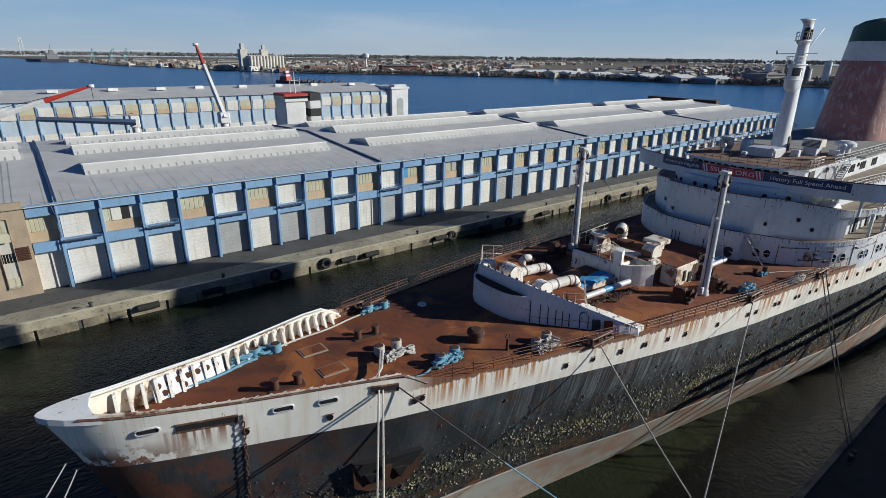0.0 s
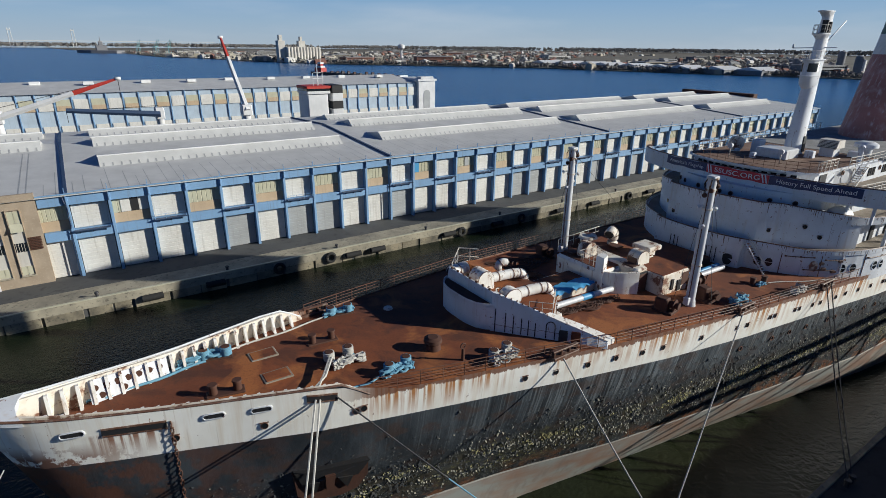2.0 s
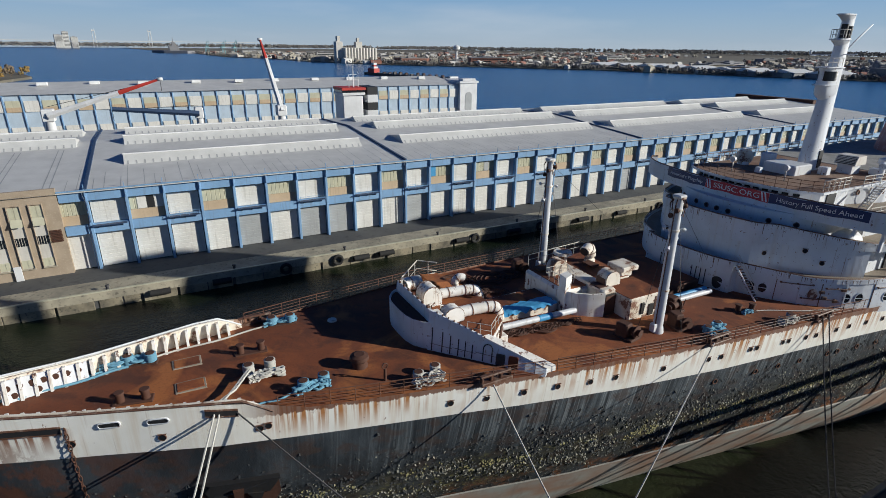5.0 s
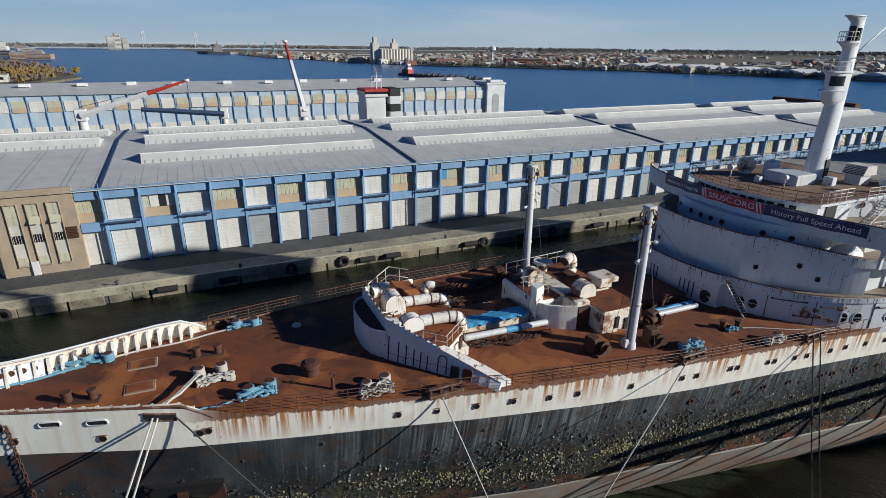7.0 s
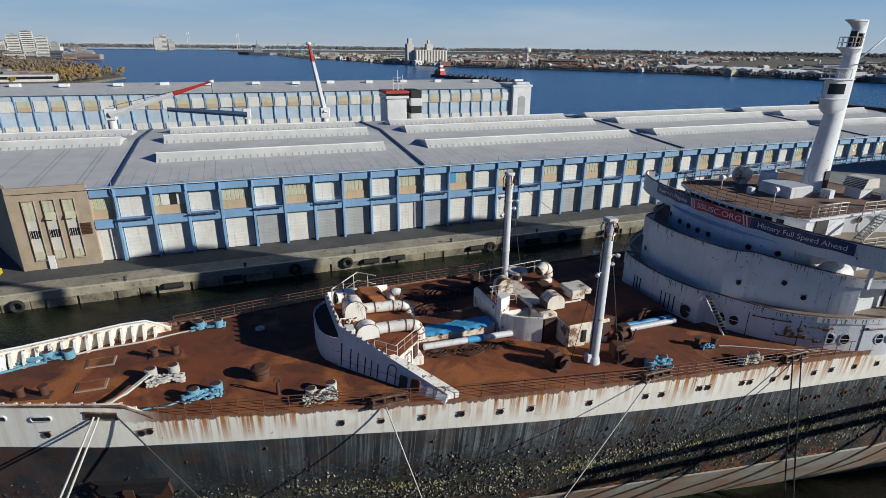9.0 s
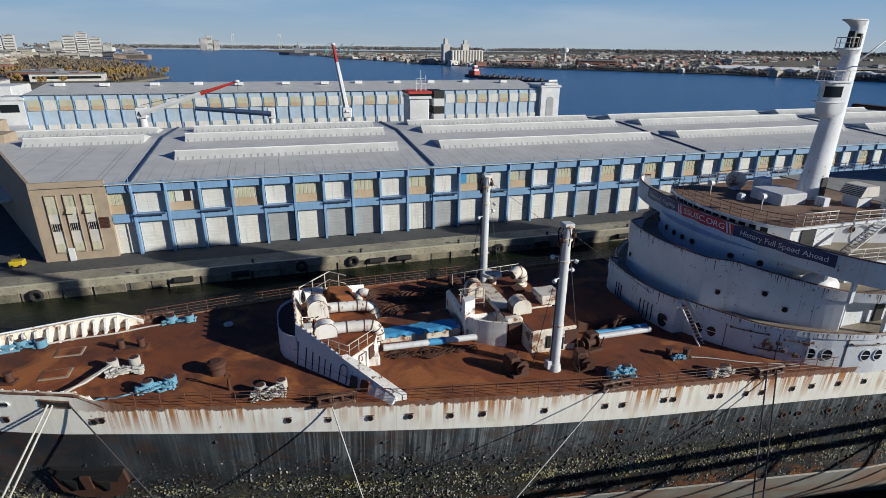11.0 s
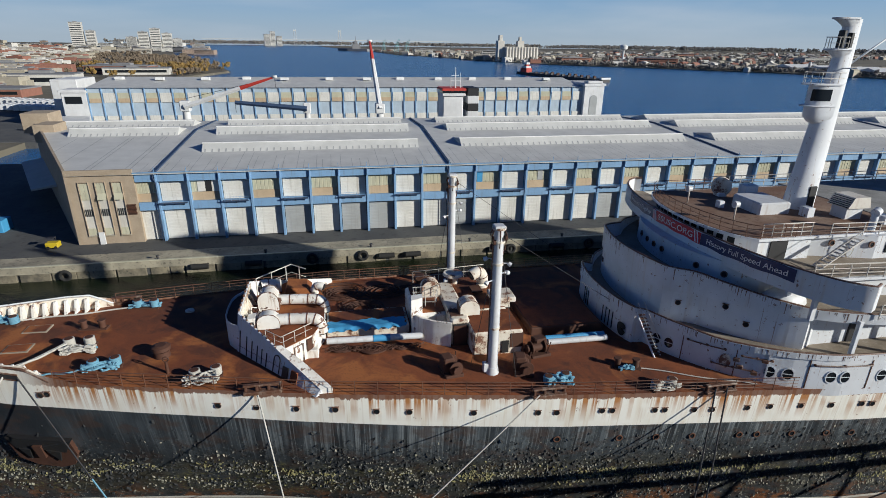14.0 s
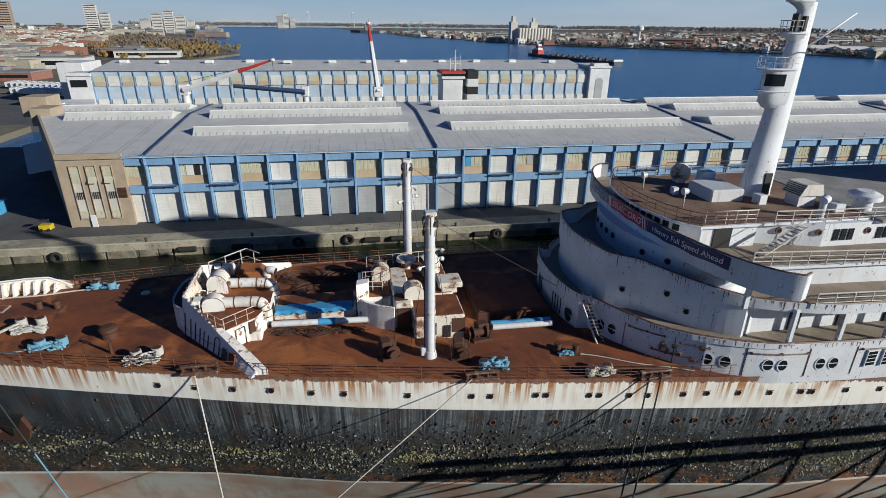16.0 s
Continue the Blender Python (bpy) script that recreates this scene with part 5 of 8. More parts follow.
part("navy_panel", strip_of(9.4, 3.3, 25.97, 26.98, 0.2), "banner", banner)
part("red_panel", strip_of(3.25, -4.15, 25.97, 26.98, 0.2), "bannerred", banner, "red centre panel with white bars")
part("navy_panel", strip_of(-4.2, -12.6, 25.97, 26.98, 0.2), "banner", banner)
for y in (3.0, 2.65, -3.5, -3.85):
    s = Shape()
    p, q = wing_front(y + 0.12, 0.24)[0], wing_front(y - 0.12, 0.24)[0]
    s.add([(p.x, p.y + 0.1, 26.95), (p.x, p.y - 0.06, 26.95), (q.x, q.y - 0.1, 26.02), (q.x, q.y + 0.06, 26.02), (p.x + 0.02, p.y + 0.1, 26.95), (p.x + 0.02, p.y - 0.06, 26.95), (q.x + 0.02, q.y - 0.1, 26.02), (q.x + 0.02, q.y + 0.06, 26.02)],
          [(0, 1, 2, 3), (4, 7, 6, 5), (0, 4, 5, 1), (2, 6, 7, 3), (1, 5, 6, 2), (0, 3, 7, 4)])
    part("slash_bar", s, "ink", banner)


def lettering(text, y0, y1, z, size):
    """Raised letters that run along the banner from y0 to y1, bent to its curve, each a part of its own."""
    cu = bpy.data.curves.new("lettering", "FONT")
    cu.body, cu.size, cu.extrude = text, size, 0.008
    tmp = bpy.data.objects.new("lettering", cu)
    scene.collection.objects.link(tmp)
    dg = bpy.context.evaluated_depsgraph_get()
    me = bpy.data.meshes.new_from_object(tmp.evaluated_get(dg))
    bpy.data.objects.remove(tmp)
    bm = bmesh.new()
    bm.from_mesh(me)
    bmesh.ops.remove_doubles(bm, verts=bm.verts, dist=0.0001)
    w = max(v.co.x for v in bm.verts)
    left, glyphs = set(bm.faces), []
    while left:
        stack, piece = [left.pop()], []
        while stack:
            f = stack.pop()
            piece.append(f)
            for e in f.edges:
                for g in e.link_faces:
                    if g in left:
                        left.remove(g)
                        stack.append(g)
        xs = [v.co.x for f in piece for v in f.verts]
        glyphs.append([min(xs), max(xs), piece])
    glyphs.sort(key=lambda g: g[0])
    joined = []
    for g in glyphs:
        if joined and g[0] < joined[-1][1] - 0.5 * (g[1] - g[0]):
            joined[-1] = [joined[-1][0], max(joined[-1][1], g[1]), joined[-1][2] + g[2]]
        else:
            joined.append(g)
    for _, _, piece in joined:
        s = Shape()
        for f in piece:
            pts = []
            for v in f.verts:
                p, n = wing_front(y0 + (y1 - y0) * v.co.x / w, 0.225 + v.co.z)
                pts.append((p.x, p.y, z + v.co.y))
            s.add(pts, [tuple(range(len(pts)))])
        part("letter", s, "ink", banner)
    bm.free()


lettering("History Full Speed Ahead", -4.9, -12.1, 26.26, 0.66)
lettering("SSUSC.ORG", 2.2, -3.2, 26.22, 0.78)
lettering("America's Flagship", 8.9, 3.7, 26.3, 0.56)

# wheelhouse windows over the banner
for i in range(13):
    y = YC + 5.6 - i * 0.93
    v = (y - YC) / 7.4
    xx = 20.2 + 3.0 * (1 - math.sqrt(1 - v * v))
    sl = 3.0 * v / (7.4 * math.sqrt(1 - v * v))
    placed("window", shared(Shape().box((-0.3, -0.05, 0.15), (0.3, 0.03, 0.7)), "window", "glass"), wheel, pose(xx - 0.02, y, 26.45, 0, 0, heading(-1, sl)))
part("side_door", Shape().box((23.6, YC - 7.28, 25.45), (25.2, YC - 7.1, 27.3)), "dark", wheel)
line = [(p[0] + 0.12, YC + (p[1] - YC) * 0.985, 27.62) for p in RF[1:-1]]
railing("roof_railing", [(25.5, line[0][1], 27.62)] + line + [(30, line[-1][1], 27.62)], 1.1, 3, "rail", wheel, 1.1)
railing("roof_railing", [(22.6, -7.6, 27.62), (27.2, -7.75, 27.62)], 1.1, 3, "whiterail", wheel, 0.9, 0.04)
railing("roof_railing", [(28.2, -8.5, 27.7), (33, -8.75, 27.7), (60, -8.75, 27.7)], 1.1, 3, "whiterail", wheel, 1.5, 0.04)
railing("roof_railing", [(28.2, 7.8, 27.7), (60, 7.8, 27.7)], 1.1, 3, "whiterail", wheel, 1.5, 0.04)
aft = [o for o in ship.children if o.name.startswith("aft_house")][0]
part("side_deck", Shape().prism([(25.2, YC - 11.2), (60, YC - 12.6), (60, YC - 8.1), (25.2, YC - 7)], 25.18, 25.42), "house", aft)
part("deck_planking", Shape().prism([(25.3, YC - 11.0), (60, YC - 12.4), (60, YC - 8.25), (33, YC - 8.25), (27.5, YC - 6.6), (25.3, YC - 7)], 25.485, 25.51), "olddeck", aft)
part("side_wall", Shape().prism([(26, YC - 10.2), (60, YC - 11.8), (60, YC - 8), (26, YC - 8)], 23.2, 25.2), "house", aft)
railing("side_railing", [(24.6, -11.3, 25.45), (36, -12.3, 25.45), (60, -12.9, 25.45)], 1.15, 3, "whiterail", aft, 1.5, 0.045)
railing("side_railing", [(28, -14.4, 23.25), (34, -14.75, 23.25), (60, -15.4, 23.25)], 1.15, 3, "whiterail", aft, 1.5, 0.045)
for x in (29.6, 32.6, 37.2):
    porthole(aft, pose(x, YC - float(np.interp(x, [27.5, 33], [6.5, 8.2])) - 0.05, 26.75, 0, 0, 0), white=False)
part("oval_door", Shape().rings([[(30.9 + 0.42 * math.cos(t), YC - 7.75, 26.45 + 0.9 * math.sin(t)), (30.9 + 0.36 * math.cos(t), YC - 7.86, 26.45 + 0.82 * math.sin(t))] for t in [2 * math.pi * i / 18 for i in range(19)]]), "cream", aft)
for x in (34.2, 34.9, 35.6, 38.4, 39.1, 39.8, 43, 43.7, 44.4):
    placed("window", shared(Shape().box((-0.24, -0.06, -0.5), (0.24, 0.04, 0.5)), "window", "glass"), aft, pose(x, YC - 8.22, 26.5))
# stair from the side deck to the roof
st = part("stairway", Shape().cyl((26.4, -9.2, 25.45), (30.2, -8.9, 27.75), 0.07, n=6), "whiterail", aft)
part("stringer", Shape().cyl((26.4, -10.0, 25.45), (30.2, -9.7, 27.75), 0.07, n=6), "whiterail", st)
for i in range(11):
    f = (i + 0.5) / 11
    part("tread", Shape().box((26.4 + 3.8 * f - 0.16, -10.0 + 0.3 * f, 25.45 + 2.3 * f), (26.4 + 3.8 * f + 0.16, -9.2 + 0.3 * f, 25.5 + 2.3 * f)), "whiterail", st)
part("handrail", Shape().cyl((26.4, -10.0, 26.4), (30.2, -9.7, 28.7), 0.04, n=5), "whiterail", st)

# roof boxes
solid("deck_locker", Shape().block((26.7, -2.3, 27.65), (30.0, 1.4, 28.75), 0.12), "silver", "grey-white steel deck locker on the wheelhouse roof", "locker")
lk = thing("ventilator", "small white canopy ventilator with slanted louvres", "ventilator")
part("trunk", Shape().block((33.6, -4.6, 27.65), (35.4, -3.0, 28.7), 0.05), "house", lk)
part("hood", Shape().add([(33.4, -4.9, 28.7), (35.8, -4.9, 28.7), (35.8, -2.7, 28.7), (33.4, -2.7, 28.7), (33.9, -4.9, 29.7), (35.5, -4.9, 29.7), (35.5, -2.7, 29.7), (33.9, -2.7, 29.7)],
                        [(0, 3, 2, 1), (4, 5, 6, 7), (0, 1, 5, 4), (1, 2, 6, 5), (2, 3, 7, 6), (3, 0, 4, 7)]), "whiterail", lk)
for k in range(6):
    part("louvre", Shape().block((33.36 + 0.09 * k, -4.8, 28.78 + 0.15 * k), (33.46 + 0.09 * k, -2.8, 28.84 + 0.15 * k), 0.005), "dark", lk)
for x0, y0, z0, x1, y1, z1, lab in ((28.4, 1.8, 27.65, 29.8, 2.9, 29.3, "upright white locker on the wheelhouse roof"), (30.6, -3.6, 27.65, 31.4, -2.6, 28.5, "small white junction box on the wheelhouse roof"), (35.6, -6.6, 27.7, 36.6, -5.4, 28.4, "low grey vent box on the upper deck"), (24.6, 0.4, 27.65, 25.2, 1.0, 28.3, "small white instrument box on the wheelhouse roof")):
    solid("equipment_box", Shape().block((x0, y0, z0), (x1, y1, z1), 0.05), "house", lab, "box")
mush = thing("ventilator", "broad white mushroom ventilator on the upper deck", "ventilator")
part("trunk", Shape().cyl((38.6, -6.2, 27.7), (38.6, -6.2, 28.9), 0.75, n=16), "house", mush)
part("hood", Shape().cyl((38.6, -6.2, 28.75), (38.6, -6.2, 29.15), 1.35, 1.3, 18).cyl((38.6, -6.2, 29.15), (38.6, -6.2, 29.45), 1.3, 0.7, 18), "house", mush)
pv = thing("ventilator", "slim white pipe ventilator on the upper deck", "ventilator")
part("trunk", Shape().cyl((33.2, -7.6, 27.7), (33.2, -7.6, 29.2), 0.28, n=12), "house", pv)
part("hood", Shape().cyl((33.0, -7.7, 29.2), (33.5, -7.5, 29.35), 0.36, n=12), "house", pv)
for p, lab in (((23.4, -3.2), "round white searchlight on a short pedestal"), ((22.6, 2.4), "round white searchlight on a short pedestal")):
    sl = thing("searchlight", lab, "searchlight")
    part("pedestal", Shape().cyl((*p, 27.65), (*p, 28.9), 0.07, n=8), "whiterail", sl)
    part("lamp", Shape().cyl((p[0] - 0.25, p[1], 29.1), (p[0] + 0.2, p[1], 29.1), 0.32, 0.26, 14), "silver", sl)
disc_thing = thing("radar_reel", "round cream cable reel on the wheelhouse roof", "reel")
part("drum", Shape().cyl((27.6, 4.2, 28.6), (27.9, 4.8, 28.6), 0.95, n=20), "cream", disc_thing)
part("stand", Shape().block((27.3, 4.0, 27.65), (28.2, 5.0, 28.0), 0.05), "house", disc_thing)

# mast
mast = thing("radar_mast", "tapered white steel radar mast with platforms and antennas", "mast")
def mast_k(z):
    return (z - 27.4) / 17.2
def mast_x(z):
    return 32.5 + 0.95 * mast_k(z)
def mring(z, n=20):
    k = mast_k(z)
    return [(mast_x(z) + (1.62 - 0.85 * k) * math.cos(t), YC + (1.0 - 0.5 * k) * math.sin(t), z) for t in [2 * math.pi * i / n for i in range(n)]]
part("trunk", Shape().rings([mring(z) for z in (27.5, 31, 35, 39, 42, 44.4)], True, True), "house", mast)


def bowed(tip, w, z, n=14, back=0.0):
    """Plan ring with a rounded front at tip, reaching back into the trunk."""
    xb = mast_x(z) + back
    a = xb - tip
    return [(xb, YC + w)] + [(xb - a * math.sin(math.pi * (i + 0.5) / n) ** 0.6, YC + w * math.cos(math.pi * (i + 0.5) / n), ) for i in range(n)] + [(xb, YC - w)]


def level_ring(tip, w, z):
    return [(x, y, z) for x, y in bowed(tip, w, z)]


# bracketed platforms: each flares out of the trunk in a smooth curve
for z, tip, w in ((39.0, 29.95, 1.05), (41.9, 31.3, 0.85), (44.4, 31.35, 0.7)):
    pl = part("platform", Shape().rings([level_ring(tip, w, z), level_ring(tip, w, z + 0.12)], True, True, smooth=False), "house", mast)
    s = Shape()
    base = mast_x(z) - (1.62 - 0.85 * mast_k(z))
    s.rings([level_ring(base + 0.05 + (tip + 0.12 - base - 0.05) * f ** 2, 0.35 + (w * 0.9 - 0.35) * f, z - 0.9 + 0.9 * f) for f in (0, 0.3, 0.55, 0.78, 0.92, 1.0)], True, True)
    if z > 41:
        part("bracket", s, "house", pl)
    if z < 44:
        ring = [(x, y, z + 0.1) for x, y in bowed(tip + 0.08, w - 0.06, z)]
        railing("platform_rail", ring, 0.95, 2, "whiterail", mast, 0.8, 0.03)
cab = part("lookout_cabin", Shape().rings([level_ring(31.7, 0.45, 35.6), level_ring(31.2, 0.65, 35.85), level_ring(30.8, 0.85, 36.3), level_ring(30.75, 0.88, 37.1), level_ring(30.75, 0.88, 39.0)], True, True), "house", mast, "rounded white lookout cabin")
part("visor", Shape().rings([level_ring(30.2, 0.95, 37.15), level_ring(30.2, 0.95, 37.25)], True, True, smooth=False), "house", cab)
wn = Shape()
front_w = bowed(30.73, 0.9, 38.0, 28)
wn.rings([[(x, y, 37.65) for x, y in front_w[4:12]], [(x, y, 38.65) for x, y in front_w[4:12]]])
wn.rings([[(x, y, 37.65) for x, y in front_w[-13:-2]], [(x, y, 38.65) for x, y in front_w[-13:-2]]])
part("cabin_window", wn, "glass", cab)
part("lamp_panel", Shape().block((32.1, YC - 0.75, 42.1), (32.4, YC - 0.1, 43.5), 0.04), "dark", mast)
part("lamp_panel", Shape().block((32.8, YC - 0.85, 42.1), (33.1, YC - 0.4, 43.3), 0.04), "dark", mast)
part("mast_door", Shape().block((32.5, YC - 1.03, 27.9), (33.3, YC - 0.85, 29.9), 0.05), "dark", mast)
part("boom", Shape().cyl((34.0, YC, 40.6), (38.2, YC - 0.2, 43.6), 0.1, 0.06, 8), "house", mast)
part("yard", Shape().cyl((32.9, 2.6, 40.35), (33.1, -2.3, 40.45), 0.06, n=6), "house", mast)
part("yard_lamp", Shape().cyl((32.9, 2.5, 40.35), (32.9, 2.5, 40.8), 0.12, n=8), "house", mast)


# ---- foredeck ----
for sy in (-8.65, 7.2):
    kp = thing("king_post", "tall pale grey steel king post on the foredeck", "king post", "king posts")
    z = on_deck(0, sy)
    post = part("post", Shape().cyl((0, sy, z - 0.1), (0, sy, 30.0), 0.42, 0.36, 18), "silver", kp)
    part("base_ring", Shape().cyl((0, sy, z - 0.05), (0, sy, z + 0.55), 0.56, 0.46, 16), "silver", kp)
    part("heel_fitting", Shape().block((-0.75, sy - 0.25, z + 0.2), (-0.3, sy + 0.25, z + 0.9), 0.05), "silver", kp)
    for zz, r in ((29.9, 0.5), (28.9, 0.46), (27.2, 0.44), (22.0, 0.44)):
        part("band", Shape().cyl((0, sy, zz), (0, sy, zz + 0.16), r, n=18), "cream", kp)
    part("head_block", Shape().block((-0.4, sy - 0.4, 30.0), (0.4, sy + 0.4, 30.2), 0.05), "silver", kp)
    for dx, dy, zz in ((0.45, -0.3, 29.3), (-0.45, 0.2, 28.5), (0.42, 0.3, 28.0), (-0.42, -0.3, 29.0)):
        part("cargo_block", Shape().cyl((dx - 0.08, sy + dy, zz), (dx + 0.08, sy + dy, zz), 0.2, n=10).cyl((0, sy, zz + 0.1), (dx, sy + dy, zz + 0.1), 0.05, n=5), "machine", kp)
    for dx, dy, zz in ((-0.7, 0.3, 27.6), (0.75, -0.2, 27.3), (0.8, 0.3, 26.4), (-0.75, -0.3, 26.0)):
        part("floodlight", Shape().cyl((dx, sy + dy, zz), (dx * 1.25, sy + dy * 1.4, zz - 0.12), 0.14, 0.18, 10).cyl((0, sy, zz), (dx, sy + dy, zz), 0.05, n=5), "silver", kp)
    for k, (tx, ty) in enumerate(((1.6, -1.2), (-1.5, 0.8), (12.2, 2.0 if sy > 0 else 5.0))):
        part("stay", Shape().cyl((0.1, sy, 29.6), (tx, sy + ty, on_deck(tx, sy + ty) + (0.1 if k < 2 else 3.2)), 0.02, n=4), "cable", kp)
    for k in range(6):
        a = 1.05 * k + 0.4
        part("shackle", Shape().pipe([(0.42 * math.cos(a), sy + 0.42 * math.sin(a), 29.9), (0.62 * math.cos(a), sy + 0.62 * math.sin(a), 29.5), (0.5 * math.cos(a), sy + 0.5 * math.sin(a), 28.8 - 0.2 * (k % 3))], 0.05, 5), "machine", kp)
    part("rung_pipe", Shape().cyl((-0.46, sy - 0.1, z + 0.6), (-0.42, sy - 0.1, 29.4), 0.05, n=6), "rail", kp)

# breakwater: a flat front, two straight sloping arms and a low rounded ledge before it
BW_FRONT, BW_IN, BW_END, BW_OUT = -19.2, 3.0, -13.0, 9.6


def bw_point(f, sgn=-1, out=0.0, back=0.0):
    """Plan point on an arm; f runs from the front corner to the deck edge, out leads forward and outboard, back aft."""
    x, d = BW_FRONT + (BW_END - BW_FRONT) * f, BW_IN + (BW_OUT - BW_IN) * f
    return x - 0.73 * out + back, YC + sgn * (d + 0.68 * out)


def bw_z(f):
    return 22.2 + (19.05 - 22.2) * f


def bw_foot(f):
    return deck_z(BW_FRONT + (BW_END - BW_FRONT) * f) - 0.05


front_wall = Shape().block((BW_FRONT, YC - BW_IN, 18.6), (BW_FRONT + 0.14, YC + BW_IN, 22.2), 0.02)
brk = part("breakwater", front_wall, "house", ship, "white steel breakwater with straight sloping arms and black stiffeners")
fs = [i / 12 for i in range(13)]
for sgn in (-1, 1):
    ringsp = []
    for f in fs:
        a, b = bw_point(f, sgn, 0.5), bw_point(f, sgn)
        c = bw_point(f, sgn, 0.0, 0.16)
        ringsp.append([(*a, bw_foot(f)), (*b, bw_z(f)), (*c, bw_z(f)), (*c, bw_foot(f))])
    part("arm", Shape().rings(ringsp, True, True, False), "house", brk)
    wedge = []
    for f in [0.46 + 0.54 * i / 6 for i in range(7)]:
        w = 0.5 + 0.35 * math.sin(math.pi * min(1.0, (f - 0.4) / 0.45) / 2)
        a, c = bw_point(f, sgn, 0.04), bw_point(f, sgn, 0.0, w)
        wedge.append([(*a, bw_z(f) + 0.035), (*c, bw_z(f) + 0.035), (*c, bw_foot(f)), (a[0] + 0.2, a[1], bw_foot(f))])
    part("sloping_cap", Shape().rings(wedge, True, True, False), "duct", brk)
    for i in range(9):
        p = bw_point(0.06 + 0.05 * i, sgn, 0.0, 0.08)
        part("stud", Shape().cyl((*p, bw_z(0.06 + 0.05 * i) - 0.02), (*p, bw_z(0.06 + 0.05 * i) + 0.12), 0.06, n=6), "cap", brk)
for i in range(7):
    y = YC - 2.6 + 5.2 * i / 6
    part("stud", Shape().block((BW_FRONT - 0.02, y - 0.12, 22.2), (BW_FRONT + 0.12, y + 0.12, 22.36), 0.02), "cap", brk)
ledge_half = [(-19.25, 3.35), (-19.75, 3.0), (-20.25, 2.3), (-20.5, 1.4), (-20.55, 0.5)]
ledge = [(x, YC - d) for x, d in ledge_half] + [(x, YC + d) for x, d in reversed(ledge_half)]
part("ledge", Shape().prism(ledge, lambda x: deck_z(x) - 0.1, 21.1), "house", brk)
part("ledge_top", Shape().prism([(x + 0.1, YC + (y - YC) * 0.97) for x, y in ledge], 21.1, 21.13), "machine", brk)
part("ledge_rim", Shape().wall(ledge, 21.0, 21.3, 0.06), "house", brk)
BW_TURN = heading(-0.73, -0.68)


def on_arm(f, up):
    """Seat for a fitting on the outer face of the port arm."""
    k = up / (bw_z(f) - bw_foot(f))
    x, y = bw_point(f, -1, 0.5 * (1 - k) + 0.02)
    return pose(x, y, bw_foot(f) + up, 0, 0, BW_TURN)


for f, top in ((0.04, 2.6), (0.13, 2.3), (0.20, 2.1), (0.27, 1.9), (0.33, 1.8), (0.39, 1.6)):
    lo, hi = on_arm(f, 0.2).translation, on_arm(f, top * 0.78).translation
    part("stiffener", Shape().cyl(lo, hi, 0.045, n=5), "dark", brk)
for k in range(3):
    a, b = on_arm(0.02 + 0.2 * k, 0.75).translation, on_arm(0.02 + 0.2 * (k + 1), 0.65).translation
    part("rub_line", Shape().cyl(a, b, 0.018, n=4), "cap", brk)
arch = [(0.34 * math.cos(t), 0, 1.1 + 0.34 * math.sin(t)) for t in [math.pi * i / 10 for i in range(11)]]
placed("door_outline", shared(Shape().pipe([(0.34, -0.03, 0.1)] + arch + [(-0.34, -0.03, 0.1)], 0.045, 5), "door_outline", "dark"), brk, on_arm(0.52, 0.1) @ Matrix.Rotation(-math.atan2(0.5, 2.0), 4, "X"))
placed("dark_port", shared(Shape().block((-0.34, -0.08, 0.0), (0.34, 0.02, 0.85), 0.06), "dark_port", "dark"), brk, on_arm(0.63, 0.15) @ Matrix.Rotation(-0.3, 4, "X"))
placed("open_port", shared(Shape().block((-0.36, -0.06, 0.0), (0.36, 0.02, 0.85), 0.08), "open_port", "deck"), brk, on_arm(0.735, 0.15) @ Matrix.Rotation(-0.3, 4, "X"))

HOUSE_HALF = [(-19.05, 3.0), (-15.75, 6.5), (-13.5, 4.5), (-12.7, 2.2)]
plan = [(x, YC - d) for x, d in HOUSE_HALF] + [(x, YC + d) for x, d in reversed(HOUSE_HALF)]
vh = part("vent_house", Shape().prism(plan, 18.3, 20.6), "duct", ship, "white ventilator house with a rusty roof")
part("rusty_roof", Shape().prism([(p[0], YC + (p[1] - YC) * 0.985) for p in plan], 20.6, 20.63), "deck", vh)
part("inner_lining", Shape().box((BW_FRONT + 0.15, YC - 2.9, 20.6), (BW_FRONT + 0.19, YC + 2.9, 22.1)), "cream", vh)
for k in range(6):
    y = YC - 2.4 + 0.96 * k
    part("knee", Shape().add([(BW_FRONT + 0.18, y - 0.04, 20.63), (BW_FRONT + 0.75, y - 0.04, 20.63), (BW_FRONT + 0.18, y - 0.04, 22.0), (BW_FRONT + 0.18, y + 0.04, 20.63), (BW_FRONT + 0.75, y + 0.04, 20.63), (BW_FRONT + 0.18, y + 0.04, 22.0)],
                             [(0, 1, 2), (5, 4, 3), (0, 3, 4, 1), (1, 4, 5, 2), (2, 5, 3, 0)]), "cream", vh)
part("side_port", Shape().block((-12.72, YC - 1.6, 19.0), (-12.6, YC - 0.9, 20.0), 0.02), "dark", vh)
part("side_locker", Shape().block((-14.3, YC - 5.0, 18.5), (-13.2, YC - 3.9, 19.5), 0.06), "duct", vh)
m_side = pose(-14.6, YC - 5.55, 18.75, 0, 0, heading(0.67, -0.75))
placed("side_door", shared(Shape().pipe([(-0.4, -0.03, 0.1), (-0.4, -0.03, 1.6), (0.4, -0.03, 1.6), (0.4, -0.03, 0.1), (-0.4, -0.03, 0.1)], 0.045, 5), "side_door", "cap"), vh, m_side)
placed("rust_hole", shared(Shape().block((0.75, -0.05, 0.7), (1.3, 0.02, 1.75), 0.06), "rust_hole", "machine"), vh, m_side)
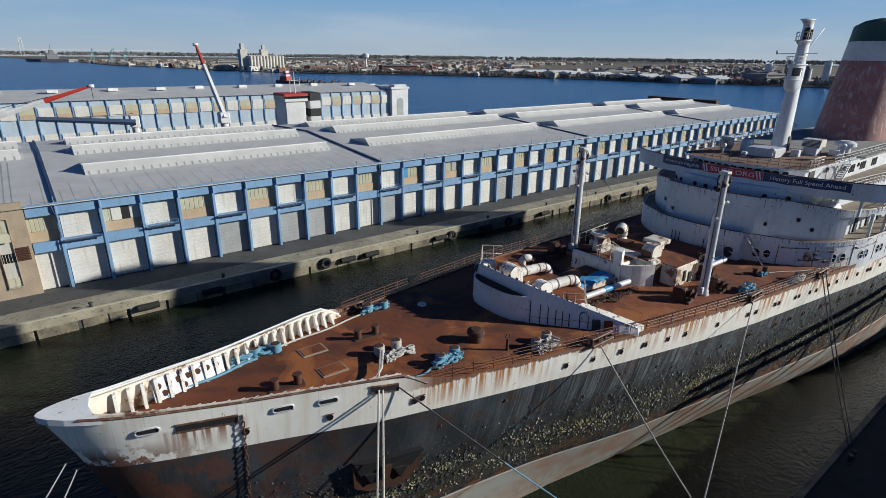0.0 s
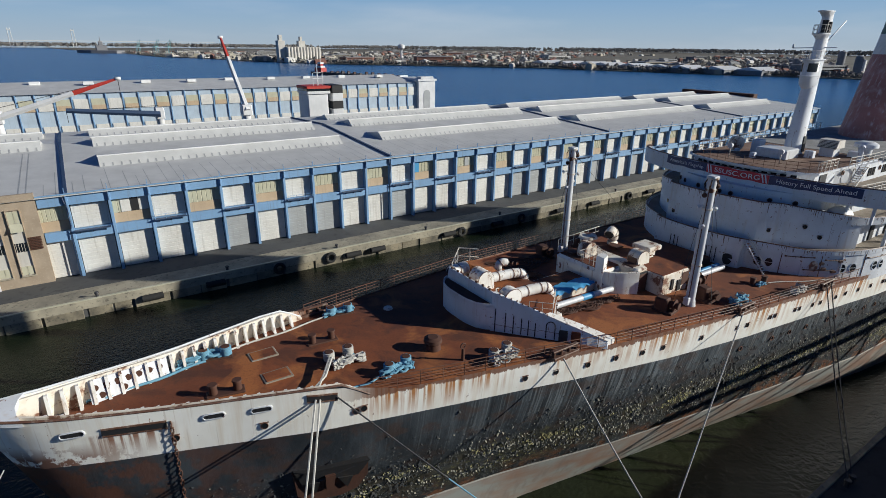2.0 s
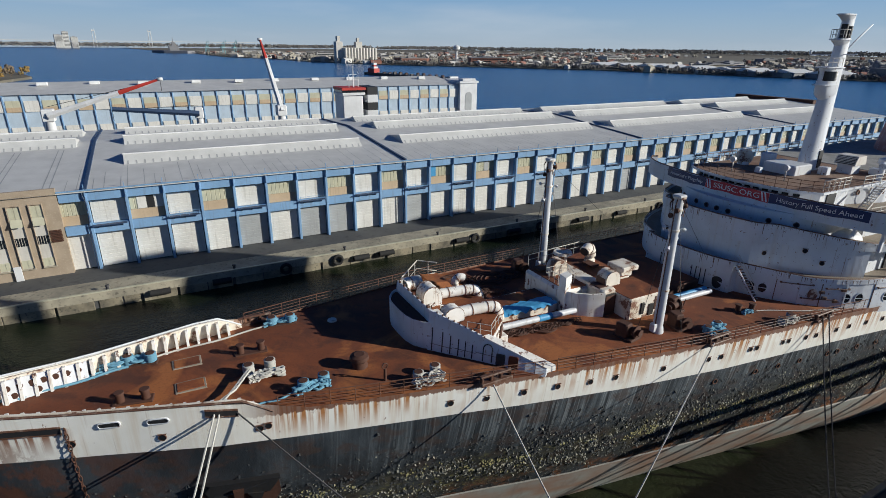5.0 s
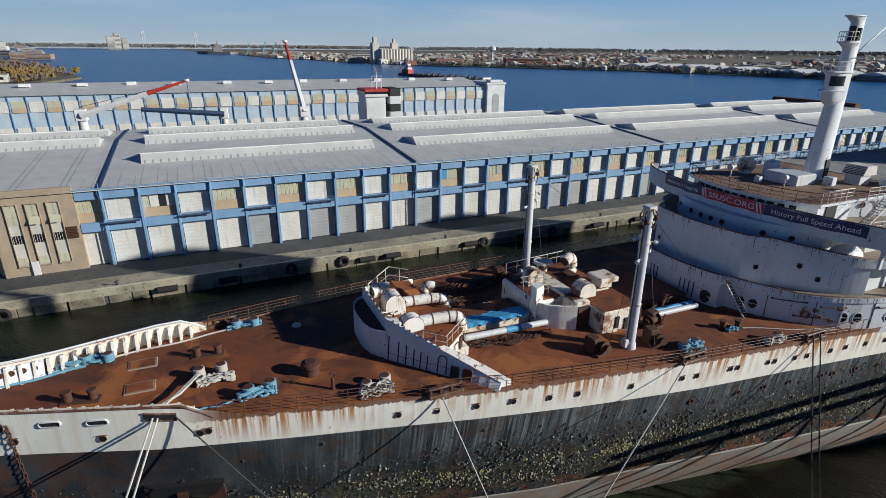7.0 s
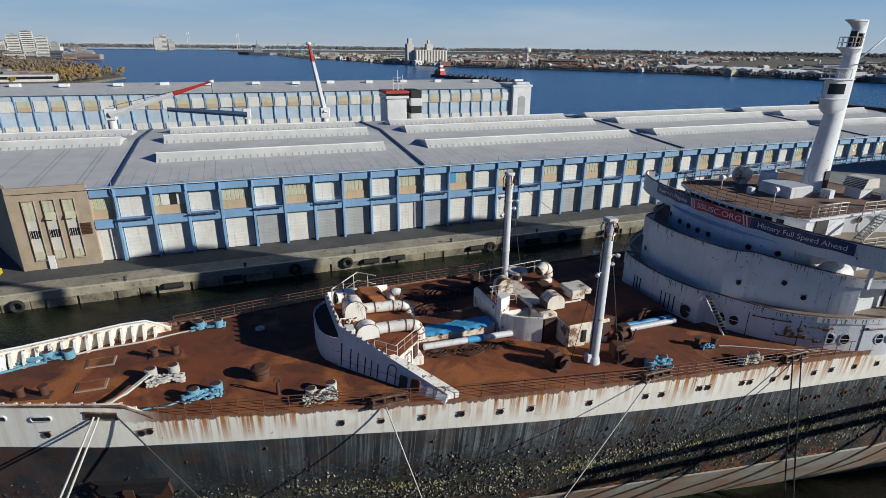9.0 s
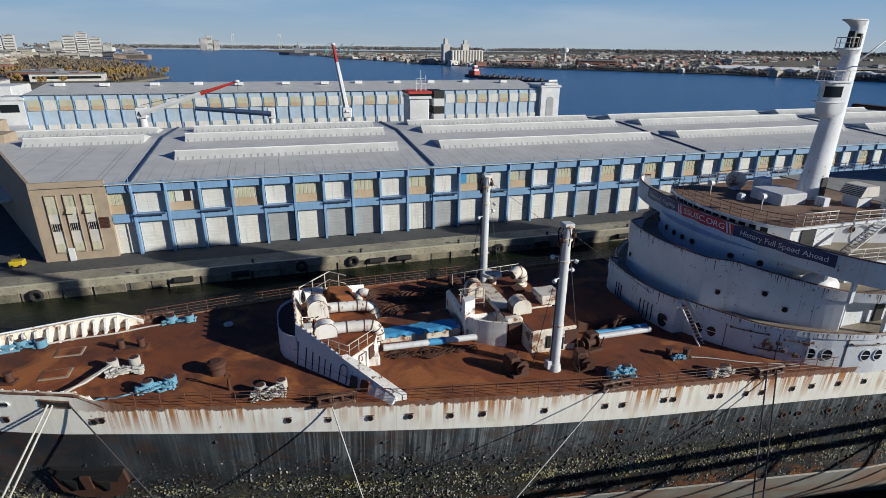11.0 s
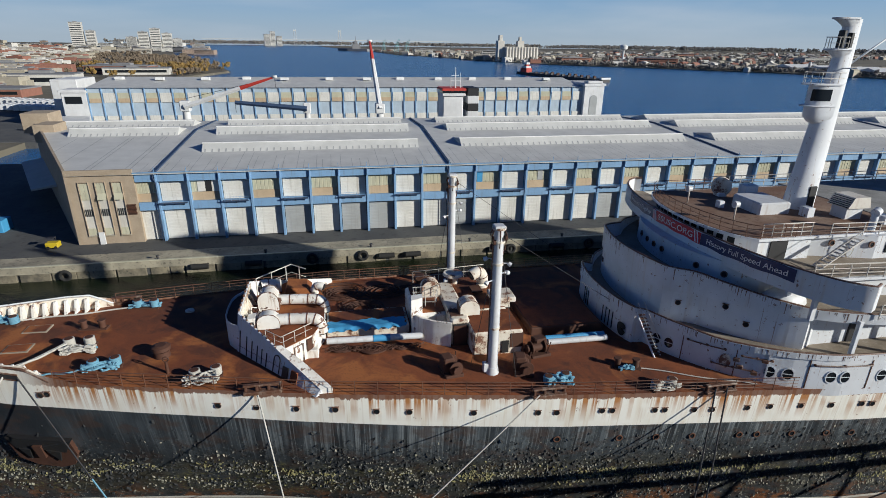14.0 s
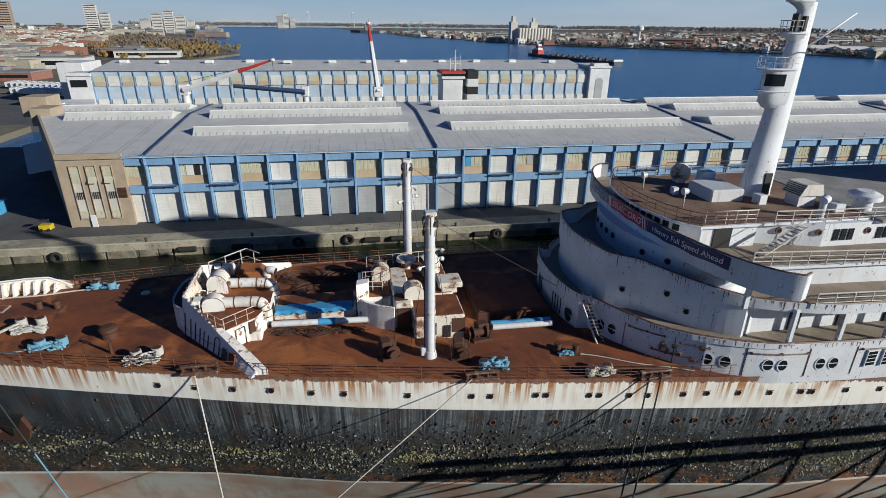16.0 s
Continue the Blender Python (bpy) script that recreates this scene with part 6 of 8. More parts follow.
railing("house_railing", [(-17.0, -5.35, 20.65), (-15.75, -6.65, 20.65), (-13.6, -4.8, 20.65)], 0.95, 2, "whiterail", vh, 1.0)
railing("house_railing", [(-18.6, 3.0, 20.65), (-15.8, 5.9, 20.65), (-14.4, 4.6, 20.65)], 1.6, 2, "whiterail", vh, 1.7, 0.045)


def cowl(points, r, label, material="duct", flat=1.0, bands=3):
    """A bent duct with a rounded hood and dark joint bands."""
    t = thing("ventilator", label, "ventilator")
    pts = [Vector(p) for p in points]
    dense = []
    for i in range(len(pts) - 1):
        for k in range(4):
            dense.append(pts[i].lerp(pts[i + 1], k / 4))
    dense.append(pts[-1])
    for _ in range(2):
        dense = [dense[0]] + [(dense[i - 1] + dense[i] * 2 + dense[i + 1]) / 4 for i in range(1, len(dense) - 1)] + [dense[-1]]
    part("duct", Shape().pipe(dense, r, 14), material, t)
    for k in range(1, bands + 1):
        i = int(len(dense) * k / (bands + 1))
        d = (dense[min(i + 1, len(dense) - 1)] - dense[i - 1]).normalized()
        part("joint_band", Shape().cyl(dense[i] - d * 0.04, dense[i] + d * 0.04, r + 0.03, n=14), "rail", t)
    d = (dense[-1] - dense[-2]).normalized()
    part("mouth", Shape().cyl(dense[-1] - d * 0.02, dense[-1] + d * 0.12, r * 0.8, n=14), "dark", t)
    return t


def box_hood(x, y0, y1, h, turn, label, zf=20.62, paint="duct"):
    """A rounded sheet-metal hood, open to the duct behind it."""
    t = thing("ventilator", label, "ventilator")
    prof = [(-0.85, 0.0), (-0.85, 0.55 * h), (-0.72, 0.78 * h), (-0.4, 0.95 * h), (0.05, h), (0.45, 0.92 * h), (0.75, 0.68 * h), (0.85, 0.4 * h), (0.85, 0.0)]
    ringsp = [[(x + a, y, zf + b) for a, b in prof] for y in (y0, y0 + 0.06, y1 - 0.06, y1)]
    hs = Shape().rings(ringsp, False).add(ringsp[0], [tuple(range(9))]).add(ringsp[-1], [tuple(range(9))])
    part("hood", hs, paint, t)
    for y in (y0 + 0.03, y1 - 0.03):
        part("seam", Shape().pipe([(x + a * 1.01, y, zf + b * 1.01) for a, b in prof], 0.035, 5), "cap", t)
    part("louvre", Shape().block((x + turn * 0.84, y0 + 0.15, zf + 0.08), (x + turn * 0.9, y1 - 0.15, zf + 0.55 * h), 0.01), "rail", t)
    return t


box_hood(-17.3, -0.3, 1.2, 1.75, 1, "large rounded white sheet-metal ventilator hood")
box_hood(-17.0, -3.5, -2.5, 1.25, -1, "smaller rounded white ventilator hood")
cowl([(-16.6, 0.5, 21.25), (-15.2, 0.4, 21.25), (-13.6, 0.2, 21.25), (-13.0, 0.1, 21.15), (-12.7, 0.05, 20.7), (-12.65, 0.0, 20.1)], 0.44, "white ribbed duct bent down over the house edge", bands=5)
cowl([(-16.3, -3.0, 21.15), (-15.0, -3.1, 21.2), (-13.6, -3.3, 21.2), (-13.2, -3.4, 21.1), (-12.95, -3.45, 20.7), (-12.9, -3.5, 20.0)], 0.46, "long white ribbed duct bent down over the house edge", bands=5)
cowl([(-16.6, 3.6, 21.2), (-17.3, 3.6, 21.2), (-18.0, 3.5, 21.25), (-18.3, 3.4, 21.25)], 0.62, "short fat white drum ventilator lying on the roof", bands=1)
cowl([(-13.6, 2.6, 20.6), (-13.6, 2.6, 21.2), (-13.2, 2.5, 21.45), (-12.8, 2.4, 21.3)], 0.36, "small white cowl ventilator at the house edge", bands=1)
fan = thing("fan_box", "angular white fan casing broken open by rust", "ventilator")
part("casing", Shape().block((-18.6, -3.4, 20.62), (-17.95, -2.4, 21.6), 0.05).block((-18.5, -2.3, 20.62), (-18.0, -1.5, 21.2), 0.05), "duct", fan)
part("opening", Shape().block((-18.35, -3.45, 20.8), (-18.1, -3.38, 21.3), 0.02), "dark", fan)
hatch_lid = Shape().add([(-16.3, 2.2, 20.62), (-13.9, 2.2, 20.62), (-13.9, 5.0, 20.62), (-16.3, 5.0, 20.62), (-16.0, 2.6, 21.35), (-14.3, 2.6, 21.15), (-14.3, 4.7, 21.15), (-16.0, 4.7, 21.35)],
                        [(0, 3, 2, 1), (4, 5, 6, 7), (0, 1, 5, 4), (1, 2, 6, 5), (2, 3, 7, 6), (3, 0, 4, 7)])
solid("deck_box", hatch_lid, "deck", "low rust-red skylight casing with sloping sides", "skylight")
junk = random.Random(17)
for k in range(9):
    p = (-18.7 + 0.22 * k, -1.9 + 1.7 * junk.random(), 20.63)
    solid("scrap_pipe", Shape().pipe([p, (p[0] + 0.1, p[1] + 0.2, p[2] + 0.3 + 0.5 * junk.random()), (p[0] + 0.5, p[1] + 0.4 * junk.random(), p[2] + 0.55)], 0.06, 6), "machine" if k % 3 else "duct", "bent rusty pipe end on the house roof", "pipe", "scrap pipes")

# hatch house between the king posts
hh = part("hatch_house", Shape().block((-5.3, -2.6, 17.8), (-2.4, 3.4, 20.4), 0.25), "duct", ship, "rust-eaten cream ventilator house between the king posts")
part("curved_front", Shape().wall([(-5.2, -2.4), (-4.6, -3.4), (-3.6, -4.1), (-2.4, -4.6)], 17.9, 20.5, 0.2), "duct", hh)
part("high_fin", Shape().prism([(-5.5, -2.9), (-4.5, -2.5), (-4.4, -1.7), (-5.4, -1.9)], 18.0, 21.9), "duct", hh)
part("mid_block", Shape().block((-2.4, -4.4, 17.8), (-0.8, 3.2, 20.6), 0.15), "cream", hh)
part("front_block", Shape().block((-0.9, -6.2, 17.7), (3.3, -2.4, 20.2), 0.14), "cream", hh)
part("rear_block", Shape().block((-0.8, -2.4, 17.7), (3.0, 4.6, 20.3), 0.14), "cream", hh)
part("dark_recess", Shape().box((-2.2, -4.6, 18.2), (-1.0, -4.38, 20.2)), "dark", hh)
part("rusty_roof", Shape().box((-0.7, -6.0, 20.2), (3.1, -2.5, 20.23)).box((-5.0, -2.4, 20.4), (-2.6, 3.2, 20.43)).box((-0.7, -2.3, 20.3), (2.9, 4.5, 20.33)), "deck", hh)
part("door_leaf", Shape().block((0.5, -6.3, 18.5), (0.9, -6.18, 19.6), 0.02), "dark", hh)
part("door_leaf", Shape().block((1.5, -6.3, 18.2), (2.1, -6.18, 19.3), 0.02), "dark", hh)
railing("house_railing", [(-4.9, -2.3, 20.45), (-4.9, 0.6, 20.45), (-2.6, 0.6, 20.45)], 1.0, 2, "whiterail", hh, 0.8)
railing("house_railing", [(-4.4, 4.0, 20.4), (2.8, 4.8, 20.35)], 1.1, 2, "whiterail", hh, 1.3)
box_hood(-3.2, 0.6, 1.7, 1.5, 1, "arched rust-spotted box ventilator hood", 20.42, "cream")
box_hood(-0.6, -3.7, -2.4, 1.35, -1, "broad arched cream ventilator hood streaked with rust", 20.5, "cream")
cowl([(2.0, 2.2, 20.3), (2.0, 2.2, 21.5), (1.5, 2.0, 22.0), (0.8, 1.8, 21.7)], 0.55, "tall rust-spotted cowl ventilator", "cream", bands=2)
mv = thing("ventilator", "low rusty mushroom ventilator on the hatch house", "ventilator")
part("trunk", Shape().cyl((-0.6, 3.4, 20.3), (-0.6, 3.4, 21.2), 0.5, n=14), "cream", mv)
part("hood", Shape().cyl((-0.6, 3.4, 21.2), (-0.6, 3.4, 21.45), 1.0, 0.9, 16), "cream", mv)
ch = thing("ventilator", "square rusty box ventilator with a flat lid", "ventilator")
part("trunk", Shape().block((2.0, -2.2, 20.2), (3.4, -0.8, 20.9), 0.05), "cream", ch)
part("hood", Shape().block((1.7, -2.6, 20.9), (3.8, -0.5, 21.35), 0.08), "cream", ch)

# cargo hatch with blue tarpaulin, pipes and coils
z = on_deck(-9, -1)
ht = thing("cargo_hatch", "low rusty cargo hatch half covered by a blue tarpaulin", "hatch")
part("coaming", Shape().block((-12.6, -2.2, z - 0.1), (-5.6, 1.2, z + 0.75), 0.08), "cream", ht)
part("cover", Shape().box((-12.4, -2.0, z + 0.75), (-5.8, 1.0, z + 0.8)), "deck", ht)
nx, ny = 26, 9
tp = Shape()
rows = []
for j in range(ny):
    row = []
    for i in range(nx):
        x = -12.5 + 6.6 * i / (nx - 1) + 0.1 * math.sin(j * 1.7)
        y = -2.3 + 1.35 * j / (ny - 1) + 0.05 * math.sin(i * 0.9 + j * 0.3) + (0.07 * math.sin(i * 1.9) if j in (0, ny - 1) else 0)
        h = 0.88 + 0.028 * math.sin(i * 1.4 + j * 0.9) + 0.025 * math.sin(j * 2.3 - i * 0.8) + 0.012 * math.sin(i * 3.1)
        if j == 0:
            h -= 0.18 + 0.12 * math.sin(i * 1.7)
        row.append((x, y - (0.1 if j == 0 else 0), z + h))
    rows.append(row)
tp.rings(rows)
tp.rings([[(p[0], p[1], p[2] - 0.03) for p in r] for r in rows])
solid("tarpaulin", tp, "tarp", "crumpled bright blue tarpaulin over the hatch edge", "tarpaulin")
z2 = on_deck(-9, -3.6)
pp = thing("steel_pipe", "long silver steel pipe lying along the deck", "pipe")
part("tube", Shape().cyl((-12.6, -3.6, z2 + 0.55), (-4.7, -3.5, z2 + 0.28), 0.27, n=14), "silver", pp)
part("blue_wrap", Shape().cyl((-8.8, -3.55, z2 + 0.42), (-7.4, -3.53, z2 + 0.38), 0.3, n=14), "tarp", pp)
for k, dy in enumerate((-5.2, -4.6)):
    zz = on_deck(8, dy)
    solid("steel_pipe", Shape().cyl((6.0, dy, zz + 0.3), (11.4, dy - 0.1, zz + 0.3), 0.26, n=14), "silver" if k == 0 else "tarp", "straight pipe lying on the deck beside its twin", "pipe", "deck pipes")
hk = thing("cargo_hatch", "dark low cargo hatch in the shade of the bridge", "hatch")
zz = on_deck(8, 0)
part("coaming", Shape().block((5.0, -3.6, zz - 0.15), (11.8, 4.2, zz + 0.8), 0.08), "machine", hk)
part("cover", Shape().box((5.2, -3.4, zz + 0.8), (11.6, 4.0, zz + 0.85)), "deck", hk)


def coil(cx, cy, r0, r1, turns, r, material, name, label, category, group=""):
    pts = []
    for i in range(int(turns * 18)):
        t = i / 18 * 2 * math.pi
        q = r0 + (r1 - r0) * i / (turns * 18)
        pts.append((cx + q * math.cos(t) * 1.25 + 0.08 * math.sin(t * 3.1), cy + q * math.sin(t), on_deck(cx, cy) + r + 0.05 + 0.04 * math.sin(t * 1.7)))
    return solid(name, Shape().pipe(pts, r, 5), material, label, category, group)


for cx, cy, a, b, n in ((-9.4, 2.6, 0.5, 1.7, 5), (-11.2, 5.9, 0.5, 1.5, 4), (-7.2, 6.4, 0.4, 1.8, 4), (-4.8, 6.6, 0.4, 1.2, 4), (-9.0, -4.6, 0.2, 0.9, 4), (-11.6, -4.3, 0.2, 0.7, 4), (-6.6, -4.4, 0.2, 0.6, 3)):
    coil(cx, cy, a, b, n, 0.07, "machine", "wire_coil", "loose coil of rusty wire rope on the deck", "coil", "wire coils")


def bollards(x, y, turn, rope=None, label=""):
    """A pair of bitts on one bed plate."""
    m = pose(x, y, on_deck(x, y), 0, 0, turn)
    t = thing("mooring_bitts", label or "pair of rusty mooring bitts on the foredeck", "bollard", "mooring bitts", at=m)
    part("bed_plate", Shape().block((-1.15, -0.4, -0.12), (1.15, 0.4, 0.1), 0.04), "machine", t)
    for dx in (-0.72, 0.72):
        b = part("bitt", Shape().cyl((dx, 0, 0.05), (dx, 0, 0.68), 0.27, 0.25, 14).cyl((dx, 0, 0.68), (dx, 0, 0.78), 0.32, 0.29, 14), "machine", t)
        if rope:
            for k in range(5):
                part("rope_turn", Shape().pipe([(dx + 0.33 * math.cos(a), 0.33 * math.sin(a), 0.2 + k * 0.12) for a in [2 * math.pi * i / 14 for i in range(15)]], 0.075, 5), rope, b)
    return t


bollards(-31.6, 1.25, -4)
bollards(-39.2, -1.8, -10)
bollards(-31.5, -1.6, 0, "rope", "mooring bitts wrapped in pale rope")
bollards(-28.6, -4.9, 8, "bluerope", "mooring bitts wrapped in blue rope")
bollards(-21.2, -7.0, 10, "rope", "mooring bitts wrapped in pale rope")
bollards(-28.6, 4.9, -6, "bluerope", "mooring bitts wrapped in blue rope")
bollards(-38.8, 2.9, -12, "bluerope", "mooring bitts wrapped in blue rope")
bollards(11.2, -9.2, -18, None)
bollards(12.6, -12.3, 6, "rope", "mooring bitts wrapped in pale rope")
bollards(4.6, -10.6, 6, "bluerope", "mooring bitts wrapped in blue rope")


def rope_heap(x, y, sx, sy, material, label, n=7, r=0.085, seed=1):
    q = random.Random(seed)
    t = thing("rope_heap", label, "rope", "rope heaps")
    z = on_deck(x, y)
    for k in range(n):
        pts = []
        a0, c0 = q.uniform(0, 6), q.uniform(0.4, 1.0)
        for i in range(22):
            u = i / 21 * 2 - 1
            pts.append((x + u * sx + q.uniform(-0.05, 0.05), y + c0 * sy * math.sin(a0 + u * q.uniform(2.5, 4.5)), z + r + 0.05 * k + 0.12 * (1 - u * u) * q.random()))
        part("strand", Shape().pipe(pts, r, 5), material, t)
    return t


rope_heap(-31.2, -2.7, 1.2, 0.35, "rope", "heap of pale mooring rope beside the bitts", 10, seed=3)
rope_heap(-30.9, -2.4, 0.8, 0.25, "bluerope", "loose blue mooring rope on the deck", 4, seed=4)
rope_heap(-28.8, -5.2, 1.2, 0.4, "bluerope", "crumpled blue mooring rope heap", 9, seed=5)
rope_heap(-21.4, -7.7, 1.15, 0.5, "rope", "tangled pale net-like rope heap by the rail", 12, 0.07, seed=6)
rope_heap(-28.7, 4.9, 1.3, 0.3, "bluerope", "blue mooring rope coiled over the bitts", 7, seed=7)
rope_heap(-39.6, 2.9, 1.6, 0.35, "bluerope", "blue mooring rope heap along the bulwark", 9, seed=8)
rope_heap(4.8, -10.7, 1.0, 0.7, "bluerope", "big tangled blue rope heap at the rail", 12, 0.1, seed=9)
rope_heap(12.7, -12.5, 1.1, 0.4, "rope", "tangled pale rope heap at the rail", 10, 0.07, seed=10)
rope_heap(11.0, -9.6, 0.6, 0.4, "bluerope", "short blue rope beside the bitts", 4, seed=11)


def line_on_deck(a, b, r, material, label, sag=0.0):
    pts = []
    for i in range(13):
        u = i / 12
        x, y = a[0] + (b[0] - a[0]) * u, a[1] + (b[1] - a[1]) * u + 0.12 * math.sin(u * 9)
        pts.append((x, y, on_deck(x, y) + r + 0.02))
    return solid("deck_rope", Shape().pipe(pts, r, 6), material, label, "rope", "deck ropes")


line_on_deck((-46.5, 1.4), (-39.8, 2.7), 0.09, "bluerope", "blue rope running along the bow bulwark")
line_on_deck((-45.5, 1.2), (-39.5, 2.5), 0.09, "bluerope", "blue rope running along the bow bulwark")
line_on_deck((-38.0, 3.2), (-29.6, 4.8), 0.07, "rope", "pale rope stretched across the foredeck")
line_on_deck((-32.6, -7.2 + 1.6), (-29.6, -5.2), 0.07, "bluerope", "blue rope leading to the bitts")
line_on_deck((11.9, -9.6), (20.5, -12.9), 0.05, "rope", "thin pale rope stretched to the deckhouse")
for dy in (0.0, 0.25):
    solid("mooring_rope", Shape().pipe([(-32.2, -1.8 - dy, 20.0), (-33.4, -3.6 - dy, 19.95), (-34.6 - dy * 2, -5.3, 20.0)], 0.085, 6), "rope", "pale mooring rope from the bitts to the fairlead", "rope", "mooring ropes")

# mushroom ventilators, small posts and flush hatches
cap = thing("capstan_base", "broad rusty mushroom ventilator base on the foredeck", "ventilator", at=pose(-25.0, -3.8, on_deck(-25, -3.8)))
part("base", Shape().cyl((0, 0, -0.1), (0, 0, 0.45), 0.62, 0.55, 18), "machine", cap)
part("head", Shape().cyl((0, 0, 0.45), (0, 0, 0.6), 0.5, 0.7, 18).cyl((0, 0, 0.6), (0, 0, 0.85), 0.7, 0.66, 18).cyl((0, 0, 0.85), (0, 0, 0.98), 0.66, 0.38, 18), "machine", cap)
hv = thing("hand_wheel_post", "small rusty valve post with a hand wheel", "valve", at=pose(-24.0, -6.2, on_deck(-24, -6.2)))
part("post", Shape().cyl((0, 0, -0.05), (0, 0, 0.95), 0.13, 0.1, 10), "machine", hv)
part("hand_wheel", Shape().pipe([(0.2 * math.cos(a), 0, 1.15 + 0.2 * math.sin(a)) for a in [2 * math.pi * i / 14 for i in range(15)]], 0.05, 5).cyl((-0.2, 0, 1.15), (0.2, 0, 1.15), 0.035, n=5), "machine", hv)
for x, y in ((-35.9, 1.55), (-35.9, -1.55)):
    z = on_deck(x, y)
    fh = thing("deck_hatch", "flush rectangular hatch with a rusty worn rim", "hatch", "flush hatches")
    part("frame", Shape().block((x - 0.95, y - 0.65, z - 0.05), (x + 0.95, y + 0.65, z + 0.07), 0.03), "olddeck", fh)
    part("lid", Shape().block((x - 0.82, y - 0.52, z + 0.05), (x + 0.82, y + 0.52, z + 0.1), 0.02), "deck", fh)
z = on_deck(-24.7, 3.7)
solid("deck_plug", Shape().cyl((-24.7, 3.7, z - 0.05), (-24.7, 3.7, z + 0.12), 0.42, 0.36, 16), "cream", "round pale deck plug in the shaded deck", "plug")


def winch(x, y, turn, label):
    t = thing("cargo_winch", label, "winch", "cargo winches", at=pose(x, y, on_deck(x, y), 0, 0, turn))
    part("bed", Shape().block((-0.9, -0.75, -0.1), (0.9, 0.75, 0.2), 0.05), "machine", t)
    part("motor", Shape().block((-0.35, -0.2, 0.2), (0.75, 0.7, 1.35), 0.1), "machine", t)
    part("drum", Shape().cyl((-0.7, -0.15, 0.7), (0.35, -0.15, 0.7), 0.34, n=14), "machine", t)
    for dx in (-0.75, 0.4):
        part("flange", Shape().cyl((dx - 0.05, -0.15, 0.7), (dx + 0.05, -0.15, 0.7), 0.55, n=16), "machine", t)
    part("warping_head", Shape().cyl((-0.8, -0.15, 0.7), (-1.15, -0.15, 0.7), 0.24, 0.34, 12), "machine", t)
    part("brake_lever", Shape().cyl((0.6, -0.55, 0.2), (0.75, -0.7, 1.25), 0.05, n=6), "machine", t)
    return t


winch(-3.2, -8.3, 100, "rusted cargo winch standing on the deck by the king post")
winch(2.5, -8.8, 80, "rusted cargo winch standing on the deck by the king post")
winch(4.6, -6.4, 10, "rusted cargo winch beside the hatch house")
winch(-3.0, 7.2, 80, "rusted cargo winch on the shaded side of the deck")
winch(3.0, 7.4, 80, "rusted cargo winch on the shaded side of the deck")


def roller(x, side, label):
    t = thing("roller_fairlead", label, "fairlead", "roller fairleads", at=pose(x, YC + side * (deck_half(x) - 0.1), deck_z(x) + 0.12))
    part("bed", Shape().block((-1.3, -0.3, -0.1), (1.3, 0.3, 0.12), 0.04), "cap", t)
    part("frame", Shape().block((-1.3, -0.16, 0.5), (1.3, 0.16, 0.62), 0.04), "cap", t)
    for dx in (-1.15, -0.4, 0.4, 1.15):
        part("roller", Shape().cyl((dx, 0, 0.12), (dx, 0, 0.52), 0.14, n=10), "machine", t)
    return t


for x in (-17.0, 3.4, 16.8):
    roller(x, -1, "rusty steel roller fairlead at the deck edge")
roller(-30.5, 1, "rusty steel roller fairlead at the deck edge")

# mooring lines to the near pier
NEAR_Y = -20.4
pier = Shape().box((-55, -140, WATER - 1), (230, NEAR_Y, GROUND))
solid("near_pier", pier, "darkground", "asphalt deck of the near pier, darkened in colour for shade", "ground", kind="structure")
kerb = Shape().block((-55, NEAR_Y - 0.4, GROUND - 0.5), (230, NEAR_Y + 0.15, GROUND + 0.25), 0.04)
solid("near_kerb", kerb, "quay", "worn concrete kerb along the near pier", "kerb", kind="structure")
LINES = [((-34.9, -5.95, 20.0), -45.5, "rope", 0.065), ((-34.6, -5.95, 20.0), -44.6, "rope", 0.065), ((-33.7, -6.2, 19.95), -15.8, "bluerope", 0.05),
         ((-17.4, -9.4, 19.1), -12.6, "rope", 0.055), ((2.6, -12.3, 18.2), -24.6, "rope", 0.055), ((16.2, -13.5, 17.9), 9.6, "cable", 0.06), ((17.2, -13.5, 17.9), 10.6, "cable", 0.06)]
for a, ex, m, r in LINES:
    b = Vector((ex, -21.6, GROUND + 0.5))
    a = Vector(a)
    pts = [a.lerp(b, i / 20) - Vector((0, 0, 0.5 * math.sin(math.pi * i / 20))) for i in range(21)]
    if m == "bluerope":
        two = thing("mooring_line", "mooring line, dark wire above and blue rope below", "rope", "mooring lines")
        part("wire_leader", Shape().pipe(pts[:7], r, 6), "cable", two)
        part("rope_tail", Shape().pipe(pts[6:], r, 6), m, two)
    else:
        solid("mooring_line", Shape().pipe(pts, r, 6), m, "taut mooring line from the hull down to the pier", "rope", "mooring lines")
    bo = thing("pier_bollard", "squat iron bollard on the near pier", "bollard", "pier bollards")
    part("post", Shape().cyl((ex, -21.6, GROUND), (ex, -21.6, GROUND + 0.6), 0.22, 0.2, 12), "cable", bo)
    part("head", Shape().cyl((ex, -21.6, GROUND + 0.6), (ex, -21.6, GROUND + 0.8), 0.32, 0.28, 12), "cable", bo)
for a, b in (((-51.0, -0.5, 19.0), (-75, -14, -1.9)), ((-50.6, -0.8, 18.6), (-70, -16, -1.9))):
    a, b = Vector(a), Vector(b)
    solid("mooring_line", Shape().pipe([a.lerp(b, i / 16) - Vector((0, 0, 1.2 * math.sin(math.pi * i / 16))) for i in range(17)], 0.035, 5), "rope", "thin mooring line leading forward from the bow", "rope", "mooring lines")
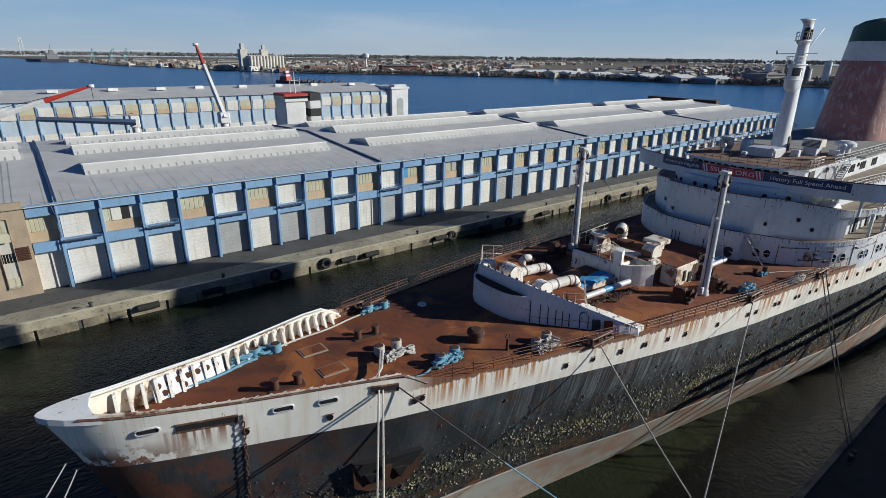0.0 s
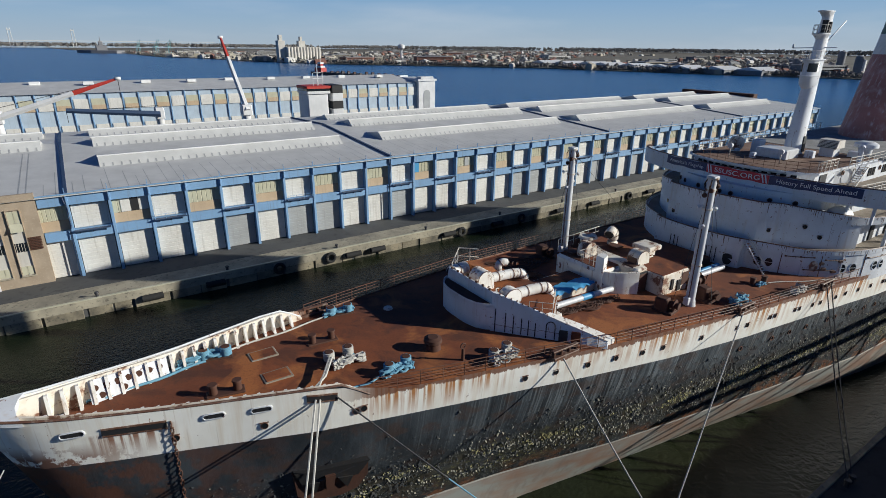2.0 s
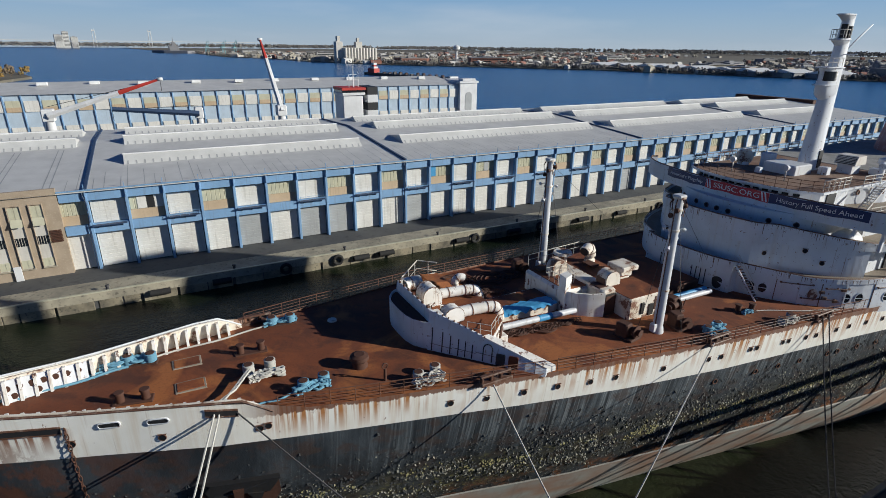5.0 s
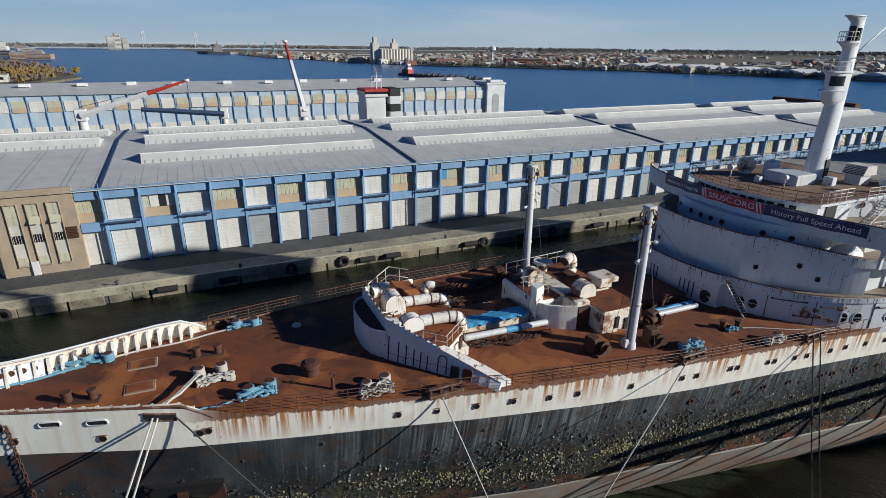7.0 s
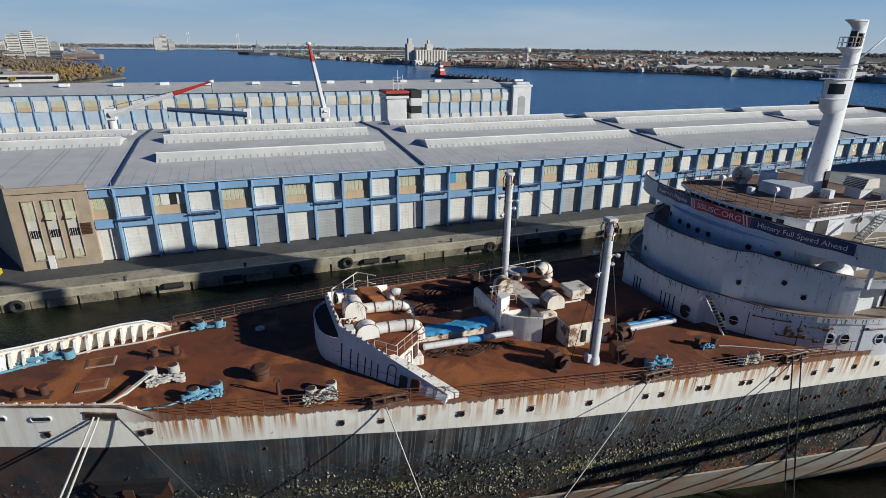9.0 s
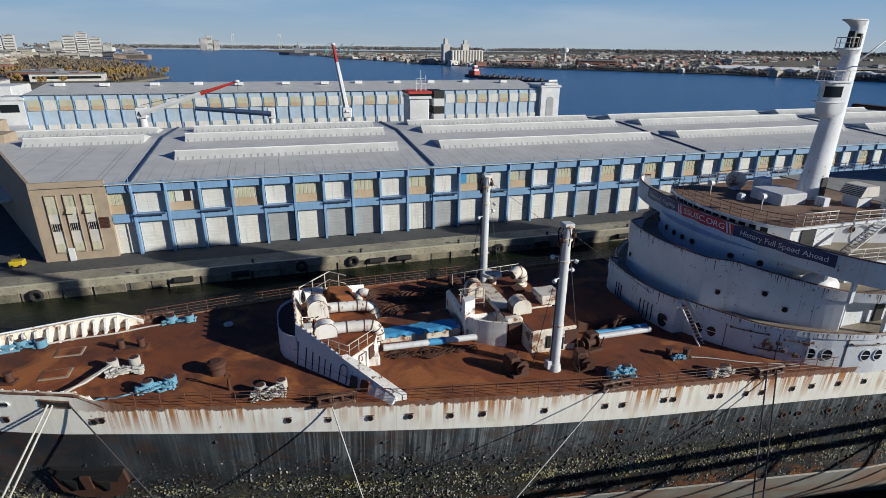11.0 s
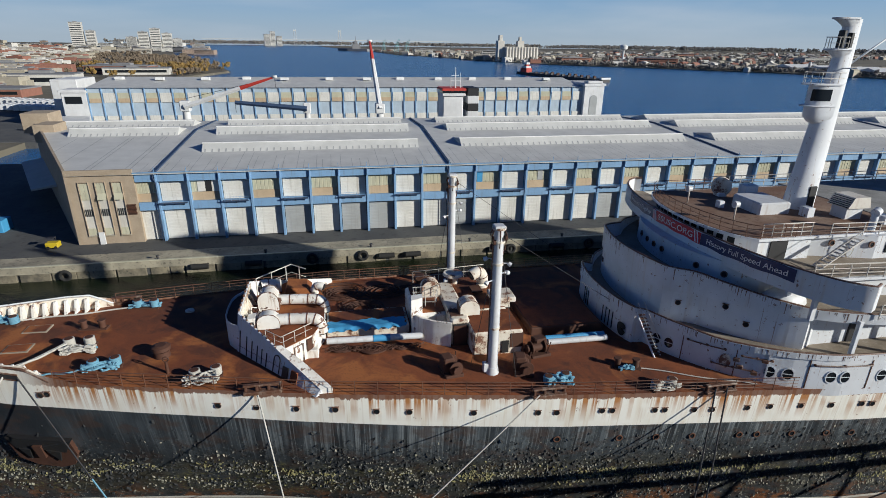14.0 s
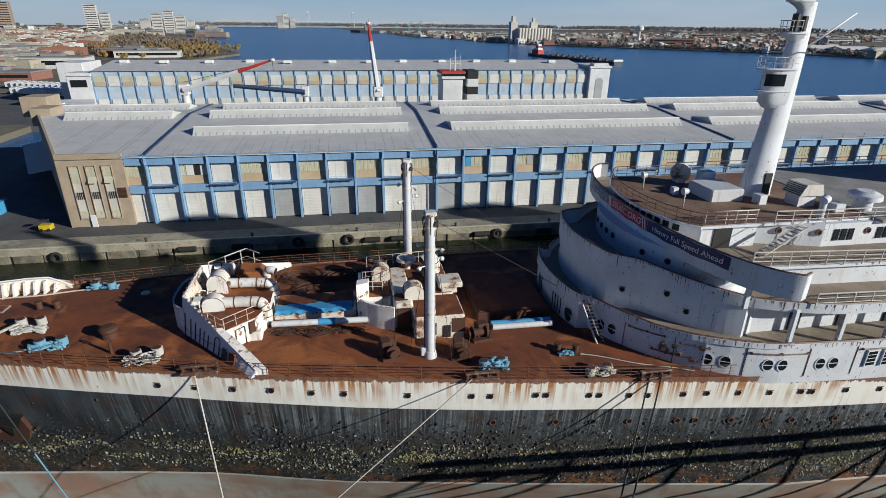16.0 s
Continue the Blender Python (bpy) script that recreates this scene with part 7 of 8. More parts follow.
# anchor chain down the bow
chain = thing("anchor_chain", "rusty anchor chain hanging down the bow plating", "chain")
for i in range(26):
    zz = 20.0 - i * 0.42
    y = YC - hull_half(-42.6, zz) - 0.12
    part("link", Shape().pipe([(-42.6 + 0.09 * math.cos(a) * (1 if i % 2 else 0.2), y + 0.09 * math.cos(a) * (0.2 if i % 2 else 1), zz + 0.26 * math.sin(a)) for a in [2 * math.pi * k / 8 for k in range(9)]], 0.035, 5), "machine", chain)

# quay furniture
for x, z in ((-62.2, 0.2), (-17.0, 0.8), (-6.8, 0.8), (43.2, 0.6), (84, 0.5), (103, 0.5), (25, 0.4)):
    ty = thing("tyre_fender", "large black tyre hung as a fender on the quay wall", "tyre", "tyre fenders")
    pts = [(x + 0.85 * math.cos(a), QY - 0.75, z + 0.85 * math.sin(a)) for a in [2 * math.pi * i / 20 for i in range(21)]]
    part("tyre", Shape().pipe(pts, 0.32, 8), "rubber", ty)
for x in (-40, -30, -3.5, 2, 20, 34, 55, 68, 92, 118):
    fe = thing("cylinder_fender", "long dark rubber cylinder fender on the quay wall", "fender", "cylinder fenders")
    part("cylinder", Shape().cyl((x, QY - 0.7, 0.5), (x + 3.2, QY - 0.7, 0.5), 0.55, n=12), "rubber", fe)
for x in (-46, -26, -5, 16, 37, 58, 79, 100):
    bo = thing("pier_bollard", "squat iron bollard on the quay edge", "bollard", "pier bollards")
    part("post", Shape().cyl((x, QY + 0.3, GROUND + 0.2), (x, QY + 0.3, GROUND + 0.75), 0.25, 0.22, 12), "cable", bo)
    part("head", Shape().cyl((x, QY + 0.3, GROUND + 0.75), (x, QY + 0.3, GROUND + 0.95), 0.36, 0.3, 12), "cable", bo)

# flat coils and tangles of old wire on the deck
def wire_coil(cx, cy, r_in, r_out, turns, seed, label):
    q = random.Random(seed)
    pts = []
    steps = turns * 18
    for i in range(steps + 1):
        f = i / steps
        a = 2 * math.pi * turns * f
        r = (r_in + (r_out - r_in) * (0.5 + 0.5 * math.sin(f * 9.0 + seed))) * (1 + 0.07 * math.sin(3 * a * 0.37 + seed))
        x, y = cx + r * 1.15 * math.cos(a), cy + r * 0.95 * math.sin(a)
        pts.append((x, y, on_deck(x, y) + 0.04 + 0.06 * q.random() + 0.05 * f))
    return solid("wire_coil", Shape().pipe(pts, 0.045, 5), "machine", label, "coil", "wire coils")


wire_coil(-9.4, 2.9, 0.9, 1.9, 7, 3, "flat coil of rusty steel wire beside the tarpaulin hatch")
wire_coil(-11.2, 6.6, 0.8, 2.2, 8, 5, "loose rusty wire coil lying on the open deck")
wq = random.Random(44)
for k in range(7):
    cx = -12.2 + 1.0 * k
    pts = []
    for i in range(40):
        x, y = cx + 0.9 * math.cos(i * 0.7 + k) * wq.uniform(0.5, 1.1) + 0.02 * i, -4.55 + 0.5 * math.sin(i * 0.9) * wq.uniform(0.5, 1.1)
        pts.append((x, y, on_deck(x, y) + 0.05 + 0.3 * wq.random() * (1 - abs(y + 4.55))))
    solid("wire_tangle", Shape().pipe(pts, 0.03, 4), "machine", "tangled rusty wire netting heaped beside the steel pipe", "wire", "wire tangles")
railing("roof_rail", [(-4.9, -1.2, 20.4), (-3.2, -1.4, 20.4), (-2.6, 0.4, 20.6), (-2.6, 2.6, 20.6)], 0.95, 2, "whiterail", hh, 0.85, 0.035)
for x0, y0, x1, y1 in ((-2.3, -3.8, -1.2, -2.6), (0.6, 0.4, 1.6, 1.8), (-4.6, 1.8, -3.4, 3.0)):
    part("roof_well", Shape().block((x0, y0, 20.55), (x1, y1, 20.68), 0.02), "machine", hh)
part("roof_skin", Shape().block((-0.8, -6.1, 20.2), (3.2, -2.5, 20.24), 0.01), "deck", hh)
part("roof_skin", Shape().block((-0.7, -2.3, 20.3), (2.9, 4.5, 20.34), 0.01), "deck", hh)
part("roof_skin", Shape().block((-5.0, -2.3, 20.4), (-2.5, 3.1, 20.44), 0.01), "deck", hh)
part("dark_recess", Shape().block((-2.2, -4.62, 17.9), (-1.0, -4.38, 20.1), 0.02), "machine", hh)
part("rotted_corner", Shape().block((2.2, -6.24, 18.6), (3.34, -5.4, 19.9), 0.02), "machine", hh)

# unseen shed on the near side, added so its shade covers apron and slip
near = thing("shade_shed", "unseen long shed added to shade the near apron and slip", "warehouse")
SHED_Y = -39.4
part("wall", Shape().box((-48, -112, GROUND - 0.5), (226, SHED_Y - 0.6, 16.2)), "door", near)
part("roof", Shape().add([(-49, SHED_Y, 16.2), (227, SHED_Y, 16.2), (227, -75, 19.5), (-49, -75, 19.5), (227, -113, 16.2), (-49, -113, 16.2)], [(0, 1, 2, 3), (3, 2, 4, 5), (0, 3, 5), (1, 4, 2), (0, 5, 4, 1)]), "roof", near)
for i in range(45):
    part("column", column, "blue", near).matrix_local = pose(-48 + 6.09 * i, SHED_Y - 0.5, 0, 0, 0, 180)
# unseen braced frame on the near apron, added to throw shadow bars on the hull
gan = thing("shade_gantry", "unseen braced steel frame added to throw shadow bars on the hull", "gantry")
for zb in (17.0, 18.7):
    part("beam", Shape().block((25.5, -28.3, zb - 0.3), (110, -27.7, zb + 0.3), 0.05), "cable", gan)
for i in range(11):
    x = 27 + 8.0 * i
    part("post", Shape().cyl((x, -28, GROUND), (x, -28, 18.6), 0.16, n=8), "cable", gan)
    part("brace", Shape().cyl((x - 7.6, -28, 9.2), (x, -28, 17.0), 0.2, n=8) if i else Shape().cyl((x, -28, 12.0), (x + 4.8, -28, 17.0), 0.2, n=8), "cable", gan)


# ---- distance: neighbour ship, cranes, far shores ----
def ground_poly(name, pts, z, material, label):
    s = Shape().prism(pts, WATER - 1, z)
    return solid(name, s, material, label, "land", kind="structure")


ground_poly("far_shore", [(4400, -900), (1000, -100), (905, 330), (875, 400), (813, 567), (737, 774), (600, 940), (440, 1100), (345, 1330), (285, 1650), (205, 1830), (165, 2440), (60, 3100), (-39, 3750), (-100, 4450), (4400, 4450)], 0.3, "land", "flat brown far river shore")
ground_poly("near_shore", [(-146, 759), (-185, 900), (-344, 1280), (-550, 2106), (-650, 2400), (-800, 3200), (-950, 3985), (-1000, 4450), (-4400, 4450), (-4400, -1400), (-400, -1400), (-400, 160), (-135, 160), (-135, 205), (-400, 205), (-400, 320), (-200, 330), (-190, 560)], 1.6, "land", "flat built-up near river shore")


def woods(name, spots, seed, material, label, h=(6, 13), clumps=3, fine=1.0):
    """Uneven leafy crowns on short trunks, one loose wood."""
    q = random.Random(seed)
    s = Shape()
    for x, y, g in spots:
        hh = q.uniform(*h)
        s.cyl((x, y, g), (x, y, g + hh * 0.5), 0.35, 0.2, 4, False)
        for _ in range(clumps):
            r = hh * q.uniform(0.2, 0.42) * fine
            c = Vector((x + q.uniform(-0.4, 0.4) * hh, y + q.uniform(-0.4, 0.4) * hh, g + hh * q.uniform(0.35, 0.8)))
            p = []
            for k in range(3):
                f = (-0.6, 0.1, 0.75)[k]
                n = 5
                for i in range(n):
                    a = 2 * math.pi * (i + 0.5 * k) / n
                    rr = r * math.sqrt(1 - f * f) * q.uniform(0.65, 1.3)
                    p.append(c + Vector((rr * math.cos(a), rr * math.sin(a), r * f * q.uniform(0.7, 1.3))))
            p.append(c + Vector((0, 0, r * q.uniform(0.8, 1.4))))
            f = [(k * 5 + i, k * 5 + (i + 1) % 5, (k + 1) * 5 + (i + 1) % 5, (k + 1) * 5 + i) for k in range(2) for i in range(5)] + [(10 + i, 10 + (i + 1) % 5, 15) for i in range(5)]
            s.add(p, f)
    return solid(name, s, material, label, "trees", kind="stuff")


q = random.Random(21)
def along(pts, n, depth, seed):
    r = random.Random(seed)
    out = []
    seg = [(Vector(a), Vector(b)) for a, b in zip(pts, pts[1:])]
    tot = sum((b - a).length for a, b in seg)
    for _ in range(n):
        d = r.uniform(0, tot)
        for a, b in seg:
            if d <= (b - a).length:
                p = a.lerp(b, d / (b - a).length)
                nrm = Vector(((b - a).y, -(b - a).x)).normalized()
                p = p + nrm * depth * r.random() ** 1.5
                out.append((p.x, p.y, 0.2))
                break
            d -= (b - a).length
    return out


SHORE = [(165, 2440), (205, 1830), (285, 1650), (345, 1330), (440, 1100), (600, 940), (737, 774), (813, 567), (875, 400), (905, 330), (1000, -100)]
# the far woods share one colour that carries the haze
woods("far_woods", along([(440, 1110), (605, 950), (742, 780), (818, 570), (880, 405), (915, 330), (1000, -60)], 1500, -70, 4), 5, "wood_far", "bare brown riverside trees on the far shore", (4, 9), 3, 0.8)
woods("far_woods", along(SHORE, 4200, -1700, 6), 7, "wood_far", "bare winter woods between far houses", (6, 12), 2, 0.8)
woods("far_woods", along([(-1500, 4200), (200, 4300), (1500, 3900), (2800, 3000), (3600, 1500), (3900, 200)], 4200, -1300, 8), 9, "wood_far", "wooded horizon across the plain, paled in colour for haze", (26, 36), 3, 0.55)
pen = []
for _ in range(520):
    u, v = q.random(), q.random()
    x = -150 - 190 * u - 260 * v * v
    y = 720 + 560 * u + 90 * q.uniform(-1, 1) - 60 * v
    pen.append((x, y, 1.5))
woods("autumn_woods", [p for i, p in enumerate(pen) if p[1] > 850 or i % 3 == 0], 13, "brownwood", "bare brown trees on the river point", (5, 11), 14, 0.5)
woods("autumn_woods", [p for i, p in enumerate(pen) if p[1] <= 850 and i % 3], 11, "autumn", "golden brown autumn trees on the river point", (6, 12), 16, 0.5)
woods("autumn_woods", [(-480 - 500 * q.random(), 700 + 900 * q.random(), 1.5) for _ in range(1100)], 12, "brownwood", "bare brown trees behind the river point", (5, 10), 8, 0.6)

wall_win = shared(Shape().box((0, 0, 0), (1, 0.1, 1)), "window", "glass")


def building(x, y, w, d, h, paint, label, rows=3, cols=6, g=0.3, turn=0.0, kind_name="city_building"):
    m = pose(x, y, g, 0, 0, turn)
    t = thing(kind_name, label, "building", "distant buildings", at=m)
    part("wall", Shape().block((-w / 2, -d / 2, -0.5), (w / 2, d / 2, h), 0.2), paint, t)
    part("roof", Shape().block((-w / 2 - 0.3, -d / 2 - 0.3, h), (w / 2 + 0.3, d / 2 + 0.3, h + 0.9), 0.15).block((-w / 6, -d / 6, h + 0.9), (w / 7, d / 6, h + 3.2), 0.2), CITY[3], t)
    for r in range(rows):
        zz = h * (r + 0.35) / rows
        part("window_band", Shape().box((-w * 0.46, -d / 2 - 0.08, zz), (w * 0.46, -d / 2 + 0.1, zz + h / rows * 0.4)), "glass", t)
    return t


# notable far buildings across the river
silo = thing("grain_elevator", "pale concrete grain elevator on the far shore", "silo")
part("headhouse", Shape().block((388, 1245, 0), (468, 1275, 33), 0.5), "silo", silo)
for i in range(11):
    part("bin", Shape().cyl((392 + i * 7.3, 1243, 0), (392 + i * 7.3, 1243, 32), 3.6, n=12), "silo", silo)
part("tower", Shape().block((372, 1250, 0), (388, 1268, 46), 0.5).block((376, 1254, 46), (384, 1264, 58), 0.4), "silo", silo)
part("lift_tower", Shape().block((424, 1262, 33), (440, 1276, 46), 0.4).block((428, 1264, 46), (434, 1272, 55), 0.4), "silo", silo)
wt_ = thing("water_tower", "white water tower standing over the far shore", "tower")
part("stem", Shape().cyl((713, 1290, 0), (713, 1290, 30), 3.0, 2.6, 14), "cranewhite", wt_)
part("tank", Shape().cyl((713, 1290, 27), (713, 1290, 31), 3.0, 9.0, 18).cyl((713, 1290, 31), (713, 1290, 38), 9.0, 9.0, 18).cyl((713, 1290, 38), (713, 1290, 41), 9.0, 4.0, 18), "cranewhite", wt_)

for k in range(130):
    u = q.random()
    i = int(u * (len(SHORE) - 1))
    a, b = Vector(SHORE[i]), Vector(SHORE[i + 1])
    p = a.lerp(b, q.random())
    nrm = Vector(((b - a).y, -(b - a).x)).normalized() * -1
    if nrm.x < 0:
        nrm = -nrm
    p = p + nrm * (60 + 1300 * q.random() ** 1.3)
    big = q.random() < 0.22
    w, d, h = (q.uniform(40, 100), q.uniform(25, 50), q.uniform(8, 16)) if big else (q.uniform(12, 34), q.uniform(12, 24), q.uniform(5, 10))
    building(p.x, p.y, w, d, h, CITY[q.randrange(len(CITY))], q.choice(["low brick building on the far shore", "pale flat-roofed building on the far shore", "long industrial shed on the far shore"]), 1 if h < 10 else 3, 5, turn=q.uniform(-25, 25))
# small houses strewn between the trees, too far to tell apart
for k, paint in enumerate((0, 2, 4, 5)):
    town = Shape()
    hr = random.Random(60 + k)
    for px, py, _ in along(SHORE, 230, -2300, 70 + k):
        w, d, h = hr.uniform(9, 26), hr.uniform(8, 14), hr.uniform(4, 9)
        m = pose(px, py, 0.3, 0, 0, hr.uniform(-40, 40))
        town.box((-w / 2, -d / 2, -0.4), (w / 2, d / 2, h), m)
        town.add([m @ Vector(v) for v in ((-w / 2, -d / 2, h), (w / 2, -d / 2, h), (w / 2, d / 2, h), (-w / 2, d / 2, h), (-w / 2, 0, h + 2.5), (w / 2, 0, h + 2.5))], [(0, 1, 5, 4), (2, 3, 4, 5), (0, 4, 3), (1, 2, 5)])
    solid("far_houses", town, CITY[paint], "small gabled houses strewn along the far shore", "houses", kind="stuff")
# white gabled terminal sheds and tanks
for k in range(9):
    t = thing("terminal_shed", "low white-roofed terminal shed at the far waterside", "shed", "terminal sheds")
    x, y = 800 + 5 * k + 10 * (k % 3), 860 - 52 * k
    part("wall", Shape().box((x, y - 22, 0), (x + 60, y + 22, 7)), CITY[3], t)
    part("roof", Shape().add([(x, y - 23, 7), (x + 60, y - 23, 7), (x + 60, y, 12), (x, y, 12), (x + 60, y + 23, 7), (x, y + 23, 7)], [(0, 1, 2, 3), (3, 2, 4, 5), (0, 3, 5), (1, 4, 2)]), "roofwhite", t)
for k in range(8):
    t = thing("storage_tank", "grey cylindrical storage tank on the far shore", "tank", "storage tanks")
    x, y = 960 + 25 * (k % 4), 420 - 22 * k
    part("shell", Shape().cyl((x, y, 0), (x, y, 24 + 6 * (k % 3)), 5.5, n=16), "roofwhite" if k % 2 else CITY[3], t)
    part("roof", Shape().cyl((x, y, 24 + 6 * (k % 3)), (x, y, 26 + 6 * (k % 3)), 5.5, 1, 16), CITY[3], t)


def gantry(x, y, turn, label):
    t = thing("gantry_crane", label, "crane", "gantry cranes", at=pose(x, y, 0.3, 0, 0, turn))
    for dx in (-9, 9):
        for dy in (-10, 10):
            part("leg", Shape().cyl((dx, dy, 0), (dx * 0.7, dy, 44), 1.1, n=6), "craneblue", t)
    t.scale = (0.6, 0.6, 0.6)
    part("girder", Shape().block((-8, -12, 42), (8, 12, 46), 0.3), "craneblue", t)
    part("boom", Shape().cyl((-4, -10, 44), (-4, -34, 78), 1.3, n=6).cyl((4, -10, 44), (4, -34, 78), 1.3, n=6), "craneblue", t)
    part("apex", Shape().cyl((-6, 0, 46), (0, -4, 66), 0.9, n=6).cyl((6, 0, 46), (0, -4, 66), 0.9, n=6).cyl((0, -4, 66), (0, -30, 72), 0.5, n=5), "craneblue", t)
    return t


gantry(215, 1960, 20, "pale green harbour gantry crane with a raised boom")
gantry(240, 1890, 20, "pale green harbour gantry crane with a raised boom")
gantry(195, 2230, 10, "pale green harbour gantry crane with a raised boom")
# grey warship by the far bank
ws = thing("warship", "grey museum warship moored at the far bank", "ship")
part("hull", Shape().prism([(20, 2560), (60, 2440), (140, 2400), (170, 2430), (120, 2520), (50, 2590)], -2, 9), CITY[3], ws)
part("superstructure", Shape().block((80, 2450, 9), (115, 2500, 26), 1).block((90, 2462, 26), (104, 2484, 40), 1), CITY[3], ws)
part("mast", Shape().cyl((97, 2473, 40), (97, 2473, 58), 1.2, 0.6, 6), CITY[3], ws)

# landward city on the near shore
for k in range(100):
    dist = q.uniform(1500, 3900)
    ang = q.uniform(-0.36, -0.20) if 14 < k < 50 else q.uniform(-0.78, -0.28)
    x, y = math.tan(ang) * dist - 10, dist
    tall = q.random() < 0.14 and dist > 2400
    h = q.uniform(26, 48) if tall else q.uniform(7, 17)
    building(x, y, q.uniform(24, 60), q.uniform(20, 34), h, CITY[q.choice([0, 2, 2, 3, 5, 1])], "city block with rows of windows beyond the trees" if not tall else "pale residential tower block beyond the trees", 9 if tall else 4, 7, 1.5, q.uniform(-20, 20))
for k, (x, y, w, h) in enumerate([(-722, 2250, 34, 42), (-685, 2265, 34, 60), (-648, 2280, 34, 72), (-612, 2295, 34, 56), (-580, 2310, 28, 38), (-930, 2330, 40, 90), (-890, 2345, 30, 62), (-1230, 2330, 60, 96), (-1290, 2300, 40, 70), (-420, 3950, 40, 70), (-385, 3960, 30, 88), (-345, 3960, 34, 60)]):
    building(x, y, w, 30, h, CITY[1 if k in (7, 8) else 2], "pale stepped residential tower block by the river", 12, 7, 1.5, 12)
for k in range(46):
    x, y = -230 - 420 * q.random(), 340 + 430 * q.random()
    building(x, y, q.uniform(25, 70), q.uniform(18, 34), q.uniform(5, 9), CITY[q.choice([2, 2, 4, 4, 0, 3])], q.choice(["low red-brick depot behind the piers", "low white flat-roofed depot behind the piers"]), 1, 6, 1.6, q.uniform(-8, 8))
# low roofs of the old port quarter, packed too close to tell apart
for k, paint in enumerate((0, 2, 4, 5)):
    quarter = Shape()
    hr = random.Random(90 + k)
    for _ in range(210):
        py = 420 + 2300 * hr.random() ** 1.3
        px = -0.30 * py - 120 - 0.55 * py * hr.random()
        w, d, h = hr.uniform(14, 48), hr.uniform(12, 30), hr.uniform(4, 11)
        m = pose(px, py, 1.5, 0, 0, hr.uniform(-14, 14))
        quarter.block((-w / 2, -d / 2, -0.4), (w / 2, d / 2, h), 0.2, m)
        quarter.block((-w / 5, -d / 5, h - 0.2), (w / 8, d / 6, h + 1.6), 0.1, m)
    solid("port_quarter", quarter, CITY[paint], "low flat-roofed houses of the port quarter", "houses", kind="stuff")
# faint bridge towers over the river
for x in (-260, 60):
    t = thing("bridge_tower", "faint steel suspension bridge tower upstream", "tower", "bridge towers")
    for dx in (-9, 9):
        part("leg", Shape().cyl((x + dx, 4300, 0), (x + dx * 0.7, 4300, 112), 2.0, n=6), "roof", t)
    part("crossbeam", Shape().block((x - 9, 4298, 100), (x + 9, 4302, 106), 0.3), "roof", t)
solid("bridge_deck", Shape().box((-900, 4296, 40), (900, 4304, 43)), "roof", "faint suspension bridge deck upstream", "bridge", kind="structure")

# barge and tug in the stream
at_barge = pose(286, 667, 0, 0, 0, -77)
bg = thing("barge", "long low dark cargo barge in midstream", "barge", at=at_barge)
part("hull", Shape().prism([(-66, -11), (88, -11), (94, -6), (94, 6), (88, 11), (-66, 11)], WATER - 0.5, 2.6), "cable", bg)
part("bow_plate", Shape().block((90, -7, 2.6), (94, 7, 4.6), 0.2), "cranewhite", bg)
for k in range(34):
    u = k / 33
    part("deck_cargo", Shape().block((-60 + 140 * u, -9 + 7 * (k % 3), 2.6), (-57.5 + 140 * u, -5.5 + 7 * (k % 3), 3.2 + 2.4 * q.random()), 0.1), "machine" if k % 3 else "cable", bg)
tg = thing("tugboat", "tall red and white tug pushing the barge", "boat", at=at_barge)
part("hull", Shape().prism([(-100, -5), (-97, -6.5), (-72, -6.5), (-66.5, 0), (-72, 6.5), (-97, 6.5), (-100, 5)], WATER - 0.5, 2.2), "cable", tg)
part("deckhouse", Shape().block((-90, -5, 2.2), (-74, 5, 8.0), 0.4), "cranered", tg)
part("upper_house", Shape().block((-87, -4, 8.0), (-76, 4, 10.5), 0.3), "cranewhite", tg)
part("tower", Shape().block((-84, -2.5, 10.5), (-78, 2.5, 13), 0.3), "cranered", tg)
part("wheelhouse", Shape().block((-84.5, -3, 13), (-77.5, 3, 15.6), 0.3), "cranewhite", tg)
part("mast", Shape().cyl((-81, 0, 15.6), (-81, 0, 20), 0.3, 0.15, 6), "cranewhite", tg)

# ship berthed behind the warehouse, with deck cranes
cs = thing("cargo_ship", "white and red cargo ship berthed behind the warehouse", "ship")
part("hull", Shape().prism([(-66, 170), (-60, 162), (44, 160), (50, 166), (50, 178), (44, 184), (-60, 182), (-66, 172)], WATER - 0.5, 9.0), "bluecrane", cs)
part("house", Shape().block((30.6, 168, 9), (38.6, 178, 22.6), 0.3), "cranewhite", cs)
part("wheelhouse", Shape().block((30.2, 167.4, 22.6), (39.4, 178, 23.6), 0.2), "cranewhite", cs)
part("bridge_window", Shape().block((30.3, 167.5, 23.6), (39.3, 178, 24.5), 0.1), "glass", cs)
part("red_roof", Shape().block((30.0, 167.2, 24.5), (39.6, 178, 25.4), 0.2), "cranered", cs)
for k in range(5):
    part("striped_funnel", Shape().block((40.4, 168, 11 + k * 2.9), (44.8, 178, 13.9 + k * 2.9), 0.12), "cranewhite" if k % 2 else "dark", cs)
part("radar_mast", Shape().cyl((36, 171, 25), (36, 171, 33), 0.3, 0.12, 6).cyl((34, 171, 28), (38, 171, 28), 0.13, n=5).cyl((34.6, 171, 30), (37.4, 171, 30), 0.1, n=5).cyl((34.2, 171, 25), (34.2, 171, 30), 0.1, n=5).cyl((38, 171, 25), (38, 171, 31), 0.1, n=5), "cranewhite", cs)


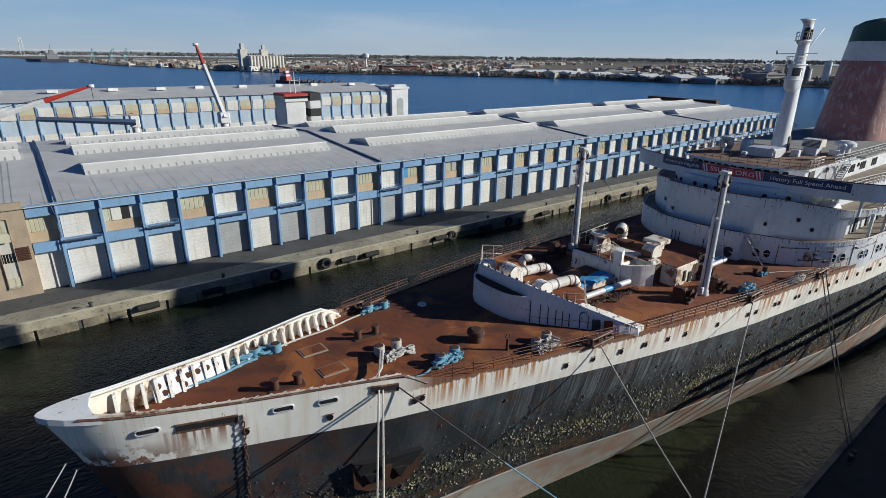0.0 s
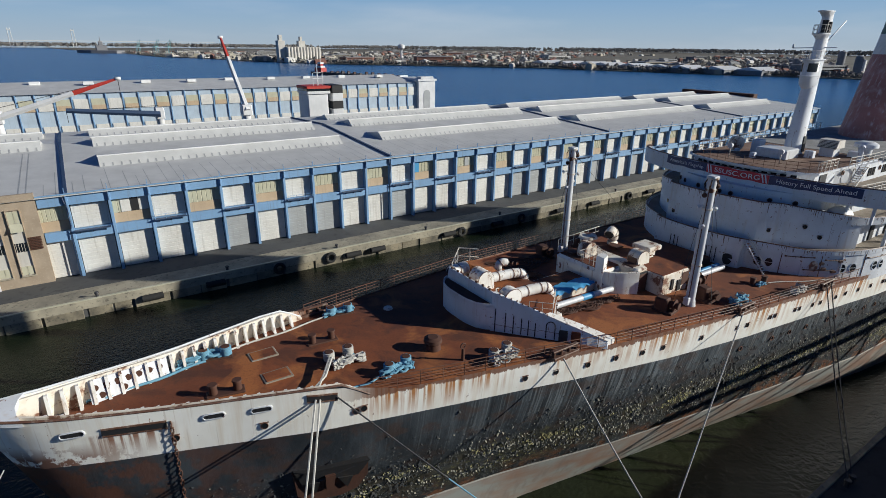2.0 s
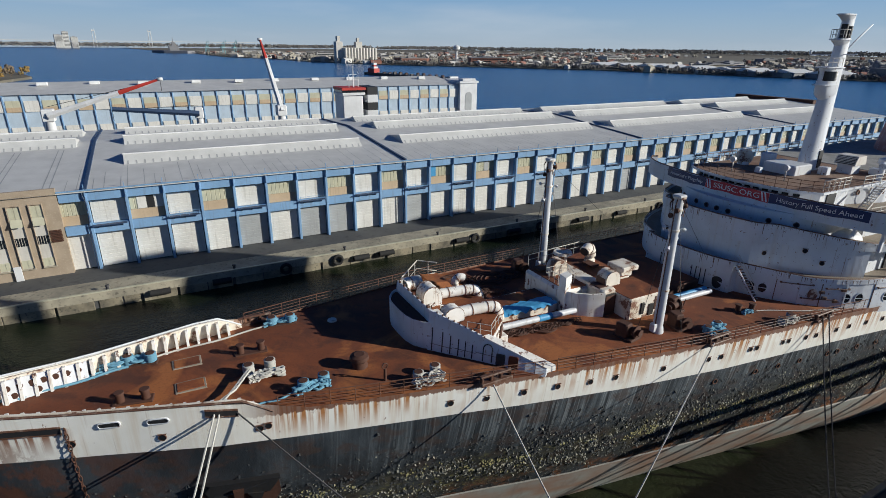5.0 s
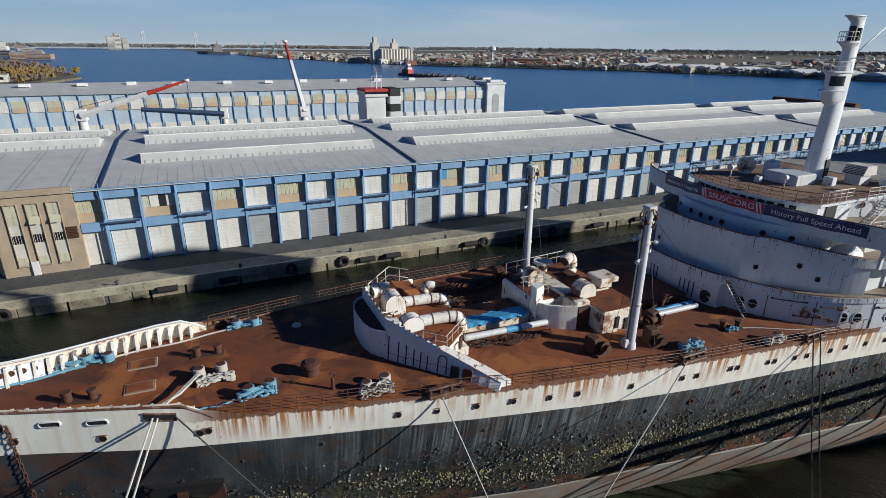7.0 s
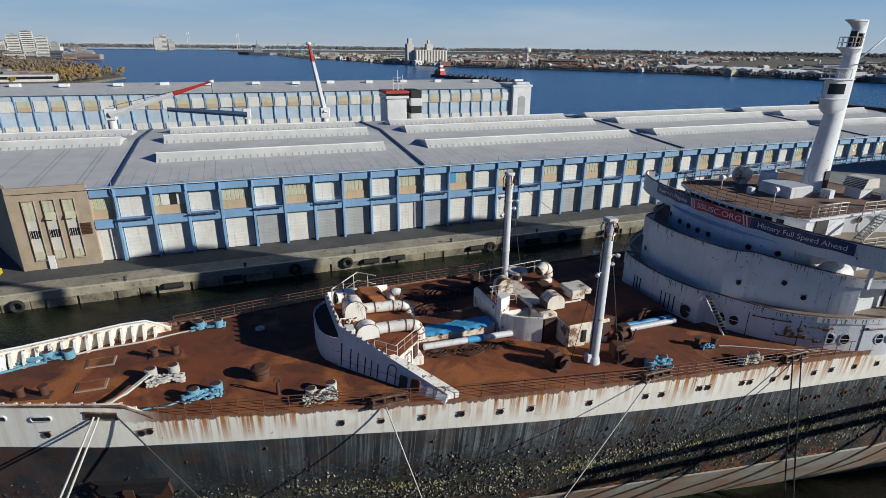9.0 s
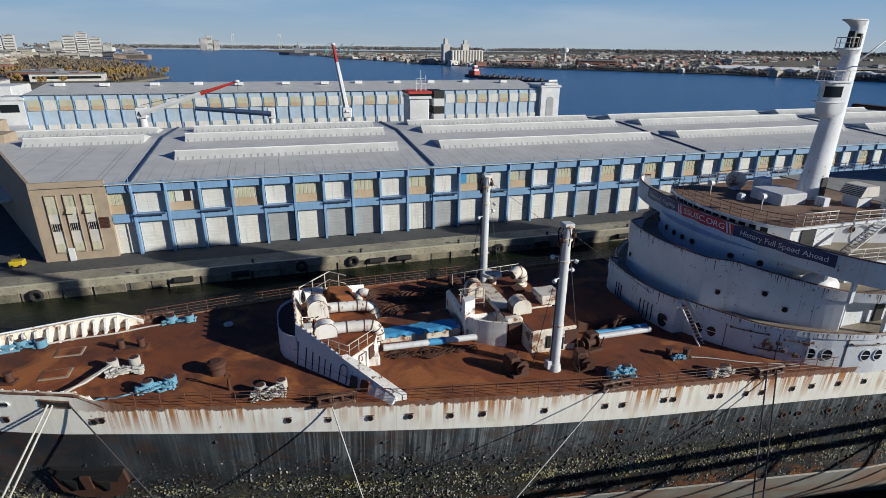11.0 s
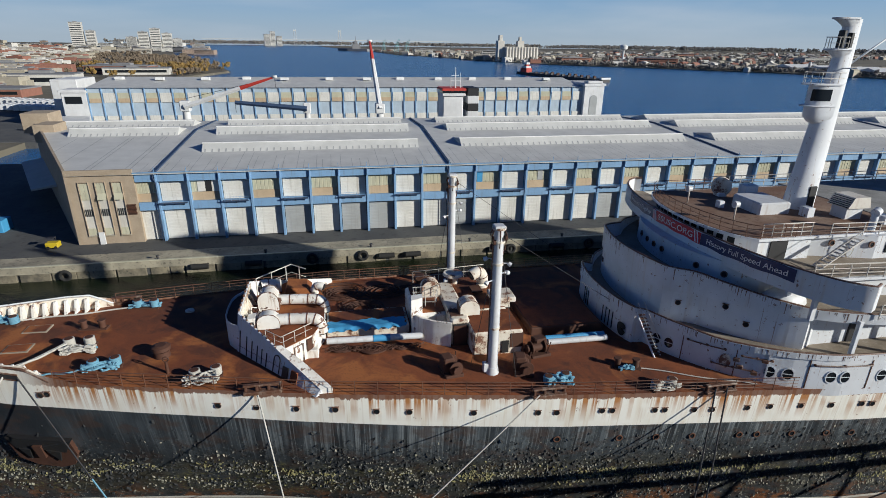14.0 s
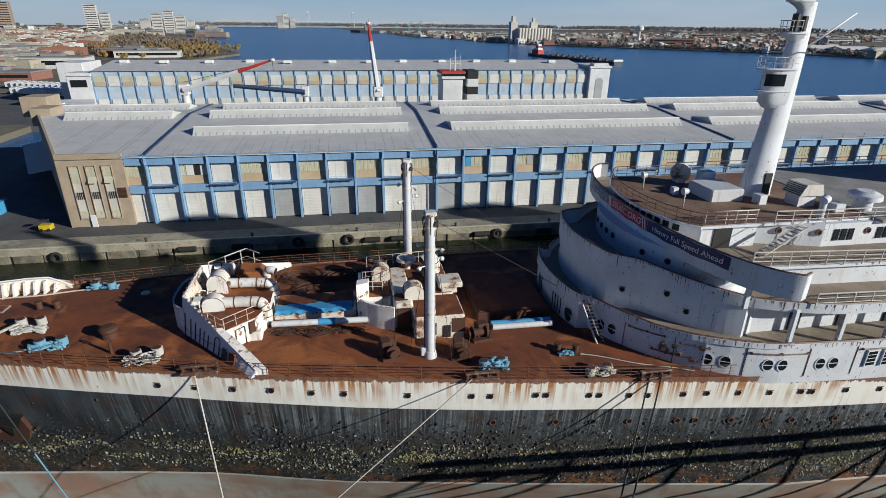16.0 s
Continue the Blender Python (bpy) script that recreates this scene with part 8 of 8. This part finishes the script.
def deck_crane(base, top_z, tip, red_from, boom_mat, label, r=1.5):
    t = thing("deck_crane", label, "crane", "deck cranes")
    b = Vector((base[0], base[1], 11.5))
    part("pedestal", Shape().cyl(b, (base[0], base[1], top_z - 1), r, r * 0.85, 14), "cranewhite", t)
    part("cab", Shape().block((base[0] - r * 1.1, base[1] - r * 1.1, top_z - 1), (base[0] + r * 1.1, base[1] + r * 1.1, top_z + 2.4), 0.25), "cranewhite", t)
    a, c = Vector((base[0], base[1] - 1.5, top_z + 0.5)), Vector(tip)
    m = a.lerp(c, red_from)
    part("boom", Shape().cyl(a, m, 1.0, 0.75, 6), boom_mat, t)
    if red_from < 1:
        part("boom_tip", Shape().cyl(m, c, 0.75, 0.35, 6), "cranered", t)
        part("sheave", Shape().cyl(c - Vector((0.8, 0, 0)), c + Vector((0.8, 0, 0)), 0.5, n=8), "cranewhite", t)
    part("hoist_cable", Shape().cyl((base[0], base[1], top_z + 3), a.lerp(c, 0.9), 0.07, n=4), "cable", t)
    part("hook_cable", Shape().cyl(c, c - Vector((0, 0, 3.5)), 0.08, n=4), "cable", t)
    return t


deck_crane((5.5, 159.5), 18.5, (3.6, 175, 42.0), 0.72, "cranewhite", "white deck crane with its red-tipped boom raised")
deck_crane((-61.5, 163), 19.5, (-30.5, 160, 30.0), 0.62, "cranewhite", "white deck crane with its red-tipped boom lowered")
deck_crane((-20.5, 163), 18.5, (-45, 163, 21.2), 1.0, "bluecrane", "white and blue deck crane with a level boom", 1.2)

# yard at the landward end of the pier
lorry = solid("skip_container", Shape().block((-90, 84, GROUND), (-83, 88, GROUND + 2.6), 0.1), "tarp", "blue open steel container on the pier yard", "container")
fork = thing("forklift", "small yellow forklift parked beside the office block", "forklift")
YEL = painted("yellow_machine_paint", (0.62, 0.46, 0.02), (0.3, 0.22, 0.03), 0.3)
part("body", Shape().block((-69.5, 71.5, GROUND + 0.3), (-67.2, 73.2, GROUND + 1.3), 0.1), YEL, fork)
part("cage", Shape().block((-69.2, 71.7, GROUND + 2.1), (-67.8, 73.0, GROUND + 2.25), 0.03).cyl((-69.1, 71.8, GROUND + 1.2), (-69.1, 71.8, GROUND + 2.2), 0.06, n=5).cyl((-67.9, 72.9, GROUND + 1.2), (-67.9, 72.9, GROUND + 2.2), 0.06, n=5), "cable", fork)
for dx, dy in ((-69.0, 71.5), (-67.6, 71.5), (-69.0, 73.2), (-67.6, 73.2)):
    part("wheel", Shape().cyl((dx, dy - 0.1, GROUND + 0.32), (dx, dy + 0.1, GROUND + 0.32), 0.32, n=12), "rubber", fork)
for k in range(24):
    tr = thing("trailer", "white box trailer parked in the yard", "trailer", "parked trailers")
    x, y = -150 - 4.2 * (k % 12) - 20 * (k // 12), 290 + 2.0 * (k % 12) + 34 * (k // 12)
    part("box", Shape().block((x, y, GROUND + 0.8), (x + 3, y + 12, GROUND + 3.8), 0.08), "cranewhite", tr)
    part("axle", Shape().cyl((x, y + 10, GROUND + 0.3), (x + 3, y + 10, GROUND + 0.3), 0.5, n=10), "rubber", tr)
gh = thing("gatehouse", "white stepped pier gatehouse behind the warehouse", "building")
part("block", Shape().block((-133, 240, WATER), (-122.2, 252, 19.5), 0.3), "cranewhite", gh)
part("cornice", Shape().block((-133.6, 239.4, 18.2), (-121.8, 252.4, 19.2), 0.2), "cranewhite", gh)
part("stepped_wing", Shape().block((-146, 262, WATER), (-134, 285, 22.5), 0.3), "cranewhite", gh)
part("window_band", Shape().block((-131.5, 239.8, 13.2), (-124.5, 240.1, 16.4), 0.05), "glass", gh)
for k in range(5):
    part("roof_unit", Shape().block((-136 + 3 * k, 226 - 2 * k, 6), (-134.4 + 3 * k, 228 - 2 * k, 9.5 - 0.5 * k), 0.1), "cranewhite", gh)
part("ramp_wing", Shape().prism([(-139, 238), (-122, 238), (-112, 212), (-126, 212)], WATER, 8.0), "cranewhite", gh)
